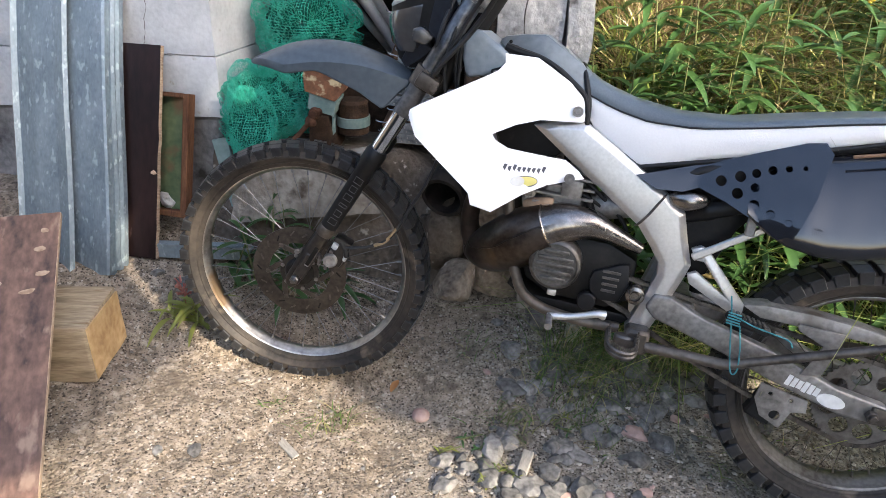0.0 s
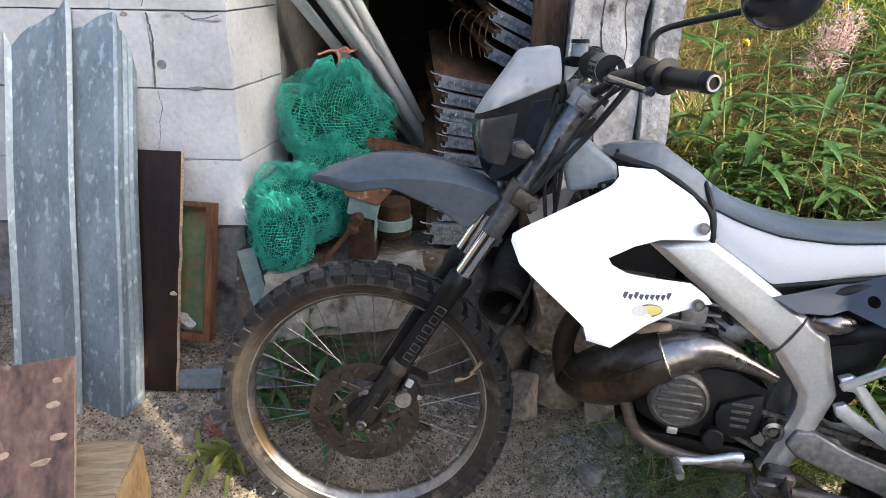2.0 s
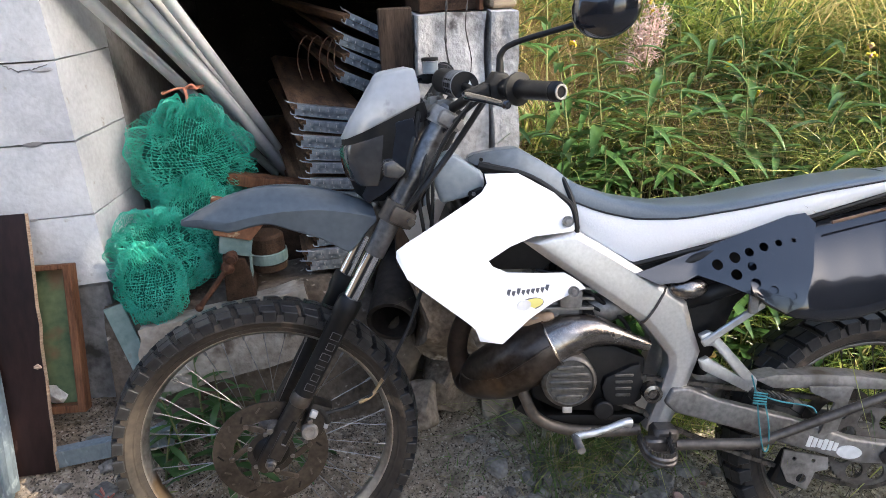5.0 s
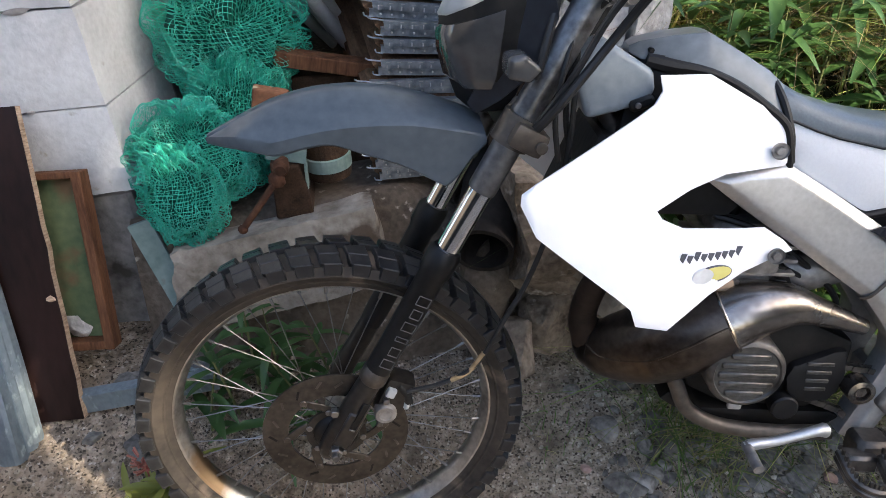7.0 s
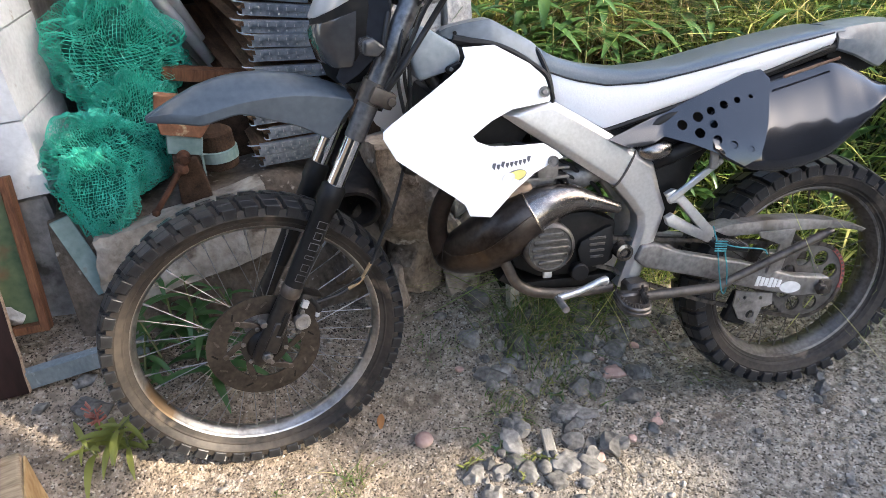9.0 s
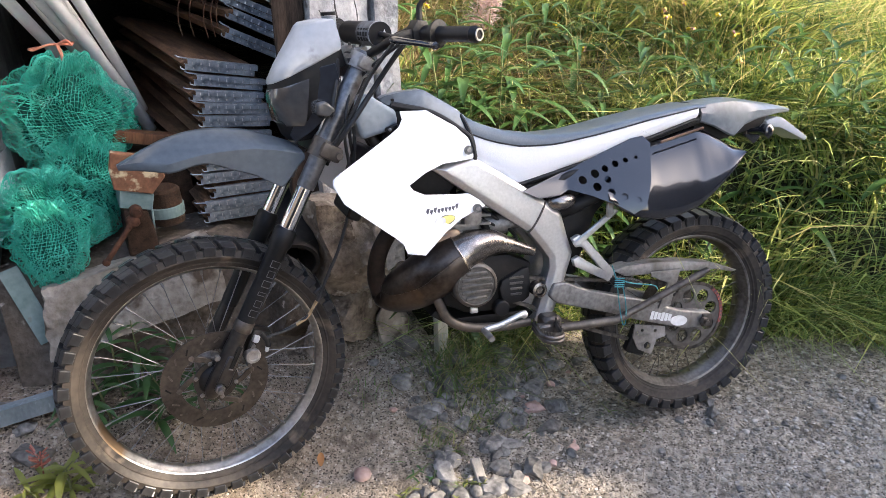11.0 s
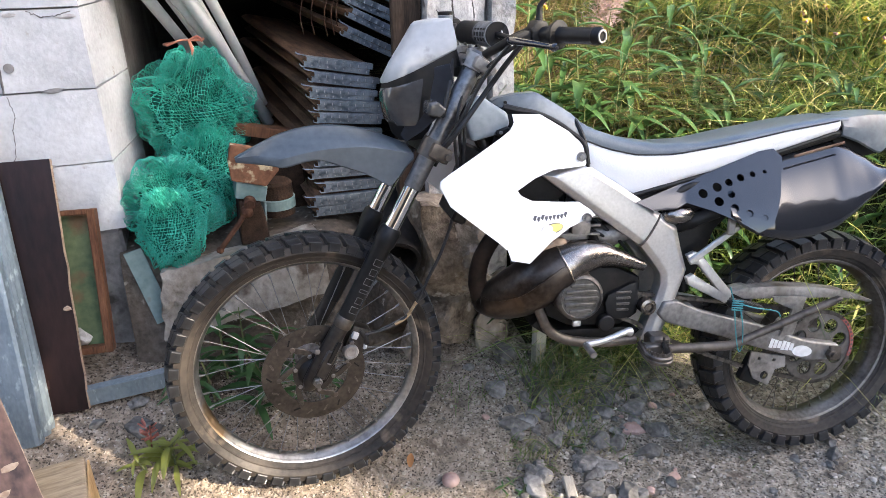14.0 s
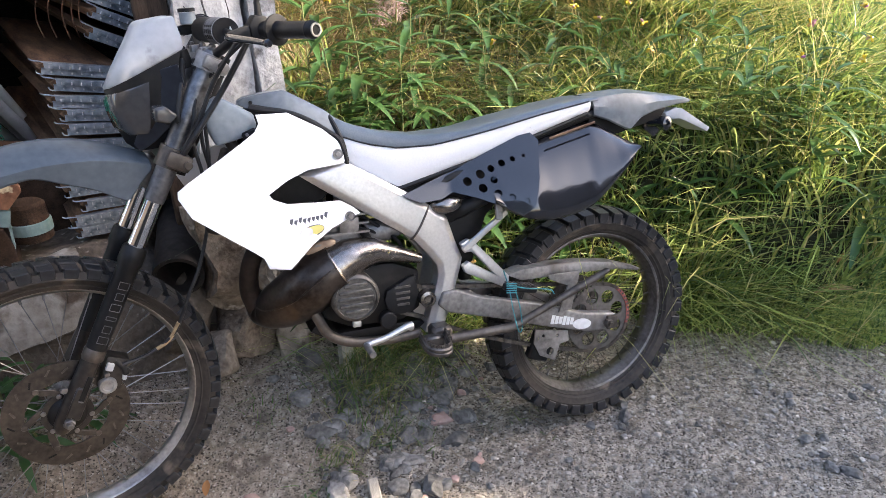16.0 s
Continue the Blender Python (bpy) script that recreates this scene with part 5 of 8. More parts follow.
# frame: pressed aluminium spar, boxed, on both sides
SPAR = [(0.561, 0.491), (0.616, 0.508), (0.676, 0.513), (0.746, 0.473), (0.813, 0.432), (0.880, 0.388), (0.922, 0.356), (0.942, 0.293), (0.961, 0.243), (0.954, 0.214), (0.926, 0.122), (0.896, 0.040), (0.852, 0.056), (0.876, 0.133), (0.894, 0.205), (0.891, 0.233), (0.865, 0.268), (0.831, 0.308), (0.736, 0.372), (0.626, 0.445)]
def pressed_plate(outline, side):
    """A boxed spar: full outline at the back, a flat face raised between two pressed slopes."""
    bm = bmesh.new()
    f = bm.faces.new([bm.verts.new((x, side * 0.040, z)) for x, z in outline])
    g = bmesh.ops.extrude_face_region(bm, geom=[f])
    bmesh.ops.translate(bm, verts=[v for v in g["geom"] if isinstance(v, bmesh.types.BMVert)], vec=(0, side * 0.040, 0))
    face = [q for q in g["geom"] if isinstance(q, bmesh.types.BMFace)]
    bmesh.ops.recalc_face_normals(bm, faces=bm.faces)
    bmesh.ops.inset_region(bm, faces=face, thickness=0.015, depth=0.011, use_even_offset=True)
    bmesh.ops.bevel(bm, geom=[e for e in bm.edges if len(e.link_faces) == 2 and e.calc_face_angle(0) > 0.3], offset=0.003, segments=2, affect="EDGES", profile=0.6, clamp_overlap=True)
    return bm


for side in (-1, 1):
    bpart("frame_spar", pressed_plate(SPAR, side), ALU, "brushed aluminium frame spar", smooth=30)
    bpart("weld_seam", tube([(0.824, side * 0.080, 0.309), (0.831, side * 0.0905, 0.318), (0.848, side * 0.0935, 0.345), (0.866, side * 0.0905, 0.378), (0.873, side * 0.080, 0.388)], 0.0028, 8, 4), CASTING)
bpart("pivot_bolt", merge(lathe([(0.021, -0.128), (0.021, -0.10), (0.0001, -0.10)], 24), merge(lathe([(0.021, -0.128), (0.013, -0.130), (0.012, -0.122), (0.0001, -0.122)], 24), disc(0.010, -0.126, -0.115, 6, 0.001))), PIPE, "", BODY @ Matrix.Translation((0.858, 0.030, 0.150)))
for y in (-0.075, 0.075):
    bpart("down_tube", tube([(0.40, y * 0.2, 0.62), (0.50, y * 0.5, 0.42), (0.556, y * 0.9, 0.20), (0.580, y, 0.135), (0.605, y, 0.090), (0.660, y, 0.062), (0.75, y, 0.052), (0.84, y, 0.056)], 0.013, 12, 5), CASTING, "dark grey cradle tube")
bpart("subframe", tube([(0.86, -0.075, 0.42), (1.10, -0.075, 0.52), (1.40, -0.06, 0.60)], 0.012, 10), BLACKP)

# engine
eng = prism([(0.575, 0.20), (0.60, 0.125), (0.66, 0.095), (0.80, 0.090), (0.850, 0.12), (0.850, 0.22), (0.78, 0.250), (0.66, 0.25)], -0.060, 0.10, 0.012)
engine = bpart("engine", eng, ENGINE, "grimy black two-stroke engine")
fins = box((0.10, 0.11, 0.16), (0.655, 0, 0.33), 0.01)
bpart("cylinder", fins, DIRTYALU, "finned grey cylinder", BODY, engine)
for i in range(6):
    bpart("fin", box((0.135, 0.15, 0.006), (0.655, 0, 0.275 + 0.022 * i), 0.001), DIRTYALU, "", BODY, engine)
for pts, r in (([(0.68, -0.03, 0.44), (0.73, -0.045, 0.40), (0.78, -0.05, 0.35), (0.83, -0.04, 0.32)], 0.007), ([(0.60, -0.04, 0.42), (0.66, -0.055, 0.405), (0.73, -0.055, 0.36), (0.80, -0.05, 0.30), (0.82, -0.05, 0.24)], 0.005),
               ([(0.70, -0.04, 0.39), (0.745, -0.030, 0.335), (0.775, -0.03, 0.26), (0.79, -0.04, 0.21)], 0.0045), ([(0.58, -0.04, 0.35), (0.64, -0.055, 0.365), (0.70, -0.06, 0.350), (0.76, -0.05, 0.32)], 0.004)):
    bpart("hose", tube(pts, r, 8, 5), BLACKP, "", BODY, engine)
bpart("oil_pump", box((0.050, 0.040, 0.040), (0.672, -0.058, 0.362), 0.008, seg=2), DIRTYALU, "", BODY, engine)
cov = lathe([(0.060, -0.058), (0.060, -0.108), (0.056, -0.114), (0.051, -0.116), (0.049, -0.113), (0.0001, -0.113)], 40, m=Matrix.Translation((0.668, 0, 0.188)))
cover = bpart("flywheel_cover", cov, COVERALU, "ribbed round aluminium flywheel cover", BODY, engine)
for i in range(5):
    z = 0.188 + (i - 2) * 0.0165
    h = math.sqrt(0.044 ** 2 - ((i - 2) * 0.0165) ** 2)
    bpart("rib", box((2 * h, 0.006, 0.0095), (0.668, -0.1145, z), 0.002), COVERALU, "", BODY, engine)
cov = prism([(0.757, 0.180), (0.815, 0.208), (0.834, 0.212), (0.842, 0.160), (0.826, 0.116), (0.780, 0.112), (0.757, 0.130), (0.750, 0.158)], -0.074, -0.050, 0.006)
bpart("sprocket_cover", cov, BLACKP, "black sprocket cover with four slots", BODY, engine)
for i in range(4):
    bpart("slot", box((0.042 - 0.003 * i, 0.003, 0.0065), (0.798, -0.0745, 0.186 - 0.0155 * i), 0.001, m=None), COVERALU, "", BODY, engine)
bpart("oil_plug", box((0.022, 0.01, 0.016), (0.672, -0.085, 0.112), 0.004, seg=2), ALU, "", BODY, engine)
bpart("starter_boss", disc(0.022, -0.085, -0.06, 20, 0.003, m=Matrix.Translation((0.755, 0, 0.105))), BLACKP, "", BODY, engine)
bpart("carburettor", tube([(0.72, -0.02, 0.33, 0.026), (0.76, -0.03, 0.33, 0.034), (0.80, -0.03, 0.335, 0.026), (0.86, -0.02, 0.35, 0.03)], 0.03, 16), DIRTYALU, "", BODY, engine)
bpart("spark_cap", tube([(0.645, 0, 0.41), (0.64, -0.01, 0.45), (0.60, -0.03, 0.46)], 0.009, 8, 4), BLACKP, "", BODY, engine)
bpart("coolant_hose", tube([(0.62, -0.03, 0.385), (0.66, -0.055, 0.375), (0.70, -0.05, 0.35), (0.735, -0.04, 0.30)], 0.011, 10, 5), BLACKP, "", BODY, engine)
bpart("gear_lever", tube([(0.800, -0.125, 0.098, 0.012), (0.785, -0.13, 0.100, 0.009), (0.755, -0.132, 0.090, 0.008), (0.72, -0.135, 0.080, 0.008), (0.690, -0.138, 0.076, 0.009), (0.676, -0.140, 0.072, 0.008)], 0.008, 10, 3), ALU, "bare aluminium gear lever")
bpart("lever_toe", tube([(0.680, -0.135, 0.074), (0.683, -0.185, 0.066)], 0.0085, 12), DIRTYALU)
bpart("bash_plate", prism([(0.56, 0.10), (0.62, 0.062), (0.83, 0.048), (0.86, 0.075), (0.84, 0.085), (0.63, 0.085), (0.58, 0.12)], -0.06, 0.06, 0.004), ENGINE)

# expansion chamber: a fat bent horn, low and inboard in front, turned outwards to the ring, then a cone
head = [(0.53, 0.01, 0.340, 0.019), (0.475, -0.015, 0.332, 0.021), (0.446, -0.010, 0.290, 0.022), (0.434, 0.005, 0.240, 0.023), (0.436, 0.020, 0.195, 0.025), (0.452, 0.030, 0.165, 0.034)]
ch = [(0.436, 0.034, 0.160, 0.010), (0.442, 0.033, 0.155, 0.030), (0.460, 0.026, 0.150, 0.044), (0.490, 0.006, 0.157, 0.056), (0.535, -0.028, 0.186, 0.067), (0.582, -0.054, 0.226, 0.068), (0.627, -0.068, 0.259, 0.059), (0.672, -0.074, 0.281, 0.048), (0.722, -0.074, 0.289, 0.036), (0.772, -0.072, 0.279, 0.023), (0.850, -0.066, 0.252, 0.013)]
line_ch = [tuple(float(v) for v in q) for q in smooth_line(ch, 8)]
ring_at = min(range(len(line_ch)), key=lambda i: abs(line_ch[i][0] - 0.636))
chamber = bpart("expansion_chamber", tube(line_ch[:ring_at + 1], 0.05, 36), BURNT, "heat-stained black expansion chamber", smooth=60)
bpart("header_pipe", tube(head, 0.02, 16, 6), mat("rusty_header", (0.008, 0.006, 0.005), (0.034, 0.022, 0.016), 14, 0.6, 0.2, bump=0.4, fine=70, spec=0.25), "dark rusty header pipe", BODY, chamber)
line = []
for i in range(14, ring_at + 1):
    c, r, d = Vector(line_ch[i][:3]), line_ch[i][3], (Vector(line_ch[i + 1][:3]) - Vector(line_ch[i - 1][:3])).normalized()
    out = (Vector((0.10, -0.93, 0.36)) - d * Vector((0.10, -0.93, 0.36)).dot(d)).normalized()
    line.append(tuple(c + out * (r - 0.0006)))
bpart("weld_seam", tube(line, 0.0022, 6), BURNT, "", BODY, chamber)
seam_pts = []
for k in range(33):
    a = 2 * math.pi * k / 32
    c, r, d = Vector(line_ch[ring_at][:3]), line_ch[ring_at][3], (Vector(line_ch[ring_at + 1][:3]) - Vector(line_ch[ring_at - 1][:3])).normalized()
    u = d.cross(Vector((0, 1, 0))).normalized()
    seam_pts.append(tuple(c + r * (math.cos(a) * u + math.sin(a) * d.cross(u))))
bpart("weld_ring", tube(seam_pts, 0.0026, 6), PIPE, "", BODY, chamber)
bpart("tail_pipe", tube([(x, y, z, r * 0.985) for x, y, z, r in line_ch[ring_at:]], 0.03, 28), PIPE, "tarnished steel cone", BODY, chamber, smooth=60)
bpart("pipe_bracket", tube([(0.575, -0.050, 0.302, 0.012), (0.585, -0.060, 0.308, 0.014), (0.625, -0.066, 0.318, 0.014), (0.635, -0.066, 0.318, 0.010)], 0.012, 10, 3), mat("tan_heat_tape", (0.20, 0.13, 0.085), (0.40, 0.29, 0.20), 14, 0.7, bump=0.3), "tan wrapped pipe joint")

# swingarm, chain drive
SWING = [(0.899, 0.164), (0.934, 0.165), (1.010, 0.133), (1.176, 0.089), (1.320, 0.037), (1.425, 0.020), (1.433, 0.009), (1.431, -0.026), (1.336, -0.022), (1.172, 0.025), (1.070, 0.061), (0.909, 0.107), (0.885, 0.129)]
for side in (-1, 1):
    arm = bpart("swingarm", prism(SWING, side * 0.102, side * 0.070, 0.010, seg=3), DIRTYALU, "grimy aluminium swingarm", smooth=35)
    if side < 0:
        bpart("chain_adjuster", prism([(1.395, 0.018), (1.428, 0.016), (1.430, -0.022), (1.395, -0.022)], -0.110, -0.095, 0.003), CASTING, "", BODY, arm)
        nut = disc(0.014, -0.122, -0.106, 6, 0.002, m=Matrix.Translation((1.395, 0, -0.002)))
        disc(0.008, -0.130, -0.114, 12, 0.001, nut, Matrix.Translation((1.395, 0, -0.002)))
        bpart("axle_nut", nut, CASTING, "", BODY, arm)
        bpart("sticker", lathe([(0.0001, -0.0016), (0.030, -0.0016), (0.030, 0.001)], 28, m=Matrix.Translation((1.313, -0.1025, 0.007)) @ pose(0, 0, 0, 0, 8, 0) @ Matrix.Diagonal((1, 1, 0.52, 1))), PALEPRINT, "white oval sticker", BODY, arm)
        for i in range(6):
            bpart("print_bar", box((0.010, 0.0016, 0.026 - 0.003 * (i % 3)), (0, 0, 0), 0.0, Matrix.Translation((1.219 + 0.0122 * i, -0.1025, 0.035 - 0.0028 * i)) @ pose(0, 0, 0, 0, 14, 0)), PALEPRINT, "", BODY, arm)
bpart("swing_bridge", box((0.08, 0.17, 0.05), (0.955, 0, 0.125), 0.01), DIRTYALU)

rearw = wheel("rear_wheel", "spoked rear wheel with a dirty rim", REAR, 0.322, 0.120, 0.246, 0.036, 40, 0.010, DARKRIM, 0.045)
spr = []
for k in range(96):
    a = 2 * math.pi * k / 96
    r = 0.106 if k % 2 else 0.100
    spr.append((r * math.cos(a), r * math.sin(a)))
holes = [(0.068 * math.cos(math.pi * k / 4 + 0.3), 0.068 * math.sin(math.pi * k / 4 + 0.3), 0.021) for k in range(8)]
own = holed_plate(spr, holes, -0.068, -0.062)
bpart("sprocket", own, mat("worn_sprocket_steel", (0.075, 0.066, 0.058), (0.21, 0.195, 0.18), 8, 0.42, 0.6, bump=0.2, fine=80), "large drilled rear sprocket", REAR, rearw, smooth=20)
bpart("rear_disc", lathe([(0.095, 0.060), (0.095, 0.056), (0.06, 0.056), (0.06, 0.060)], 48, closed=True), CASTING, "", REAR, rearw)


def chain():
    """Roller chain round both sprockets: plates and rollers, one link after another."""
    R, r = 0.103, 0.034
    c0, c1 = (1.389, 0.0), (0.800, 0.150)
    L = math.hypot(c1[0] - c0[0], c1[1] - c0[1])
    base = math.atan2(c1[1] - c0[1], c1[0] - c0[0])
    al = math.acos((R - r) / L)
    pts = []
    for k in range(61):                                    # round the rear sprocket
        a = base + al + (2 * math.pi - 2 * al) * k / 60
        pts.append((c0[0] + R * math.cos(a), c0[1] + R * math.sin(a)))
    for k in range(21):
        a = base - al + 2 * al * k / 20
        pts.append((c1[0] + r * math.cos(a), c1[1] + r * math.sin(a)))
    # the lower run sags
    pts.append(pts[0])
    path = [pts[0]]
    length, out = 0.0, []
    pitch = 0.0127
    need = 0.0
    for a, b in zip(pts, pts[1:]):
        d = math.hypot(b[0] - a[0], b[1] - a[1])
        while need <= length + d and d > 0:
            t = (need - length) / d
            x, z = a[0] + (b[0] - a[0]) * t, a[1] + (b[1] - a[1]) * t
            if d > 0.3 and z < 0.09:
                z -= 0.02 * math.sin(math.pi * t)
            out.append((x, z))
            need += pitch
        length += d
    bm, red = bmesh.new(), bmesh.new()
    for i, (p, q) in enumerate(zip(out, out[1:] + out[:1])):
        ang = math.degrees(math.atan2(q[1] - p[1], q[0] - p[0]))
        mid = ((p[0] + q[0]) / 2, (p[1] + q[1]) / 2)
        y = 0.0045 if i % 2 else 0.006
        on_red = mid[0] > 1.455 and mid[1] > -0.03
        for s in (-1, 1):
            box((0.0185, 0.0015, 0.0095), (0, y * s, 0), 0.0, Matrix.Translation((mid[0], -0.065, mid[1])) @ pose(0, 0, 0, 0, -ang, 0), red if on_red else bm)
        tube([(p[0], -0.072, p[1]), (p[0], -0.058, p[1])], 0.0036, 6, bm=bm)
    return bm, red


links, red_links = chain()
chain_ob = bpart("chain", links, CHAINM, "oily drive chain", smooth=False)
bpart("painted_run", red_links, REDCHAIN, "", BODY, chain_ob, smooth=False)

gd = prism([(1.083, 0.181), (1.127, 0.191), (1.226, 0.192), (1.322, 0.186), (1.417, 0.172), (1.515, 0.140), (1.501, 0.135), (1.442, 0.149), (1.363, 0.154), (1.127, 0.160)], -0.095, -0.045, 0.004)
prism([(1.20, 0.168), (1.30, 0.166), (1.275, 0.06), (1.235, 0.055), (1.262, 0.13), (1.205, 0.155)], -0.108, -0.102, 0.001, gd)
bpart("chain_guard", gd, DIRTYALU, "grey aluminium chain guard")
guide = holed_plate([(1.170, 0.010), (1.273, -0.010), (1.277, -0.040), (1.247, -0.046), (1.232, -0.092), (1.185, -0.070), (1.165, -0.03)], [(1.216, -0.062, 0.012), (1.195, -0.012, 0.005), (1.24, -0.018, 0.005)], -0.094, -0.089)
bpart("chain_guide", guide, DIRTYALU, "aluminium chain guide plate")
bpart("guide_block", box((0.066, 0.03, 0.085), (0, 0, 0), 0.006, Matrix.Translation((1.198, -0.070, -0.050)) @ pose(0, 0, 0, 0, 22, 0)), BLACKP)

# rear suspension and footrests
bpart("shock", tube([(0.97, 0, 0.42, 0.022), (0.99, 0, 0.30, 0.022), (1.0, 0, 0.16, 0.018)], 0.02, 14), BLACKP, "black shock absorber")
coil = []
for k in range(90):
    a = 2 * math.pi * k / 12
    coil.append((0.965 + 0.0004 * k + 0.030 * math.cos(a), 0.030 * math.sin(a), 0.39 - 0.0022 * k))
bpart("spring", tube(coil, 0.0055, 6), GOLD, "yellow coil spring")
bpart("remote_hose", tube([(0.92, -0.050, 0.345, 0.020), (0.955, -0.060, 0.362, 0.020), (0.958, -0.061, 0.3635, 0.022), (0.975, -0.066, 0.371, 0.022), (0.978, -0.067, 0.3725, 0.020), (1.03, -0.075, 0.395, 0.020)], 0.019, 14), BLACKP)
rs = prism([(0.950, 0.284), (0.970, 0.294), (0.987, 0.288), (1.087, 0.182), (1.087, 0.160), (1.070, 0.152), (0.963, 0.205), (0.955, 0.225), (0.973, 0.235), (0.980, 0.230), (1.045, 0.191), (0.983, 0.260), (0.965, 0.260)], -0.098, -0.080, 0.004)
bpart("rear_footrest_bracket", rs, ALU, "cast aluminium rear footrest bracket")
bpart("support_bar", box((0.155, 0.010, 0.017), (0, 0, 0), 0.003, Matrix.Translation((1.018, -0.100, 0.312)) @ pose(0, 0, 0, 0, -36, 0)), ALU)
bpart("bracket_tab", box((0.02, 0.012, 0.045), (1.052, -0.112, 0.362), 0.003), DIRTYALU)
peg = box((0.095, 0.026, 0.020), (0, 0, 0), 0.005, Matrix.Translation((1.092, -0.150, 0.162)) @ pose(0, 0, 0, 0, 12, 0))
peg_ob = bpart("passenger_peg", peg, BLACKP, "black rubber passenger footrest")
for i in range(7):
    bpart("rib", box((0.007, 0.030, 0.004), (0, 0, 0), 0.001, Matrix.Translation((1.058 + 0.011 * i, -0.150, 0.180 - 0.0024 * i)) @ pose(0, 0, 0, 0, 12, 0)), CHAINM, "", BODY, peg_ob)
fp = bmesh.new()
loop = [(0.815, -0.150, 0.078), (0.820, -0.195, 0.062), (0.848, -0.212, 0.056), (0.874, -0.200, 0.058), (0.880, -0.152, 0.074)]
tube(loop, 0.0065, 8, 4, bm=fp)
tube([(x, y, z - 0.010) for x, y, z in loop], 0.0065, 8, 4, bm=fp)
for i, (x, y, z) in enumerate(smooth_line(loop, 5)):
    box((0.004, 0.004, 0.010), (x, y, z + 0.010), 0.0, bm=fp)
box((0.05, 0.03, 0.03), (0.855, -0.140, 0.055), 0.005, bm=fp)
bpart("footrest", fp, CHAINM, "toothed steel rider footrest")
bpart("footrest_mount", box((0.055, 0.05, 0.06), (0.880, -0.115, 0.055), 0.008), CASTING)
st = tube([(0.900, -0.135, 0.050), (1.07, -0.140, 0.052), (1.110, -0.141, 0.066)], 0.0125, 12)
tube([(1.085, -0.142, 0.058), (1.345, -0.150, 0.165)], 0.0105, 12, bm=st)
box((0.03, 0.02, 0.012), (0, 0, 0), 0.004, Matrix.Translation((1.350, -0.150, 0.168)) @ pose(0, 0, 0, 0, -22, 0), st)
bpart("side_stand", st, CASTING, "folded steel side stand tied up with string")
kn = tube([(1.045, -0.150, 0.215), (1.055, -0.160, 0.17), (1.07, -0.157, 0.10), (1.085, -0.156, 0.045), (1.098, -0.150, 0.05), (1.088, -0.158, 0.11), (1.072, -0.160, 0.165)], 0.0016, 6, 5)
tube([(1.055, -0.160, 0.178), (1.10, -0.170, 0.165), (1.17, -0.165, 0.150), (1.185, -0.165, 0.135)], 0.0018, 6, 5, bm=kn)
for i in range(5):
    tube([(1.045, -0.166, 0.160 + 0.006 * i), (1.072, -0.170, 0.158 + 0.006 * i)], 0.0019, 6, bm=kn)
bpart("string", kn, TEAL, "teal string tied round the side stand")


# ---- an unseen wall added behind the camera to shade the yard ----
def build_sun_blocker():
    h, p = Vector((math.cos(SUN_AZ), math.sin(SUN_AZ), 0)), Vector((-math.sin(SUN_AZ), math.cos(SUN_AZ), 0))
    far = 8.0
    up = (far - 4.0) * math.tan(SUN_EL)
    outline = [(-5.0, -0.6), (3.6, -0.6), (3.6, 1.75 + up), (2.6, 2.10 + up), (2.05, 2.20 + up), (2.02, 4.20 + up), (1.4, 4.60 + up), (-5.0, 4.60 + up)]
    # Openings cut where sun should reach the tyre, ground and wall corner.
    gap = [(a, z + up) for a, z in ((0.10, 2.15), (1.36, 2.15), (1.32, 2.40), (1.14, 2.58), (1.05, 2.84), (0.985, 2.92), (0.935, 2.99), (0.898, 3.05), (0.876, 3.11), (0.869, 3.18), (0.872, 3.27), (0.889, 3.34), (0.908, 3.41), (0.880, 3.44), (0.849, 3.37), (0.836, 3.27), (0.838, 3.19), (0.848, 3.11), (0.864, 3.04), (0.885, 2.98), (0.86, 2.95), (0.10, 2.86))]
    chink = [(a, z + up) for a, z in ((1.226, 3.63), (1.262, 3.64), (1.258, 3.81), (1.234, 3.80))]
    bm = bmesh.new()
    edges = []
    for loop in (outline, gap, chink):
        vs = [bm.verts.new((a, 0, z)) for a, z in loop]
        edges += [bm.edges.new((u, v)) for u, v in zip(vs, vs[1:] + vs[:1])]
    bmesh.ops.triangle_fill(bm, use_beauty=True, edges=edges, normal=(0, -1, 0))
    g = bmesh.ops.extrude_face_region(bm, geom=bm.faces[:])
    bmesh.ops.translate(bm, verts=[v for v in g["geom"] if isinstance(v, bmesh.types.BMVert)], vec=(0, 0.06, 0))
    for k in range(14):                                     # added slats that dim the sun in the opening
        box((1.4, 0.012, 0.024), (0.73, 0.03, 2.16 + up + 0.055 * k), bm=bm)
    m = Matrix(((p.x, -h.x, 0, h.x * far), (p.y, -h.y, 0, h.y * far), (0, 0, 1, 0), (0, 0, 0, 1)))
    solo("sun_blocker", bm, BLOCKER, "unseen dark wall with cut openings, added to shape the sun", "wall", kind="structure", m=m)


build_sun_blocker()
# Two unseen walls added to block low sky and darken reflections.
solo("sky_blocker_back", box((7.0, 0.2, 3.4), (-4.2, -3.4, 1.5)), BLOCKER, "unseen dark wall behind the camera, added to block low sky", "wall", kind="structure")
solo("sky_blocker_side", box((0.2, 5.2, 3.4), (-4.3, -0.7, 1.5)), BLOCKER, "unseen dark wall to the left, added to block low sky", "wall", kind="structure")


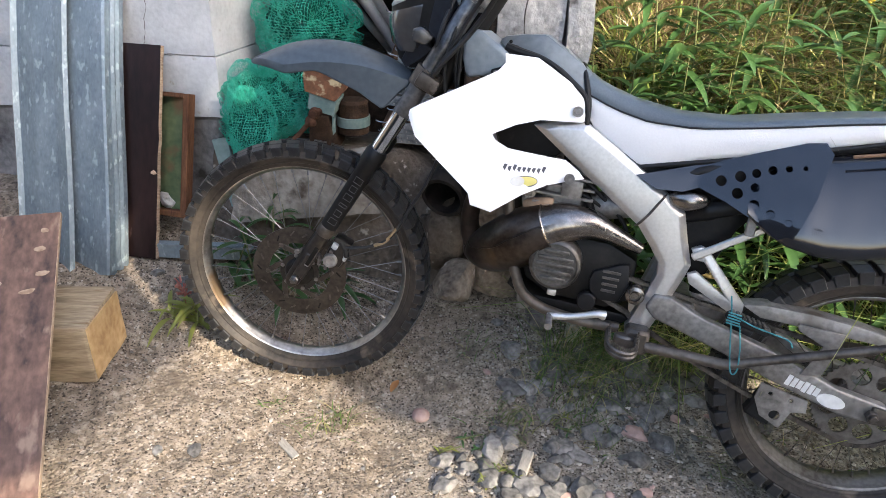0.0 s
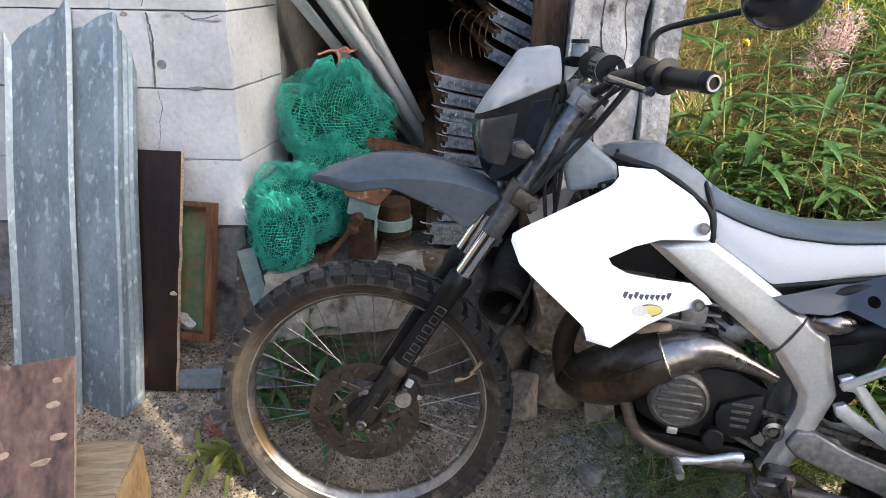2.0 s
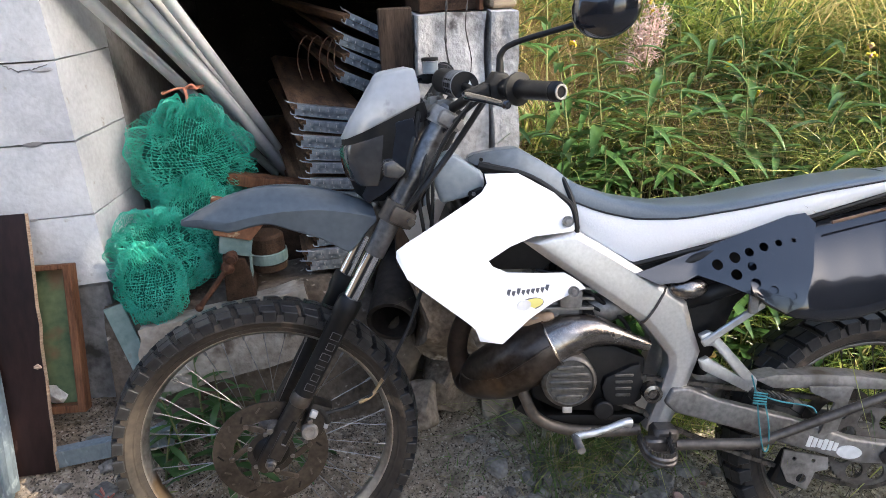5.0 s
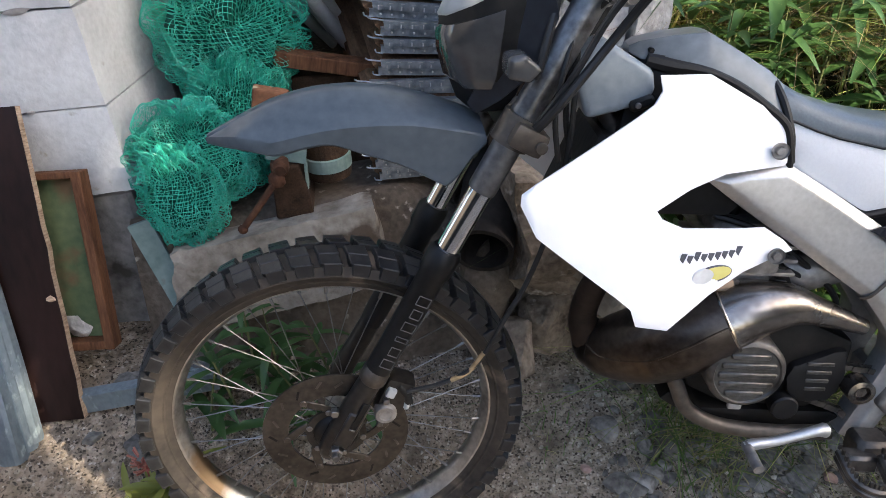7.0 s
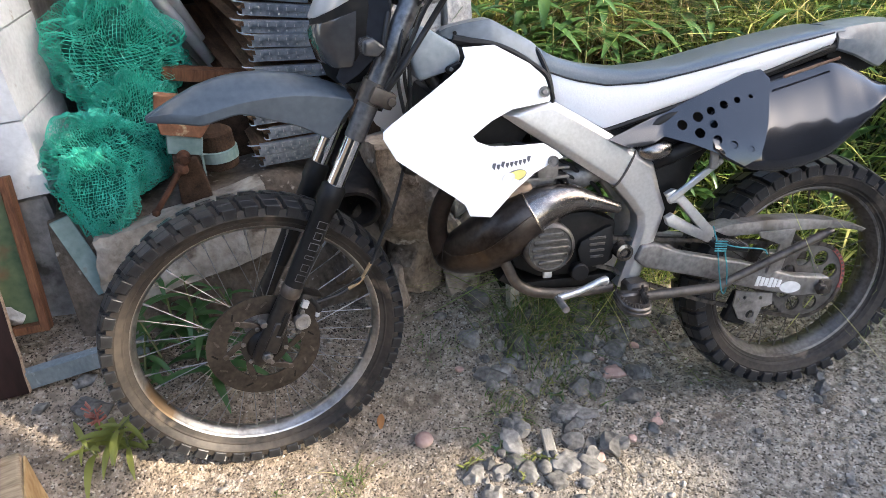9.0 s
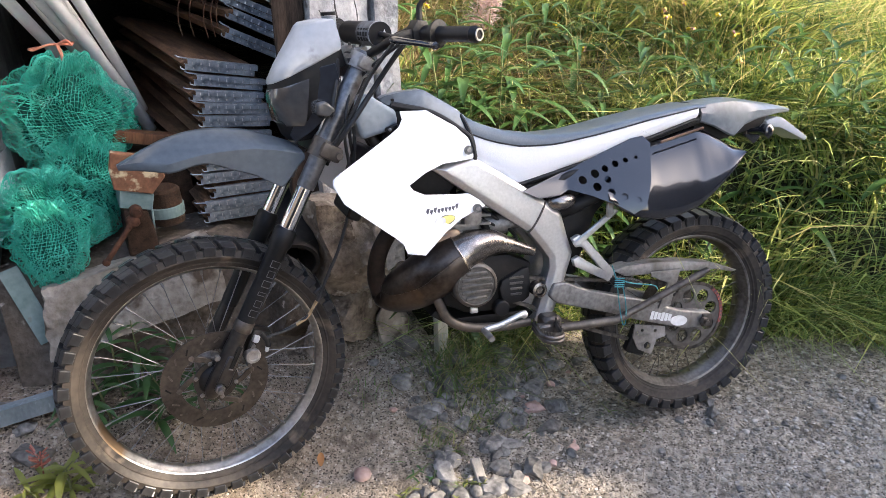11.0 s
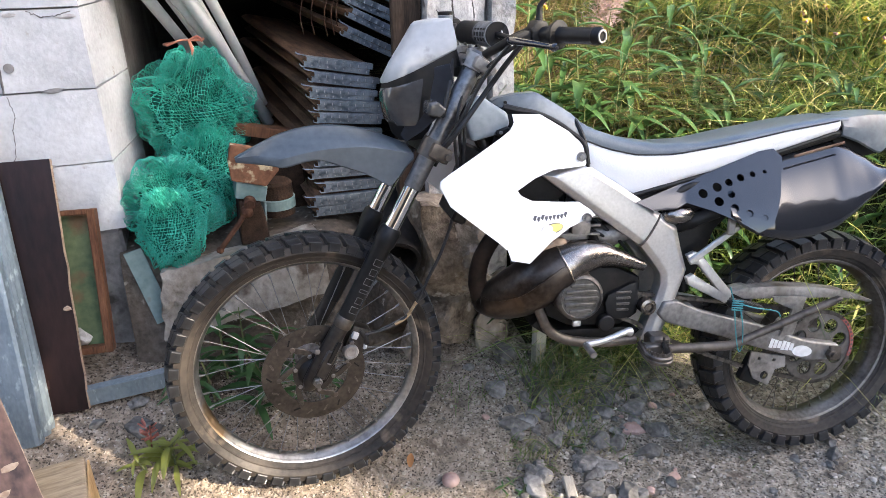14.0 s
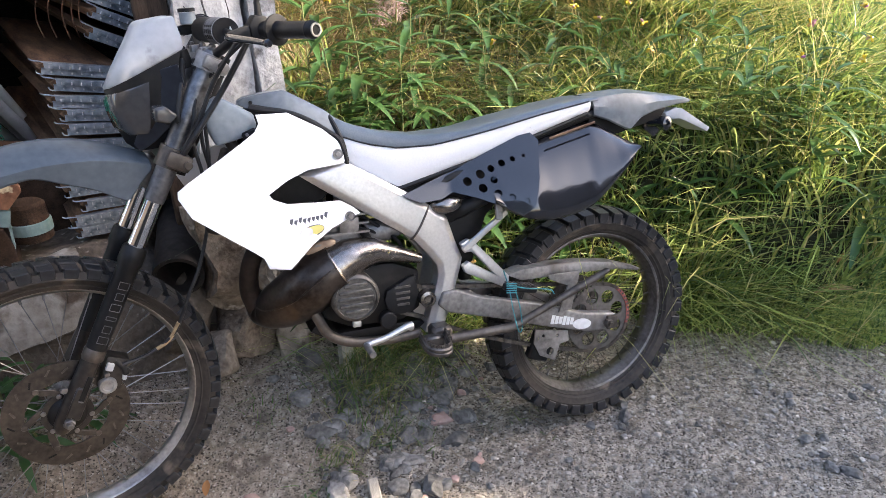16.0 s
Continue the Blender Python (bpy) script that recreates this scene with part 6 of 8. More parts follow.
# ---- galvanised sheets leaning on the wall ----
def folded_sheet(width, height, folds):
    """A long sheet with folded ribs; folds as (x, depth) across its width."""
    rows = []
    for k in range(13):
        z = height * k / 12
        wob = 0.004 * math.sin(k * 1.3)
        front = [(x, y + wob, z) for x, y in folds]
        back = [(x, y + wob + 0.0022, z) for x, y in folds[::-1]]
        rows.append(front + back)
    return loft(rows)


def lean(x, y, z, back, side=0.0, turn=0.0):
    return Matrix.Translation((x, y, z)) @ pose(0, 0, 0, -back, side, turn)


sheet = solo("metal_sheet", folded_sheet(0.2, 2.0, [(-0.150, 0.020), (-0.146, 0.0), (-0.012, 0.0), (-0.004, 0.004), (0.0, 0.030)]), GALV, "folded galvanised steel sheet leaning on the wall", "metal sheet", "galvanised sheets", m=lean(-1.040, 1.868, 0.215, 21, -4.0, -6))
solo("metal_sheet", folded_sheet(0.26, 2.0, [(-0.175, -0.004), (-0.165, 0.010), (-0.10, 0.0), (-0.03, 0.0), (0.012, -0.012), (0.020, -0.002)]), GALV, "wavy-edged galvanised steel sheet leaning on the wall", "metal sheet", "galvanised sheets", m=lean(-1.172, 1.868, 0.215, 21, -4.4, -6))
for i, (dx, dy) in enumerate(((0.014, 0.012), (0.022, 0.028))):
    solo("metal_sheet", folded_sheet(0.2, 1.9, [(-0.13, 0.012), (-0.006, 0.010), (0.0, 0.020), (0.002, 0.034)]), GALV, "galvanised steel sheet stacked behind another", "metal sheet", "galvanised sheets", m=lean(-1.044 + dx, 1.874 + dy, 0.222 + 0.006 * i, 20.5, -4.0, -6))

# dark film-faced board and a shallow wooden tray, both leaning on the wall
def build_board():
    bm = bmesh.new()
    w, h = 0.205, 0.665
    n = 14
    right = [(w + 0.004 * noise.noise(Vector((k * 1.7, 3, 0))) * (3 if 6 < k < 11 else 1), h * k / n) for k in range(n + 1)]
    prism([(0, 0)] + right + [(0, h)], 0, 0.018, 0.0, bm)
    ob = solo("plywood_board", bm, PLYDARK, "narrow dark film-faced plywood board leaning on the wall", "board", m=lean(-1.140, 1.970, 0.235, 19.5, 0.5, -3))
    part("raw_edge", prism([(x - 0.002, z) for x, z in right] + [(x + 0.0012, z) for x, z in right[::-1]], 0.001, 0.017), PLYEDGE, ob)
    part("splinters", rock((0.014, 0.004, 0.008), 7, 0.8, 1), PLYEDGE, ob).location = (w - 0.012, -0.001, 0.275)


build_board()


def build_tray():
    tray = thing("wooden_tray", "shallow wooden tray with faded green bottom leaning on the wall", "tray", lean(-1.017, 2.068, 0.342, 17, 1.5, -4))
    w, h = 0.158, 0.395
    part("bottom", box((w - 0.01, 0.008, h - 0.01), (w / 2, 0.034, h / 2), 0.001), GREENOLD, tray, "faded green painted bottom")
    for name, size, at in (("side_rail", (0.020, 0.042, h), (w - 0.010, 0.012, h / 2)), ("side_rail", (0.018, 0.042, h), (0.009, 0.012, h / 2)),
                           ("end_rail", (w - 0.04, 0.036, 0.014), (w / 2, 0.012, h - 0.007)), ("end_rail", (w - 0.04, 0.036, 0.020), (w / 2, 0.012, 0.010))):
        part(name, box(size, at, 0.002), BROWNWOOD, tray)
    bm = rock((0.036, 0.012, 0.026), 12, 0.8, 2)
    bm.transform(Matrix.Translation((0.072, 0.022, 0.045)))
    part("plaster_lump", bm, CONCRETE, tray, "lump of white plaster stuck in the tray")


build_tray()

# steel channel lying along the wall's foot
ch = bmesh.new()
prism([(0, 0), (0.09, 0), (0.09, 0.003), (0.003, 0.003), (0.003, 0.045), (0.028, 0.045), (0.028, 0.048), (0, 0.048)], 0, 0.75, 0.0, ch)
ch.transform(Matrix(((0, 1, 0, 0), (1, 0, 0, 0), (0, 0, 1, 0), (0, 0, 0, 1))))
solo("steel_channel", ch, GALV, "galvanised steel channel lying at the foot of the wall", "channel", m=pose(-1.40, 1.965, 0.215, 0, -1.5, 2))

# brown plywood on a beam in front
ply = thing("plywood_sheet", "scratched brown film-faced plywood sheet resting on a timber", "board", Matrix.Translation((-1.041, 1.722, 0.500)) @ pose(0, 0, 0, 26.3, 0, 22.5))
part("sheet", box((0.75, 0.80, 0.016), (-0.375, -0.40, -0.008), 0.001), PLYBROWN, ply)
part("raw_edge", box((0.0015, 0.80, 0.013), (0.0008, -0.40, -0.008)), PLYEDGE, ply)
for i, (x, y) in enumerate(((-0.035, -0.06), (-0.04, -0.12), (-0.06, -0.25), (-0.13, -0.22), (-0.2, -0.09), (-0.03, -0.20))):
    bm = rock((0.012 + 0.006 * (i % 3), 0.009, 0.0015), 30 + i, 0.8, 1)
    bm.transform(Matrix.Translation((x, y, 0.0005)))
    part("chip", bm, PLYEDGE, ply)

beam = bmesh.new()
box((0.62, 0.205, 0.172), (-0.31, 0, 0.086), 0.008, bm=beam, seg=2)
for v in beam.verts:
    v.co += Vector((noise.noise(v.co * 9), noise.noise(v.co * 9 + Vector((3, 0, 0))), noise.noise(v.co * 9 + Vector((0, 3, 0))))) * 0.006
tb = solo("timber_beam", beam, BEAMWOOD, "short sawn pine beam lying on sand", "timber", m=pose(-0.886, 1.573, 0.130, 0, 0, 7))
endf = bmesh.new()
box((0.004, 0.190, 0.156), (0.0015, 0, 0.087), 0.001, bm=endf)
bmesh.ops.subdivide_edges(endf, edges=endf.edges[:], cuts=5, use_grid_fill=True)
for v in endf.verts:
    if v.co.x > 0.001:
        v.co.x += 0.003 * noise.noise(v.co * 40)
part("sawn_end", endf, ENDWOOD, tb, "sawn end with the sun's orange put into its colour")

# ---- shed opening: slab, rubble, net, vise, steel profiles, pipes ----
slab = box((0.50, 0.085, 0.200), (0, 0, 0))
bmesh.ops.subdivide_edges(slab, edges=slab.edges[:], cuts=21, use_grid_fill=True)
for v in slab.verts:
    q = v.co * 1.0
    end = smoothstep(0.16, 0.25, abs(q.x))
    for k, amp in ((9, 0.003 + 0.007 * end), (23, 0.003 + 0.006 * end), (60, 0.0035)):
        v.co += Vector((noise.noise(q * k), noise.noise(q * k + Vector((3, 0, 0))), noise.noise(q * k + Vector((0, 3, 0))))) * amp
    if q.x < -0.17:
        v.co.x += 0.35 * (-0.17 - q.x) * (q.z + 0.1) / 0.1
solo("concrete_slab", slab, SLAB, "dirty concrete kerb slab with a broken end at the shed floor", "slab", m=pose(-0.50, 2.17, 0.432, -8, -7, 2), smooth=25)

solo("teal_board", box((0.050, 0.010, 0.23), (0, 0, 0), 0.001), PALEBLUE, "chipped pale green board under the net", "board", m=pose(-0.752, 2.185, 0.455, -9, -12, 8))


def chunk(name, size, at, seed, material, label, category="rock", sub=4, rough=0.3, cut=9, turn=0, group=""):
    bm = rock(size, seed, rough, sub, cut)
    for v in bm.verts:
        v.co *= 1 + 0.05 * noise.noise(v.co * 24 + Vector((seed, 0, 0)))
    return solo(name, bm, material, label, category, group, m=pose(*at, 0, 0, turn), smooth=35)


# the broken block that the motorcycle leans on: brown stained cleft side, crumbled grey side
blk = bmesh.new()
bmesh.ops.create_cube(blk, size=1)
bmesh.ops.subdivide_edges(blk, edges=blk.edges[:], cuts=31, use_grid_fill=True)
for v in blk.verts:
    t, u = v.co.z + 0.5, v.co.x + 0.5
    right = 0.245 + 0.05 * (1 - t) - 0.03 * math.sin(t * 5)
    left = 0.045 + 0.02 * math.sin(t * 4)
    front = -0.03 * smoothstep(0.55, 0.95, u) + 0.07 * smoothstep(0.30, 0.0, t)
    q = Vector((left + u * (right - left), 2.045 + (v.co.y + 0.5) * 0.26 + front, 0.275 + 0.36 * t + 0.05 * smoothstep(0.3, 0, u) * (1 - t)))
    crumble = smoothstep(0.135, 0.19, q.x + 0.30 * (0.42 - q.z) * 0.4)
    for k, amp in ((6, 0.022), (13, 0.010 + 0.016 * crumble), (31, 0.004 + 0.014 * crumble), (66, 0.002 + 0.006 * crumble)):
        q = q + Vector((noise.noise(q * k), noise.noise(q * k + Vector((3, 0, 0))), noise.noise(q * k + Vector((0, 3, 0))))) * amp
    v.co = q
bk = solo("broken_block", blk, [BROWNROCK, SLAB], "large cracked concrete block, stained brown, with crumbled edge", "rubble", smooth=22)
for pl in bk.data.polygons:
    if pl.center.x + 0.12 * (pl.center.z - 0.45) + 0.035 * noise.noise(pl.center * 14) > 0.170:
        pl.material_index = 1
chunk("rubble_stone", (0.16, 0.13, 0.13), (0.17, 2.20, 0.18), 15, BROWNROCK, "brown-stained lump of broken concrete", turn=70)
chunk("rubble_stone", (0.075, 0.07, 0.10), (0.305, 2.075, 0.285), 25, SLAB, "lump of broken concrete", turn=10)
chunk("rubble_stone", (0.08, 0.07, 0.13), (0.30, 2.12, 0.12), 27, SLAB, "dirty lump of broken concrete", turn=35)
chunk("rubble_stone", (0.045, 0.04, 0.04), (0.295, 1.99, 0.105), 5, STONE, "lump of broken concrete", turn=20)
chunk("rubble_stone", (0.10, 0.08, 0.06), (0.03, 2.03, 0.20), 9, BROWNROCK, "brown-stained lump of broken concrete", turn=50)
stake = prism([(-0.022, -0.05), (0.024, -0.05), (0.022, 0.215), (-0.020, 0.222)], -0.012, 0.014, 0.003)
solo("wooden_stake", stake, mat("pale_grey_wood", (0.30, 0.29, 0.24), (0.48, 0.46, 0.38), 8, 0.85, bump=0.5, stretch=(5, 5, 1)), "pale weathered stake in the ground", "stake", m=pose(0.408, 1.955, 0.05, -4, 2, 12))
dp = lathe([(0.072, 0), (0.072, 0.30), (0.062, 0.30), (0.060, 0.0)], 32, closed=True)
solo("drain_pipe", dp, DARKPIPE, "short tarred pipe lying behind the wheel", "pipe", m=pose(-0.030, 2.085, 0.455, 16, 0, -18), smooth=True)
solo("pipe_support", rock((0.11, 0.10, 0.16), 41, 0.5, 3), SOIL, "heap of dark soil under the pipe", "soil heap", m=pose(-0.03, 2.17, 0.27), smooth=50)


# green netting: thin crossing threads over a crumpled surface
NET = mat("green_plastic_netting", (0.012, 0.23, 0.155), (0.060, 0.52, 0.37), 9, 0.30, bump=0)
# Near-black green: bunched inner net together with the shade inside the heap.
NETCORE = mat("bunched_net_shade", (0.002, 0.030, 0.021), (0.008, 0.10, 0.07), 30, 0.7, bump=1.0, fine=150, spec=0.2)


def net_point(d, off, fold):
    """How far out the crumpled net lies in the direction d: soft swells cut by sharp creases."""
    crease = noise.noise(d * 2.1 + off * 1.3)
    fine = noise.noise(d * 4.6 - off)
    return 1 + fold * noise.noise(d * 1.5 + off) + fold * 0.5 * noise.noise(d * 3.4 + off) - fold * 0.85 * math.exp(-(crease / 0.09) ** 2) - fold * 0.30 * math.exp(-(fine / 0.10) ** 2)


def net_layer(radii, nu, nv, seed, fold, name, scale=1.0, material=None):
    vs, fs = [], []
    off = Vector((seed * 3.1, seed * 1.7, 0))
    for j in range(nv + 1):
        th = math.pi * (0.04 + 0.92 * j / nv)
        for i in range(nu):
            ph = 2 * math.pi * i / nu + 0.25 * math.sin(3 * th + seed)
            d = Vector((math.sin(th) * math.cos(ph), math.sin(th) * math.sin(ph), math.cos(th)))
            q = Vector((d.x * radii[0], d.y * radii[1], d.z * radii[2])) * net_point(d, off, fold) * scale
            q.z = max(q.z, -radii[2] * 0.92)
            vs.append(q)
    for j in range(nv):
        for i in range(nu):
            fs.append((j * nu + i, j * nu + (i + 1) % nu, (j + 1) * nu + (i + 1) % nu, (j + 1) * nu + i))
    me = bpy.data.meshes.new(name)
    me.from_pydata(vs, [], fs)
    me.materials.append(material or NET)
    return me


def build_net():
    net = thing("garden_net", "crumpled heap of green plastic garden netting", "net", pose(-0.60, 2.35, 0.58))
    for name, at, radii, nu, nv, seed, fold in (("upper_layer", (0.055, 0.15, 0.285), (0.172, 0.15, 0.198), 98, 56, 1, 0.30), ("lower_layer", (-0.045, -0.060, 0.085), (0.138, 0.112, 0.135), 80, 44, 3, 0.30),
                                                ("hanging_part", (0.050, 0.03, 0.13), (0.115, 0.09, 0.165), 72, 50, 13, 0.34), ("hanging_end", (-0.065, -0.165, 0.040), (0.090, 0.052, 0.130), 60, 42, 17, 0.30)):
        for nm, scale, thick in ((name, 1.0, 0.0020), (name.replace("layer", "fold").replace("part", "fold").replace("end", "hem"), 0.86, 0.0019)):
            ob = new(nm, net_layer(radii, nu, nv, seed + (0 if scale == 1 else 20), fold, nm, scale))
            ob.parent = net
            ob.location = at
            w = ob.modifiers.new("threads", "WIREFRAME")
            w.thickness, w.use_even_offset, w.use_replace = thick, False, True
        # Solid core added behind the threads; the heap's inner shade is its colour.
        core = new("bunched_shade_core", net_layer(radii, 48, 30, seed, fold, "bunched_shade_core", 0.74, NETCORE))
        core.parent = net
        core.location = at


build_net()


# bench vise, rusty and pale green
def build_vise():
    v = thing("bench_vise", "rusty bench vise with chipped pale green paint", "vise", pose(-0.425, 2.215, 0.535))
    x0, z0 = -0.43, 0.575

    def o(pts):
        return [(x - x0, z - z0) for x, z in pts]

    part("base", prism(o([(-0.485, 0.575), (-0.40, 0.575), (-0.405, 0.655), (-0.415, 0.700), (-0.475, 0.715), (-0.480, 0.650)]), -0.02, 0.14, 0.006), RUSTWOOD, v, "dark rusty cast base")
    part("jaw_plate", prism(o([(-0.487, 0.778), (-0.392, 0.750), (-0.352, 0.793), (-0.352, 0.806), (-0.412, 0.866), (-0.477, 0.884), (-0.490, 0.830)]), -0.020, 0.012, 0.004), RUSTPLATE, v, "mottled rusty jaw plate")
    part("jaw_body", prism(o([(-0.484, 0.722), (-0.400, 0.700), (-0.388, 0.746), (-0.474, 0.774)]), -0.012, 0.10, 0.004), PALEBLUE, v, "pale green jaw body")
    part("jaw_edge", prism(o([(-0.404, 0.70), (-0.398, 0.70), (-0.402, 0.64), (-0.408, 0.64)]), -0.012, 0.02, 0.001), PALEBLUE, v)
    sw = Matrix.Translation((-0.358 - x0, 0.085, 0)) @ pose(0, 0, 0, 90, 0, 0)
    part("swivel", lathe([(0.0001, 0.050), (0.052, 0.050), (0.053, 0.068), (0.048, 0.072), (0.0001, 0.072)], 28, m=sw), RUSTWOOD, v, "dark swivel foot")
    part("swivel_band", lathe([(0.050, 0.072), (0.056, 0.074), (0.056, 0.104), (0.051, 0.107)], 28, m=sw), PALEBLUE, v)
    part("swivel_top", lathe([(0.0001, 0.104), (0.052, 0.104), (0.050, 0.150), (0.040, 0.158), (0.0001, 0.160)], 28, m=sw), RUSTWOOD, v)
    part("screw", tube([(-0.446 - x0, 0.02, 0.712 - z0), (-0.447 - x0, -0.055, 0.718 - z0)], 0.012, 12), RUST, v)
    part("screw_head", lathe([(0.0001, -0.078), (0.011, -0.077), (0.013, -0.072), (0.017, -0.070), (0.018, -0.050), (0.015, -0.046), (0.0001, -0.045)], 18, m=Matrix.Translation((-0.447 - x0, 0, 0.722 - z0))), RUST, v)
    part("handle_boss", rock((0.020, 0.018, 0.020), 3, 0.15, 2, 2), RUST, v).location = (-0.459 - x0, -0.062, 0.697 - z0)
    part("handle", tube([(-0.452 - x0, -0.064, 0.708 - z0), (-0.490 - x0, -0.078, 0.664 - z0), (-0.545 - x0, -0.092, 0.605 - z0)], 0.0075, 10), RUST, v, "rusty steel handle")
    part("handle_knob", rock((0.011, 0.011, 0.011), 4, 0.1, 2, 0), RUST, v).location = (-0.547 - x0, -0.0925, 0.603 - z0)
    return v


build_vise()
solo("wood_offcut", box((0.30, 0.05, 0.034), (0, 0, 0), 0.002), BROWNWOOD, "reddish-brown wooden plank lying behind the vise", "offcut", m=pose(-0.300, 2.430, 0.800, 0, 12, -4))
solo("wood_offcut", box((0.18, 0.06, 0.24), (0, 0, 0), 0.004), RUSTWOOD, "dark wooden block standing under a plank", "offcut", m=pose(-0.33, 2.480, 0.65, 0, 0, -4))


# stacked steel profiles, their bright front edges towards the yard
def profile_mesh():
    """A folded steel section seen end-on: two bright strips, a hooked lip, pressed ticks and studs."""
    w = 0.205
    body = prism([(-w / 2 + 0.006, 0.004), (w / 2, 0.004), (w / 2, 0.032), (-w / 2 + 0.010, 0.034), (-w / 2 - 0.012, 0.020)], 0.012, 1.25, 0.002)
    edge = prism([(-w / 2, 0.0015), (w / 2, 0.0), (w / 2, 0.0155), (-w / 2, 0.0170)], 0, 0.0018)
    prism([(-w / 2 + 0.006, 0.0190), (w / 2 + 0.006, 0.0185), (w / 2 + 0.006, 0.0345), (-w / 2 + 0.004, 0.0355)], -0.008, -0.0062, 0.0, edge)
    box((w, 0.016, 0.0016), (0.004, 0.000, 0.0352), bm=edge)
    box((w, 0.012, 0.0014), (0, 0.005, 0.0172), bm=edge)
    tube([(-w / 2 + 0.006, -0.005, 0.034), (-w / 2 - 0.006, -0.005, 0.036), (-w / 2 - 0.022, -0.004, 0.037), (-w / 2 - 0.030, -0.004, 0.041)], 0.0020, 6, 3, bm=edge)
    tube([(-w / 2 + 0.004, -0.002, 0.002), (-w / 2 - 0.010, -0.002, 0.004), (-w / 2 - 0.013, -0.002, 0.011)], 0.0018, 6, 2, bm=edge)
    plain = len(edge.faces)
    for i in range(8):
        x = -w / 2 + 0.018 + i * 0.0245
        box((0.0030, 0.0030, 0.0085), (x, -0.0085, 0.0240), 0.0008, bm=edge)
        box((0.0052, 0.0034, 0.0052), (x + 0.006, -0.0010, 0.0085), 0.0014, bm=edge)
        box((0.0090, 0.0012, 0.0012), (x + 0.002, -0.0085, 0.0330), bm=edge)
    front = finish(edge, "front_edge", [BRIGHTZINC, STUDZINC])
    for f in front.polygons[plain:]:
        f.material_index = 1
    return finish(body, "body", PROFILEBROWN), front


PROFILE = profile_mesh()
rnd = random.Random(3)


def steel_profile(m, label="galvanised steel profile in a rusty stack"):
    ob = thing("steel_profile", label, "steel profile", m, "stacked steel profiles")
    for me, nm in zip(PROFILE, ("body", "front_edge")):
        part(nm, me, None, ob)
    return ob


z = 0.553
for i in range(12):
    t = smoothstep(0.60, 1.02, z)
    x = -0.122 + 0.012 * t + rnd.uniform(-0.022, 0.016)
    steel_profile(pose(x, 2.290 + 0.045 * t + rnd.uniform(-0.012, 0.012), z, rnd.uniform(-0.6, 0.6), 2.5 + 8.0 * t + rnd.uniform(-0.8, 0.8), 3 + rnd.uniform(-2, 2)))
    z += 0.0385 + (0.007 if i % 4 == 2 else 0)
for i in range(4):
    steel_profile(pose(0.004 + 0.014 * (i % 2) + 0.006 * i, 2.42 + 0.012 * i, 1.045 + 0.052 * i, 2, 25 + rnd.uniform(-2, 2), 8 + rnd.uniform(-3, 3)), "tilted steel profile in a wired bundle")
wire = bmesh.new()
for k, dx in enumerate((-0.13, -0.105, -0.085, -0.16, -0.19)):
    tube([(dx, 2.43 + 0.02 * k, 1.09), (dx - 0.008, 2.42 + 0.02 * k, 1.14), (dx + 0.002, 2.42 + 0.02 * k, 1.19), (dx + 0.03, 2.45 + 0.02 * k, 1.215), (dx + 0.05, 2.50 + 0.02 * k, 1.18)], 0.0016, 6, 5, bm=wire)
solo("binding_wire", wire, RUST, "rusty wire round the bundle of profiles", "wire")

# plastic pipes leaning in the corner
for a, b, r, m_, lab in (((-0.245, 3.152, 0.61), (-0.552, 2.27, 1.442), 0.0165, TUBE, "long off-white plastic pipe leaning in the doorway"),
                         ((-0.245, 3.032, 0.61), (-0.652, 2.27, 1.478), 0.019, TUBE, "long off-white plastic pipe leaning in the doorway"),
                         ((-0.252, 3.216, 0.61), (-0.672, 2.27, 1.430), 0.0165, TUBE, "long off-white plastic pipe leaning in the doorway"),
                         ((-0.339, 3.262, 0.61), (-0.738, 2.28, 1.420), 0.0175, TUBE, "dusty off-white plastic pipe leaning in the doorway"),
                         ((-0.300, 3.230, 0.61), (-0.690, 2.34, 1.440), 0.012, TUBE, "thin off-white plastic pipe leaning in the doorway"),
                         ((-0.270, 3.200, 0.61), (-0.600, 2.34, 1.450), 0.0125, TUBE, "thin off-white plastic pipe leaning in the doorway")):
    mid = [(p + q) / 2 + d for p, q, d in zip(a, b, (0.015, -0.010, -0.01))]
    bm = tube([a, mid, b], r, 18, 6, caps=False)
    tube([tuple(q) for q in smooth_line([a, mid, b], 6)][::-1], r - 0.004, 18, caps=False, bm=bm)
    solo("plastic_pipe", bm, m_, lab, "pipe", "plastic pipes", smooth=True)
tape = tube([(-0.60, 2.545, 1.075), (-0.555, 2.530, 1.09), (-0.505, 2.545, 1.085), (-0.495, 2.63, 1.08), (-0.56, 2.67, 1.07), (-0.61, 2.62, 1.07), (-0.60, 2.545, 1.075)], 0.0034, 8, 4)
tube([(-0.535, 2.530, 1.088), (-0.530, 2.510, 1.05), (-0.545, 2.505, 1.015)], 0.005, 6, 4, bm=tape)
tube([(-0.535, 2.530, 1.088), (-0.510, 2.515, 1.100), (-0.498, 2.515, 1.085)], 0.004, 6, 4, bm=tape)
solo("tape_tie", tape, ORANGE, "faded orange tape tied round the pipes", "tape")

# on the concrete post
top = thing("rusty_plate", "rusty steel plate lying on the concrete post", "steel plate", pose(0.205, 2.28, 1.278))
part("plate", box((0.17, 0.20, 0.10), (0, 0.02, 0.05), 0.004), RUSTWOOD, top)
part("flange", box((0.012, 0.22, 0.12), (0.075, 0.0, 0.06), 0.002), RUST, top)
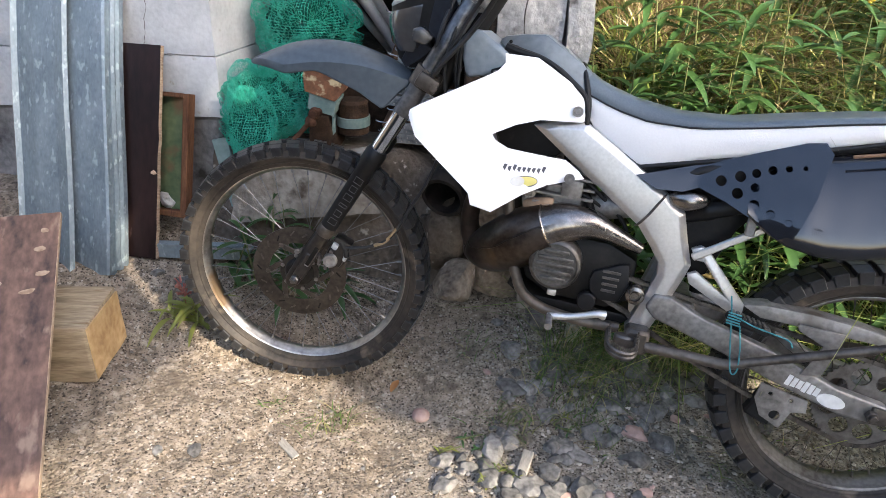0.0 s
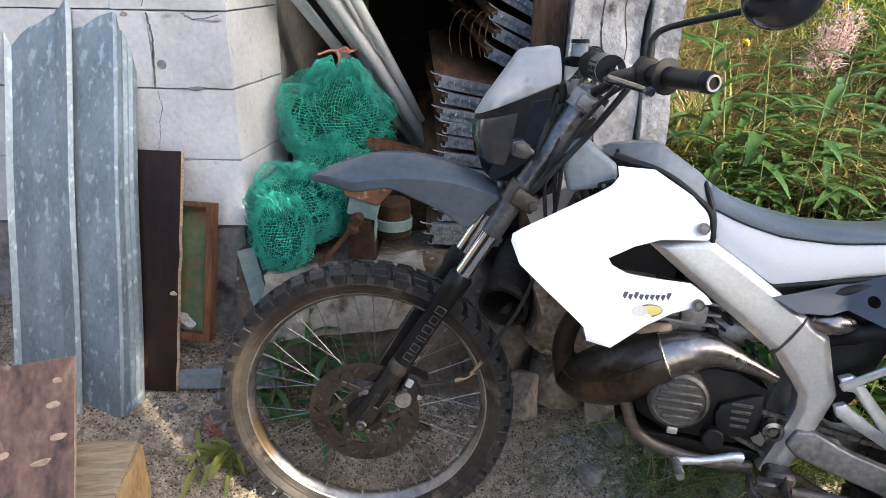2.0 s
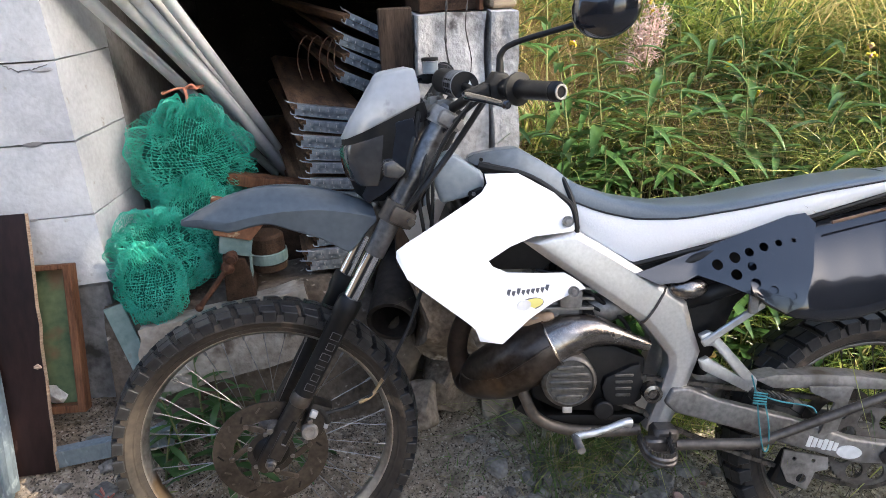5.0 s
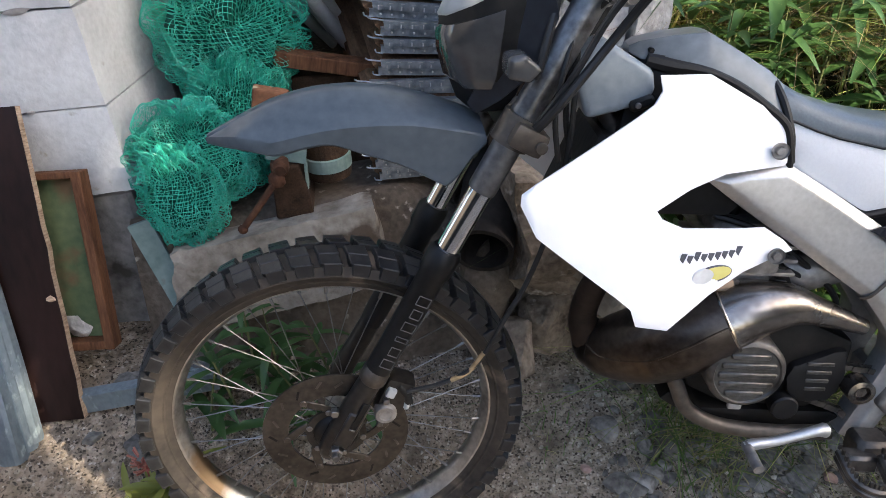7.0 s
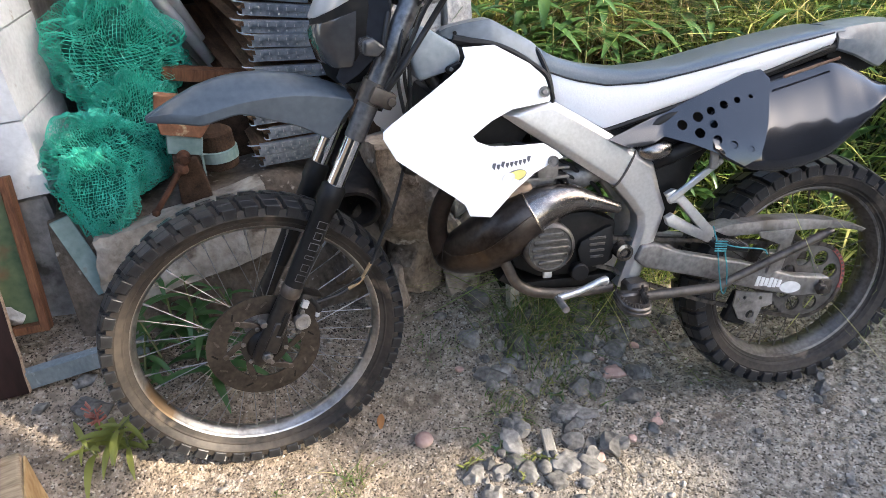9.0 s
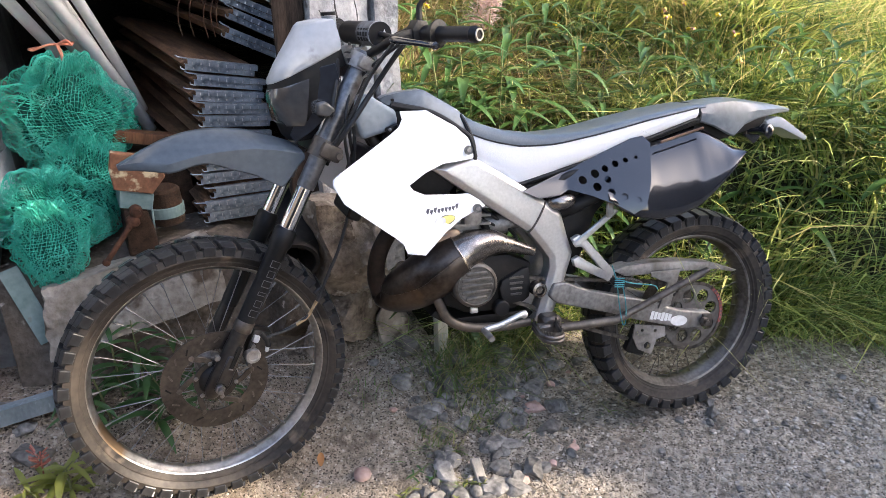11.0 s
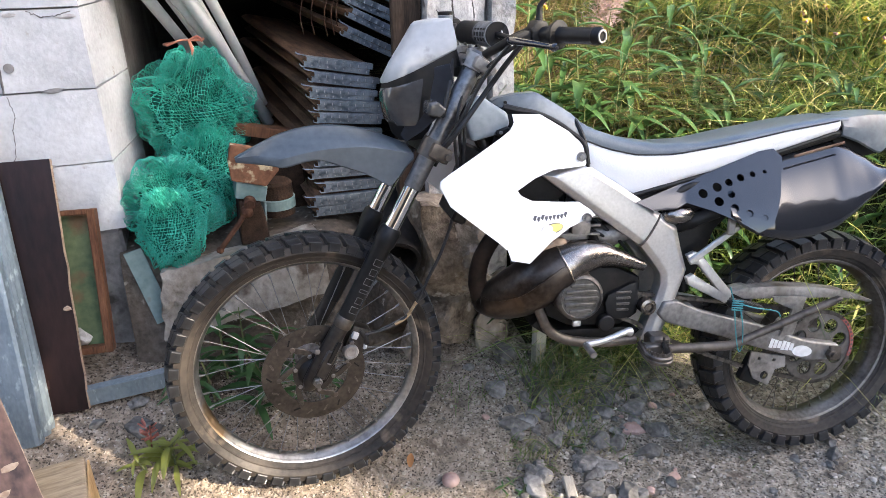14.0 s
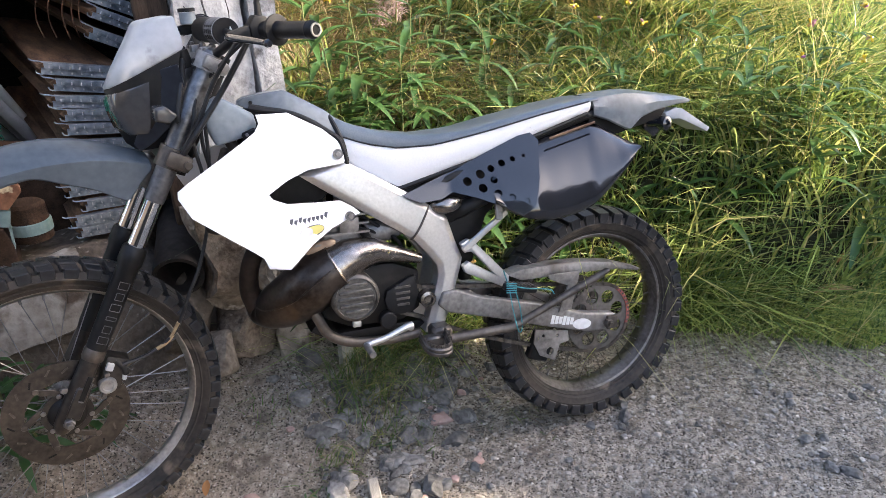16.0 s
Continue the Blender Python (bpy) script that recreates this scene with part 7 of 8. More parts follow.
solo("timber_offcut", box((0.075, 0.16, 0.10), (0, 0, 0.05), 0.008), BEAMWOOD, "mossy grey timber offcut on the concrete post", "timber", m=pose(0.335, 2.25, 1.280, 0, 0, 6))


# ---- stones ----
STONES = [  # x, y, half sizes, kind
    (-0.033, 1.622, 0.024, 0.024, 0.020, 1), (0.332, 1.545, 0.021, 0.019, 0.017, 0), (0.215, 1.548, 0.036, 0.030, 0.022, 0), (0.325, 1.448, 0.036, 0.030, 0.024, 0), (0.315, 1.372, 0.040, 0.030, 0.022, 0),
    (0.045, 1.465, 0.034, 0.024, 0.020, 0), (0.092, 1.478, 0.018, 0.018, 0.014, 0), (0.118, 1.452, 0.018, 0.026, 0.016, 0), (0.066, 1.440, 0.012, 0.010, 0.009, 0), (0.098, 1.432, 0.012, 0.014, 0.010, 0),
    (0.055, 1.385, 0.036, 0.028, 0.020, 0), (0.168, 1.410, 0.036, 0.028, 0.018, 0), (0.214, 1.408, 0.022, 0.018, 0.014, 0), (0.285, 1.325, 0.020, 0.018, 0.014, 0), (0.345, 1.395, 0.026, 0.022, 0.016, 0),
    (0.560, 1.420, 0.022, 0.016, 0.012, 1), (0.360, 1.380, 0.016, 0.012, 0.010, 1), (-0.560, 1.335, 0.024, 0.018, 0.010, 0), (-0.640, 1.310, 0.016, 0.013, 0.009, 0), (-0.810, 1.905, 0.055, 0.040, 0.030, 0),
    (0.215, 1.875, 0.034, 0.030, 0.034, 0), (0.345, 1.800, 0.040, 0.034, 0.036, 0), (0.430, 1.880, 0.036, 0.030, 0.030, 0), (0.500, 1.830, 0.034, 0.030, 0.024, 0), (0.600, 1.880, 0.055, 0.045, 0.050, 0),
    (0.640, 1.715, 0.034, 0.028, 0.026, 0), (0.575, 1.765, 0.030, 0.026, 0.020, 0), (0.690, 1.800, 0.034, 0.026, 0.024, 0), (0.745, 1.860, 0.034, 0.030, 0.026, 0), (0.520, 1.700, 0.022, 0.020, 0.016, 0),
    (0.470, 1.640, 0.018, 0.016, 0.012, 0), (0.390, 1.700, 0.018, 0.015, 0.012, 0), (0.245, 1.660, 0.016, 0.014, 0.010, 0), (0.280, 1.715, 0.020, 0.016, 0.012, 0), (0.330, 1.745, 0.022, 0.020, 0.016, 0),
    (1.050, 1.325, 0.026, 0.020, 0.024, 0), (1.010, 1.300, 0.016, 0.016, 0.016, 0), (1.530, 1.085, 0.018, 0.014, 0.013, 0), (1.600, 1.245, 0.018, 0.015, 0.012, 0), (1.420, 0.965, 0.024, 0.018, 0.015, 0), (1.470, 0.940, 0.020, 0.016, 0.013, 0),
    (1.370, 0.860, 0.024, 0.018, 0.016, 0), (1.390, 0.815, 0.032, 0.022, 0.012, 0), (1.400, 0.900, 0.016, 0.013, 0.015, 0), (1.560, 1.110, 0.017, 0.013, 0.012, 0), (1.730, 1.000, 0.020, 0.015, 0.013, 0), (1.090, 1.372, 0.024, 0.018, 0.020, 0), (0.940, 1.360, 0.018, 0.015, 0.013, 0), (0.470, 1.400, 0.015, 0.013, 0.012, 1), (0.340, 1.500, 0.024, 0.019, 0.018, 0), (0.220, 1.580, 0.032, 0.024, 0.018, 0),
    (1.820, 1.000, 0.020, 0.016, 0.013, 0), (0.860, 1.060, 0.016, 0.013, 0.011, 0), (0.780, 1.280, 0.014, 0.012, 0.009, 0), (-0.820, 1.990, 0.030, 0.024, 0.018, 0), (-0.920, 1.930, 0.024, 0.020, 0.014, 0), (1.21, 1.18, 0.016, 0.013, 0.010, 0),
    (-0.985, 2.03, 0.030, 0.026, 0.02, 0), (-0.86, 2.06, 0.034, 0.03, 0.024, 0), (-0.70, 2.08, 0.05, 0.04, 0.04, 0), (0.95, 1.70, 0.03, 0.024, 0.02, 0), (0.85, 1.76, 0.026, 0.02, 0.018, 0), (0.80, 1.66, 0.02, 0.018, 0.014, 0),
]
heap = random.Random(77)
for k in range(190):
    x, y = heap.gauss(0.52, 0.17), heap.gauss(1.78, 0.11)
    if k > 145:
        x, y = heap.gauss(0.20, 0.16), heap.gauss(1.45, 0.08)
    q = 0.007 + 0.026 * heap.random() ** 2.4
    STONES.append((x, y, q * heap.uniform(0.9, 1.5), q, q * heap.uniform(0.6, 1.0), 1 if k % 17 == 0 else 0))
for i, (x, y, a, b, c, kind) in enumerate(STONES):
    round_one = i in (0, 1, 12)
    bm = rock((a * 1.1, b * 1.05, c), 100 + i, 0.12 if round_one else 0.42, 3 if a > 0.025 else 2, 0 if round_one else 11)
    solo("stone", bm, PINKSTONE if kind else STONE, "small reddish stone on the gravel" if kind else ("smooth rounded grey stone" if round_one else "broken grey stone on the gravel"), "stone", "loose stones", m=pose(x, y, ground_z(x, y) + c * 0.28, 0, 0, 37 * i), smooth=60 if round_one else 24)
solo("plank_scrap", box((0.030, 0.11, 0.012), (0, 0, 0), 0.003), mat("grey_driftwood", (0.22, 0.20, 0.17), (0.38, 0.35, 0.30), 8, 0.9, bump=0.6, stretch=(6, 1, 6)), "scrap of grey weathered wood among stones", "wood scrap", m=pose(0.255, 1.455, ground_z(0.255, 1.455) + 0.012, 8, 4, -16))
solo("plank_scrap", box((0.020, 0.085, 0.005), (0, 0, 0), 0.001), bpy.data.materials["grey_driftwood"], "thin chip of grey wood pressed into sand", "wood scrap", m=pose(-0.355, 1.415, ground_z(-0.355, 1.415) + 0.004, 0, 0, 48))


def scatter_gravel():
    """Thousands of pebbles in one mesh, thicker under the motorcycle and along the road."""
    base = []
    for s in range(6):
        bm = rock((1, 0.62 + 0.05 * s, 0.30 + 0.05 * s), 300 + s, 0.35, 1, 12)
        base.append((np.array([v.co[:] for v in bm.verts]), [[v.index for v in f.verts] for f in bm.faces]))
        bm.free()
    rng = np.random.default_rng(4)
    vs, fs, n = [], [], 0
    for k in range(52000):
        x, y = rng.uniform(-1.3, 2.6), rng.uniform(0.75, 2.1)
        dens = 0.06 + 0.62 * smoothstep(0.2, 0.9, x) + 0.8 * math.exp(-((x - 0.45) ** 2 + (y - 1.75) ** 2) / 0.06) + 0.45 * noise.noise(Vector((x * 4, y * 4, 0)))
        if rng.random() > dens or y > bank_edge(x) + 0.02:
            continue
        s = 0.0014 + 0.0085 * rng.random() ** 6.0 + (0.006 if rng.random() < 0.04 else 0)
        if k % 16 == 0 and x > 0.3:
            s = rng.uniform(0.005, 0.015)
        v, f = base[k % 6]
        a = rng.uniform(0, 6.28)
        c, d = math.cos(a), math.sin(a)
        p = v * s
        p = np.stack([p[:, 0] * c - p[:, 1] * d + x, p[:, 0] * d + p[:, 1] * c + y, p[:, 2] + ground_z(x, y) + s * 0.25], 1)
        vs.extend(p.tolist())
        fs.extend([[n + i for i in q] for q in f])
        n += len(v)
    me = bpy.data.meshes.new("gravel")
    me.from_pydata(vs, [], fs)
    m = mat("gravel_stone", (0.14, 0.125, 0.105), (0.46, 0.415, 0.35), 40, 0.95, bump=0.3)
    nt = m.node_tree
    geo, hs, mr = nt.nodes.new("ShaderNodeNewGeometry"), nt.nodes.new("ShaderNodeHueSaturation"), nt.nodes.new("ShaderNodeMapRange")
    old = nt.nodes["Principled BSDF"].inputs["Base Color"].links[0].from_socket
    mr.inputs["To Min"].default_value, mr.inputs["To Max"].default_value = 0.35, 1.5
    nt.links.new(geo.outputs["Random Per Island"], mr.inputs["Value"])
    nt.links.new(mr.outputs["Result"], hs.inputs["Value"])
    nt.links.new(old, hs.inputs["Color"])
    nt.links.new(hs.outputs["Color"], nt.nodes["Principled BSDF"].inputs["Base Color"])
    me.materials.append(m)
    tagged(new("gravel", me), "loose grey and tan pebbles on the yard", "gravel", kind="stuff")


scatter_gravel()


def scatter_twigs():
    """Bits of dry stalk and bark on the yard."""
    bm = bmesh.new()
    r = random.Random(23)
    for k in range(150):
        x, y = (r.uniform(0.5, 2.3), r.uniform(0.85, 1.6)) if k % 3 else (r.uniform(-0.3, 0.8), r.uniform(1.3, 1.95))
        if y > bank_edge(x):
            continue
        a, n = r.uniform(0, 3.14), r.uniform(0.008, 0.035)
        z = ground_z(x, y) + 0.006
        tube([(x - n * math.cos(a), y - n * math.sin(a), z), (x, y + 0.003, z + 0.002), (x + n * math.cos(a), y + n * math.sin(a), z)], r.uniform(0.0008, 0.002), 5, bm=bm)
    tagged(new("twigs", finish(bm, "twigs", mat("dry_twig", (0.10, 0.075, 0.05), (0.34, 0.28, 0.20), 30, 0.9, bump=0.2))), "scattered bits of dry stalk on gravel", "twigs", kind="stuff")


scatter_twigs()


# ---- plants ----
def leaf_material(name, stops, rough=0.5, through_light=0.35):
    m = bpy.data.materials.new(name)
    m.use_nodes = True
    n, l = m.node_tree.nodes, m.node_tree.links
    b = n["Principled BSDF"]
    geo, ramp = n.new("ShaderNodeNewGeometry"), n.new("ShaderNodeValToRGB")
    cr = ramp.color_ramp
    cr.elements[0].position, cr.elements[0].color = stops[0][0], (*stops[0][1], 1)
    cr.elements[1].position, cr.elements[1].color = stops[-1][0], (*stops[-1][1], 1)
    for p, c in stops[1:-1]:
        cr.elements.new(p).color = (*c, 1)
    l.new(geo.outputs["Random Per Island"], ramp.inputs["Fac"])
    l.new(ramp.outputs["Color"], b.inputs["Base Color"])
    b.inputs["Roughness"].default_value = rough
    t, mx = n.new("ShaderNodeBsdfTranslucent"), n.new("ShaderNodeMixShader")
    l.new(ramp.outputs["Color"], t.inputs["Color"])
    mx.inputs["Fac"].default_value = through_light
    l.new(b.outputs[0], mx.inputs[1])
    l.new(t.outputs[0], mx.inputs[2])
    l.new(mx.outputs[0], n["Material Output"].inputs["Surface"])
    return m


GRASS = leaf_material("bank_grass", [(0.0, (0.05, 0.10, 0.030)), (0.3, (0.135, 0.22, 0.058)), (0.65, (0.32, 0.405, 0.10)), (0.90, (0.53, 0.53, 0.17)), (0.97, (0.64, 0.56, 0.26)), (1.0, (0.68, 0.56, 0.32))], 0.34, 0.45)
STRAW = leaf_material("dry_grass", [(0.0, (0.56, 0.43, 0.17)), (0.5, (0.78, 0.62, 0.30)), (1.0, (0.42, 0.38, 0.15))], 0.45, 0.45)
BROWNGRASS = leaf_material("withered_grass", [(0.0, (0.16, 0.11, 0.06)), (0.5, (0.34, 0.25, 0.14)), (1.0, (0.26, 0.22, 0.09))], 0.5, 0.35)
WEED = leaf_material("weed_leaves", [(0.0, (0.032, 0.080, 0.026)), (0.5, (0.062, 0.130, 0.038)), (1.0, (0.115, 0.19, 0.055))], 0.32)
TUFT = leaf_material("yard_grass", [(0.0, (0.07, 0.13, 0.03)), (0.5, (0.14, 0.20, 0.05)), (0.8, (0.30, 0.27, 0.11)), (1.0, (0.45, 0.37, 0.20))], 0.4)
YELLOWLEAF = leaf_material("yellow_green_leaves", [(0.0, (0.16, 0.20, 0.04)), (1.0, (0.34, 0.32, 0.08))], 0.4)


def blades(name, points, heights, widths, bend, material, label, seed=1, seg=4):
    """Arched blades of grass, one island each."""
    rng = np.random.default_rng(seed)
    P = np.asarray(points, float)
    n = len(P)
    H, Wd = np.asarray(heights, float), np.asarray(widths, float)
    comb = np.array([6.0 * noise.noise(Vector((p[0] * 2.3, p[1] * 2.3, seed))) for p in P])
    ang, face = comb + rng.normal(0, 1.5, n), rng.uniform(0, 2 * np.pi, n)
    H = H * np.array([1 + 0.55 * noise.noise(Vector((p[0] * 3.1, p[1] * 3.1, seed + 5.5))) for p in P])
    B = np.asarray(bend, float) * rng.uniform(0.2, 1.9, n)
    V = np.zeros((n, 2 * seg + 1, 3))
    for k in range(seg + 1):
        t = k / seg
        out = B * H * t ** 2
        up = H * (t - 0.33 * np.minimum(B, 1.4) * t ** 2.4)
        c = P + np.stack([np.cos(ang) * out, np.sin(ang) * out, up], 1)
        w = Wd * (1 - t) ** 0.7 * 0.5
        side = np.stack([np.cos(face) * w, np.sin(face) * w, 0 * w], 1)
        if k < seg:
            V[:, 2 * k], V[:, 2 * k + 1] = c - side, c + side
        else:
            V[:, 2 * k] = c
    per = 2 * seg + 1
    quads = np.array([[2 * k, 2 * k + 1, 2 * k + 3, 2 * k + 2] for k in range(seg - 1)])
    base = (np.arange(n) * per)[:, None, None]
    q = (base + quads[None]).reshape(-1, 4)
    tr = (np.arange(n) * per)[:, None] + np.array([2 * seg - 2, 2 * seg - 1, 2 * seg])[None]
    me = bpy.data.meshes.new(name)
    loops = np.concatenate([q.ravel(), tr.ravel()])
    me.vertices.add(n * per)
    me.vertices.foreach_set("co", V.ravel())
    me.loops.add(len(loops))
    me.loops.foreach_set("vertex_index", loops.astype(np.int32))
    starts = np.concatenate([np.arange(len(q)) * 4, len(q) * 4 + np.arange(len(tr)) * 3]).astype(np.int32)
    me.polygons.add(len(starts))
    me.polygons.foreach_set("loop_start", starts)
    me.update(calc_edges=True)
    me.validate()
    me.materials.append(material)
    return tagged(new(name, me), label, "grass", kind="stuff")


def bank_points(count, x0, x1, depth0, depth1, seed, clump=0.0):
    rng = np.random.default_rng(seed)
    out = []
    while len(out) < count:
        x, e = rng.uniform(x0, x1), rng.uniform(depth0, depth1)
        if clump and noise.noise(Vector((x * 3.2, e * 3.2, seed))) < rng.uniform(-0.6, 0.5) * clump:
            continue
        y = bank_edge(x) + e
        if x < 0.42 + 0.1 * rng.random() and y < 5.2:
            continue
        if x < 1.5 and y < 1.80:
            continue
        if x < 1.5 and e < 1.4 and rng.random() < 0.6 * smoothstep(1.5, 1.1, x):
            continue
        if e < 0.45 and rng.random() < 0.8 * smoothstep(1.45, 1.0, x) and e > 0.0:
            continue
        out.append((x, y, ground_z(x, y) - 0.01))
    return np.array(out)


rng = np.random.default_rng(11)
P = bank_points(27000, 0.4, 3.6, -0.02, 1.5, 1, 0.8)
blades("bank_grass", P, rng.uniform(0.14, 0.44, len(P)), rng.uniform(0.004, 0.015, len(P)), np.full(len(P), 1.15), GRASS, "dense green grass on the bank", 2)
P = bank_points(22000, 0.4, 6.5, 1.2, 5.5, 3, 0.5)
blades("bank_grass_far", P, rng.uniform(0.28, 0.70, len(P)), rng.uniform(0.006, 0.018, len(P)), np.full(len(P), 1.0), GRASS, "tall green and yellow grass up the bank", 4)
P = bank_points(1600, 0.4, 4.5, 0.25, 3.5, 5, 1.0)
blades("dry_grass", P, rng.uniform(0.45, 0.85, len(P)), rng.uniform(0.0018, 0.004, len(P)), np.full(len(P), 0.95), STRAW, "dry straw-coloured grass stalks", 6, 5)
# Dry blades, added in bright gold to stand in for low sun here.
P = bank_points(20000, 1.7, 6.0, 0.9, 4.5, 15, 0.9)
blades("sunny_straw", P, rng.uniform(0.25, 0.6, len(P)), rng.uniform(0.003, 0.008, len(P)), np.full(len(P), 1.35), STRAW, "dry grass on the bank, golden in place of low sun", 16, 5)
P = bank_points(5200, 0.42, 1.15, 0.30, 1.5, 17, 0.7)
blades("brown_grass", P, rng.uniform(0.22, 0.5, len(P)), rng.uniform(0.0018, 0.005, len(P)), np.full(len(P), 1.5), BROWNGRASS, "withered brown grass beside the post", 18, 5)
P = bank_points(12000, 3.0, 30, 2.0, 24, 7)
blades("meadow_far", P, rng.uniform(0.5, 1.2, len(P)), rng.uniform(0.015, 0.05, len(P)), np.full(len(P), 0.6), GRASS, "far meadow grass", 8, 3)
P = bank_points(9000, 0.4, 8, 4.5, 16, 9)
blades("hill_grass", P, rng.uniform(0.5, 1.1, len(P)), rng.uniform(0.012, 0.035, len(P)), np.full(len(P), 0.6), GRASS, "grass on the slope behind", 10, 3)


def leaf_mesh(name, length, width, fold, droop, seg=6, material=WEED):
    rows = []
    for k in range(seg + 1):
        t = k / seg
        w = width * math.sin(math.pi * min(1, t * 0.93 + 0.05)) ** 0.8 * (1 - 0.25 * t) * 0.5 + 0.0006
        x, z = length * t * (1 - 0.15 * droop * t), length * (0.22 * t - droop * 0.55 * t * t)
        rows.append([(x, -w, z + fold * w), (x, 0, z), (x, w, z + fold * w)])
    bm = loft(rows, caps=False, closed=False)
    return finish(bm, name, material, 80)


LEAVES = [leaf_mesh("leaf", 0.13, 0.022, 0.5, 0.7), leaf_mesh("leaf", 0.16, 0.024, 0.4, 1.0), leaf_mesh("leaf", 0.10, 0.026, 0.6, 0.5)]
STEM = leaf_material("weed_stem", [(0.0, (0.10, 0.13, 0.04)), (1.0, (0.16, 0.13, 0.06))], 0.6, 0.1)


def weed(x, y, height, count, seed, label, z=None, spread=1.0, lean_to=(0, 0), leaves=None):
    """A tall herb: one stem, leaves in a spiral."""
    r = random.Random(seed)
    z = ground_z(x, y) if z is None else z
    p = thing("weed", label, "plant", pose(x, y, z - 0.01), "weeds")
    lx, ly = r.uniform(-0.08, 0.08) + lean_to[0], r.uniform(-0.08, 0.08) + lean_to[1]
    pts = [(0, 0, 0, 0.004), (lx * 0.4, ly * 0.4, height * 0.5, 0.003), (lx, ly, height, 0.0012)]
    part("stem", tube(pts, 0.003, 6, 4), STEM, p)
    line = smooth_line(pts, 12)
    for k in range(count):
        t = 0.12 + 0.88 * (k + r.random() * 0.6) / count
        c = line[min(int(t * (len(line) - 1)), len(line) - 1)]
        s = spread * (0.65 + 0.55 * math.sin(math.pi * min(1, 0.15 + t * 0.9))) * r.uniform(0.8, 1.15)
        lf = new("leaf", (leaves or LEAVES)[r.randrange(3)])
        lf.parent = p
        lf.matrix_local = Matrix.Translation([float(v) for v in c[:3]]) @ pose(0, 0, 0, 0, r.uniform(-30, 12), 137.5 * k + r.uniform(-25, 25)) @ Matrix.Scale(s, 4)
    return p


spots = [(0.47, 2.10, 0.62, 16), (0.52, 2.18, 0.66, 18), (0.60, 2.12, 0.55, 16), (0.45, 2.26, 0.80, 18), (0.68, 2.20, 0.60, 16), (0.78, 2.10, 0.42, 14), (0.88, 2.18, 0.50, 16), (1.00, 2.12, 0.48, 18), (1.08, 2.22, 0.50, 16),
         (0.74, 2.34, 0.62, 16), (0.92, 2.38, 0.55, 16), (1.20, 2.26, 0.50, 14), (1.34, 2.18, 0.46, 14), (0.56, 2.42, 0.70, 16), (1.10, 2.50, 0.55, 14), (1.52, 2.02, 0.50, 12), (1.90, 1.90, 0.5, 12),
         (0.50, 2.05, 0.40, 14), (0.64, 2.04, 0.38, 14), (0.72, 2.06, 0.46, 16), (0.84, 2.05, 0.36, 14), (0.95, 2.06, 0.40, 16), (1.06, 2.05, 0.42, 16), (1.16, 2.10, 0.44, 16), (1.26, 2.06, 0.40, 14), (0.82, 2.26, 0.60, 18), (1.00, 2.28, 0.58, 18), (0.62, 2.28, 0.66, 18)]
for i, (x, y, h, c) in enumerate(spots):
    weed(x, y, h, c, 40 + i, "leafy green fireweed plant on the bank", spread=1.45)
for i, (x, y, h, c) in enumerate([(-0.62, 1.98, 0.24, 12), (-0.52, 2.02, 0.28, 12), (-0.46, 1.96, 0.20, 10), (-0.58, 2.05, 0.26, 12), (-0.68, 1.94, 0.16, 10), (-0.40, 2.03, 0.22, 10), (-0.52, 1.92, 0.15, 9), (-0.34, 1.99, 0.14, 8)]):
    weed(x, y, h, c, 80 + i, "low green weed behind the front wheel", spread=0.95)
for i in range(64):
    x = rng.uniform(0.6, 3.0)
    y = bank_edge(x) + rng.uniform(0.10, 1.3)
    weed(x, y, rng.uniform(0.26, 0.46), 14, 140 + i, "leafy green weed among the grass", spread=1.35)
YELLOWED = [leaf_mesh("leaf", 0.12, 0.018, 0.5, 0.8, material=YELLOWLEAF), leaf_mesh("leaf", 0.15, 0.020, 0.4, 1.0, material=YELLOWLEAF), leaf_mesh("leaf", 0.09, 0.022, 0.6, 0.5, material=YELLOWLEAF)]
for i, (x, y, h, c) in enumerate([(-0.775, 1.805, 0.09, 12), (-0.735, 1.775, 0.07, 10), (-0.80, 1.775, 0.05, 8)]):
    weed(x, y, h, c, 95 + i, "small yellowing weed on the sand", spread=0.85, lean_to=(0.02, -0.03), leaves=YELLOWED)
for i, (x, y) in enumerate([(0.19, 1.475), (0.13, 1.50), (0.17, 1.40), (0.07, 1.55), (0.33, 1.64), (0.40, 1.62), (0.02, 1.50)]):
    weed(x, y, 0.035, 9, 240 + i, "tiny bright green seedling on the gravel", spread=0.24, leaves=LEAVES if i % 2 else YELLOWED)
REDFLOWER = leaf_material("reddish_flower", [(0.0, (0.35, 0.10, 0.08)), (1.0, (0.5, 0.22, 0.16))])
rb = bmesh.new()
rr = random.Random(2)
for k in range(26):
    a, t = rr.uniform(0, 6.28), rr.random()
    tube([(0.01 * math.cos(a) * t, 0.01 * math.sin(a) * t, 0.05 + 0.05 * t), (0.022 * math.cos(a), 0.022 * math.sin(a), 0.06 + 0.055 * t)], 0.0022, 5, bm=rb)
tube([(0, 0, 0), (0.004, 0, 0.10)], 0.002, 6, bm=rb)
solo("flower_spike", rb, REDFLOWER, "small reddish flower spike beside the wheel", "flower", m=pose(-0.79, 1.83, ground_z(-0.79, 1.83) - 0.005, 6, 4, 0))


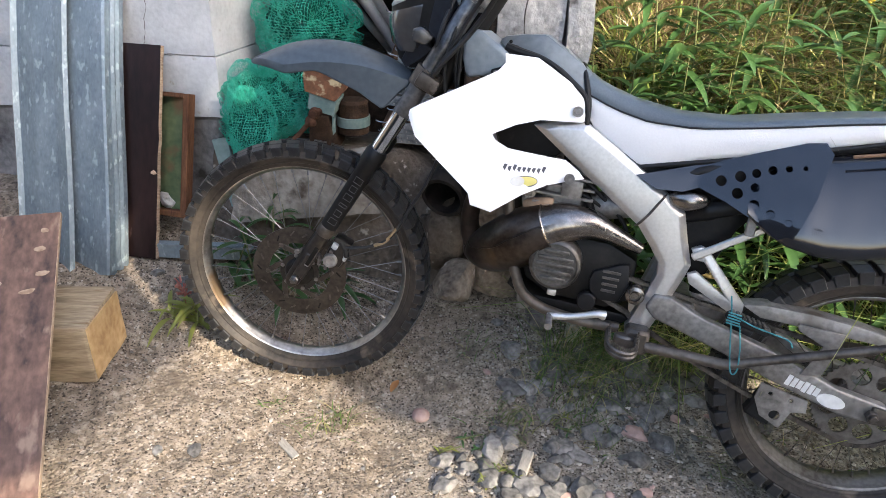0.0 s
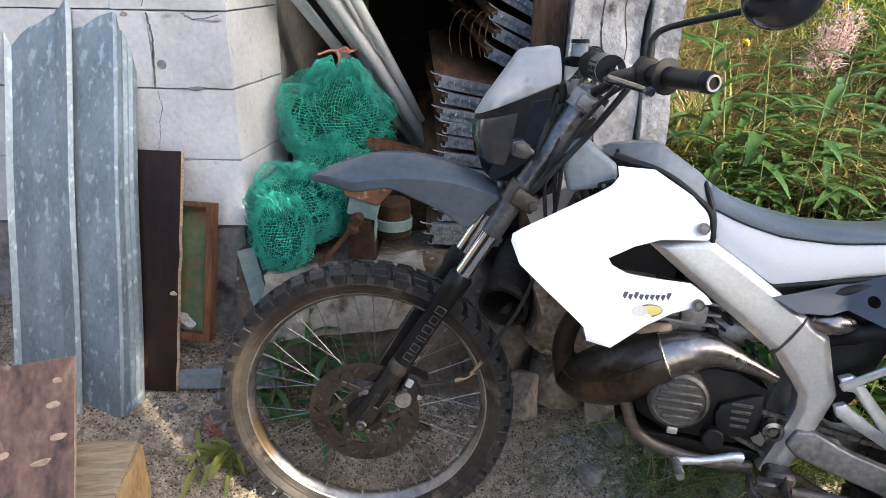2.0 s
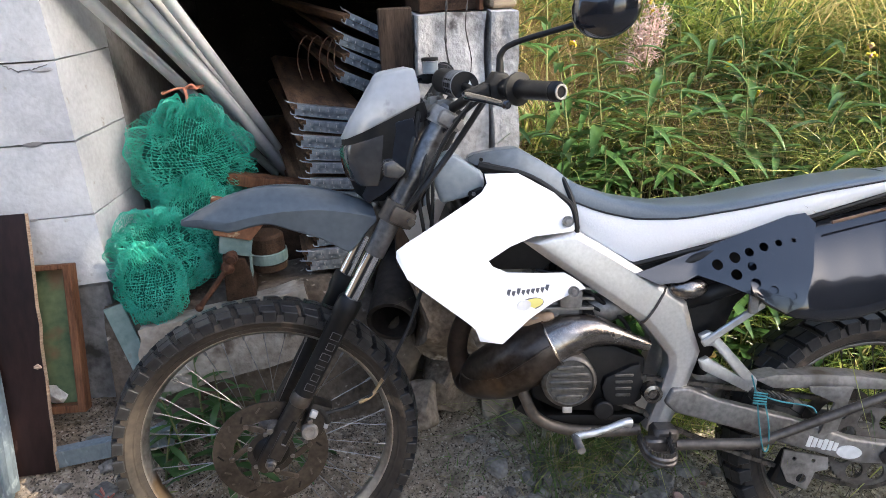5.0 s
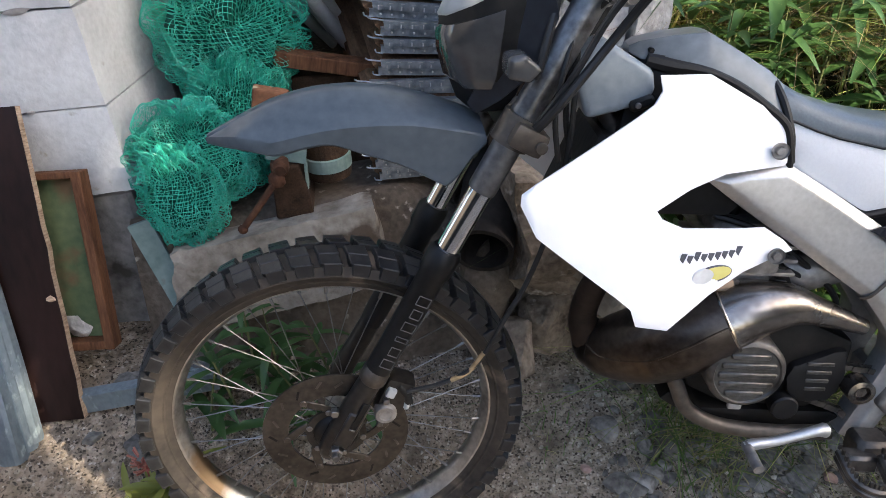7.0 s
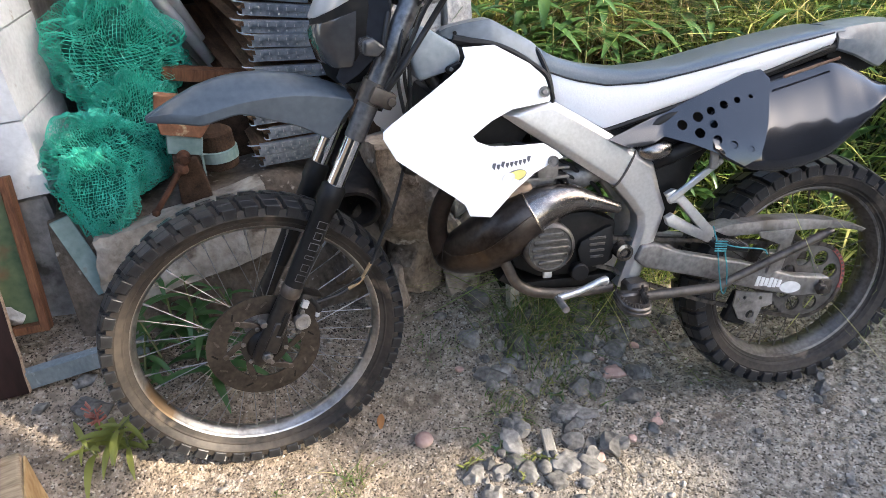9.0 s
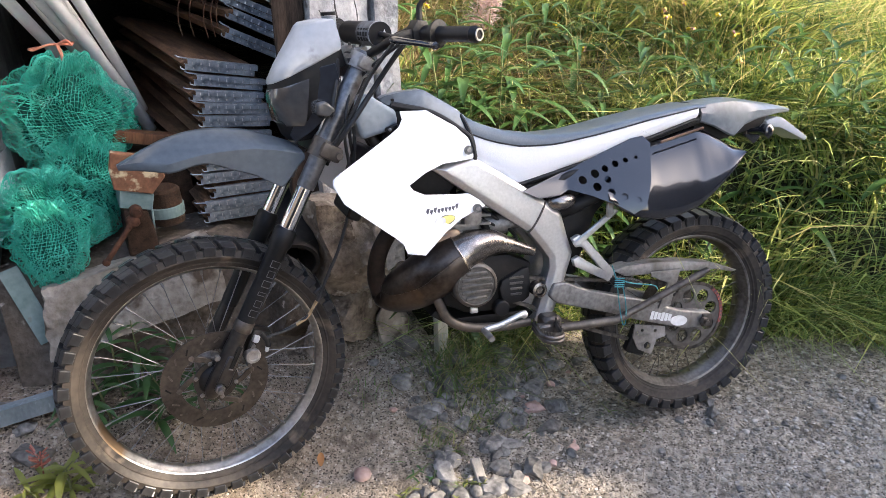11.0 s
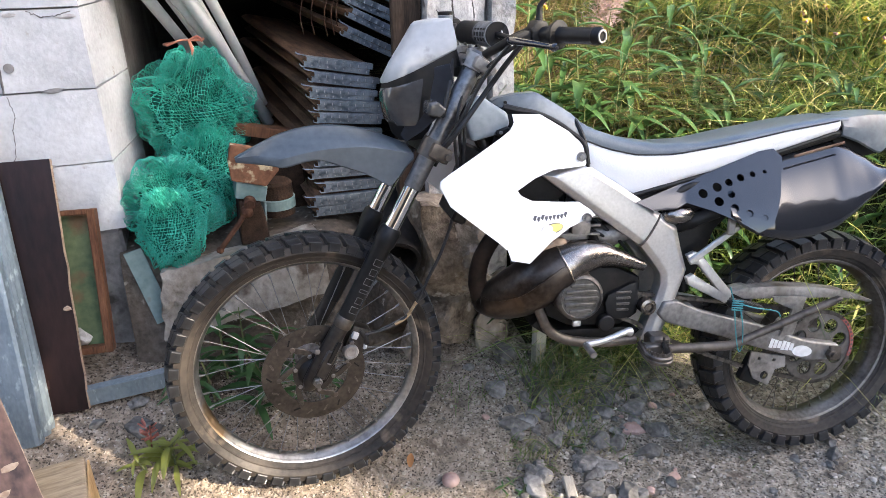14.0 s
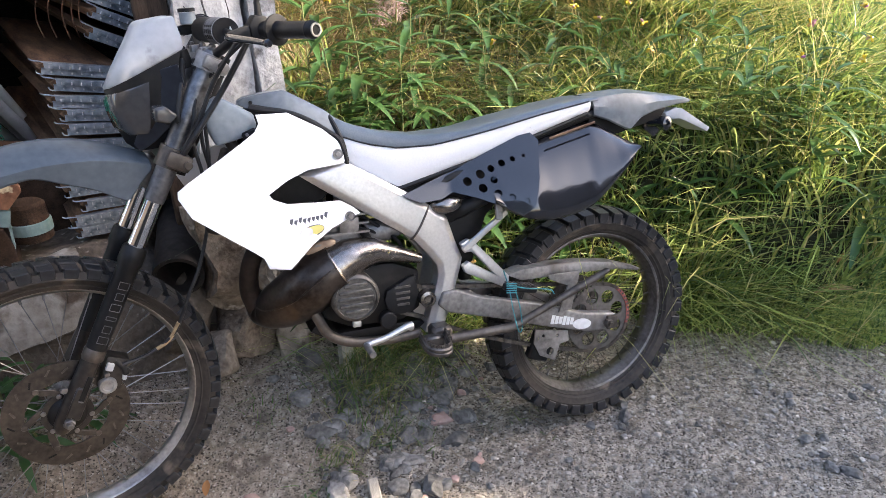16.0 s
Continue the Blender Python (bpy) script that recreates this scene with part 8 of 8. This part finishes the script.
def tuft(name, cx, cy, r, count, h, seed, label, material=TUFT, width=0.0048, bend=1.0):
    g = np.random.default_rng(seed)
    xy = g.normal(0, r, (count, 2)) + (cx, cy)
    pts = np.array([(x, y, ground_z(x, y) - 0.004) for x, y in xy])
    return blades(name, pts, g.uniform(0.4, 1.0, count) * h, g.uniform(0.5, 1.2, count) * width, np.full(count, bend), material, label, seed)


for i, (x, y, r, c, h) in enumerate([(0.44, 1.80, 0.05, 110, 0.24), (0.40, 1.87, 0.06, 110, 0.26), (0.54, 1.85, 0.06, 80, 0.20), (0.36, 1.80, 0.04, 60, 0.14), (0.40, 1.66, 0.035, 60, 0.08), (0.46, 1.60, 0.03, 50, 0.07),
                                      (0.20, 1.66, 0.035, 60, 0.06), (0.24, 1.60, 0.03, 40, 0.05), (-0.30, 1.53, 0.03, 50, 0.05), (-0.24, 1.56, 0.02, 30, 0.05), (-0.42, 1.55, 0.02, 30, 0.04), (0.19, 1.455, 0.02, 40, 0.045), (0.13, 1.88, 0.04, 40, 0.07),
                                      (1.00, 1.55, 0.05, 40, 0.05), (0.75, 1.52, 0.06, 40, 0.035), (0.55, 1.98, 0.05, 120, 0.25), (0.70, 1.98, 0.06, 120, 0.22), (0.62, 1.92, 0.05, 80, 0.18)]):
    tuft("grass_tuft", x, y, r, c, h, 200 + i, "tuft of thin green grass among stones" if h > 0.1 else "short green sprouts on the gravel", bend=1.1)
# fringe of the bank, hanging over the road
P = bank_points(5200, 0.5, 3.4, -0.10, 0.12, 21, 0.5)
blades("bank_fringe", P, np.random.default_rng(3).uniform(0.10, 0.30, len(P)), np.random.default_rng(4).uniform(0.0025, 0.006, len(P)), np.full(len(P), 1.1), GRASS, "grass hanging over the edge of the gravel", 22)
# a dry dock leaf at the grass edge
solo("dry_leaf", leaf_mesh("dry_leaf", 0.19, 0.055, 0.7, 0.25, material=mat("dry_brown_leaf", (0.22, 0.12, 0.06), (0.42, 0.27, 0.15), 14, 0.7, bump=0.4)), None, "large dry brown leaf at the grass edge", "leaf", m=pose(1.98, 1.32, ground_z(2.0, 1.3) + 0.09, 0, 8, -22))
FLOWER = leaf_material("small_flowers", [(0.0, (0.55, 0.42, 0.03)), (0.7, (0.65, 0.52, 0.06)), (1.0, (0.35, 0.14, 0.30))])


def flower_heads():
    bm = bmesh.new()
    r = random.Random(9)
    pts = bank_points(110, 0.6, 3.2, 0.2, 2.2, 31)
    for x, y, z in pts:
        c = Vector((x, y, z + r.uniform(0.30, 0.55)))
        for k in range(6):
            d = Vector((r.gauss(0, 1), r.gauss(0, 1), r.gauss(0, 0.7))).normalized() * 0.010
            tube([tuple(c), tuple(c + d * 1.6)], 0.0045, 5, bm=bm)
    tagged(new("flower_heads", finish(bm, "flower_heads", FLOWER)), "scattered small yellow and purple flower heads", "flowers", kind="stuff")


flower_heads()


# a fireweed gone to seed on the bank, and fallen leaves on the yard
def seed_head(x, y, top, seed):
    r = random.Random(seed)
    z = ground_z(x, y)
    p = thing("fireweed_seed_head", "pale pink fluffy fireweed gone to seed on the bank", "plant", pose(x, y, z - 0.01))
    part("stem", tube([(0, 0, 0, 0.004), (0.01, 0, (top - z) * 0.6, 0.003), (0.03, 0, top - z, 0.0015)], 0.003, 6, 4), STEM, p)
    bm = bmesh.new()
    for k in range(170):
        t = r.random()
        c = Vector((0.03 * t + r.gauss(0, 0.020), r.gauss(0, 0.020), top - z - 0.15 + 0.15 * t))
        d = Vector((r.gauss(0, 1), r.gauss(0, 1), r.gauss(0.2, 0.8))).normalized() * r.uniform(0.018, 0.040)
        side = Vector((r.gauss(0, 1), r.gauss(0, 1), r.gauss(0, 1))) * 0.007
        tube([tuple(c), tuple(c + d * 0.6 + side), tuple(c + d)], 0.0011, 4, 2, bm=bm)
    part("fluff", bm, FLUFF, p, "pale pink seed hairs")


FLUFF = leaf_material("pale_pink_seed_hair", [(0.0, (0.46, 0.33, 0.36)), (0.6, (0.66, 0.55, 0.56)), (1.0, (0.50, 0.28, 0.24))], 0.6, 0.4)
for x, y, top, seed in ((1.03, 2.68, 1.24, 3), (1.00, 2.74, 1.16, 4), (1.07, 2.73, 1.19, 5)):
    seed_head(x, y, top, seed)
DRYLEAF = leaf_material("dry_orange_leaf", [(0.0, (0.34, 0.15, 0.05)), (1.0, (0.46, 0.24, 0.10))], 0.6, 0.25)
for x, y, length, turn in ((-0.13, 1.69, 0.05, 70), (2.12, 1.34, 0.09, 20)):
    lf = new("dry_leaf", leaf_mesh("dry_leaf", length, length * 0.45, 0.5, 0.3, material=DRYLEAF))
    tagged(lf, "curled dry orange leaf lying on the yard", "leaf")
    lf.matrix_world = pose(x, y, ground_z(x, y) + 0.008, 0, -8, turn)
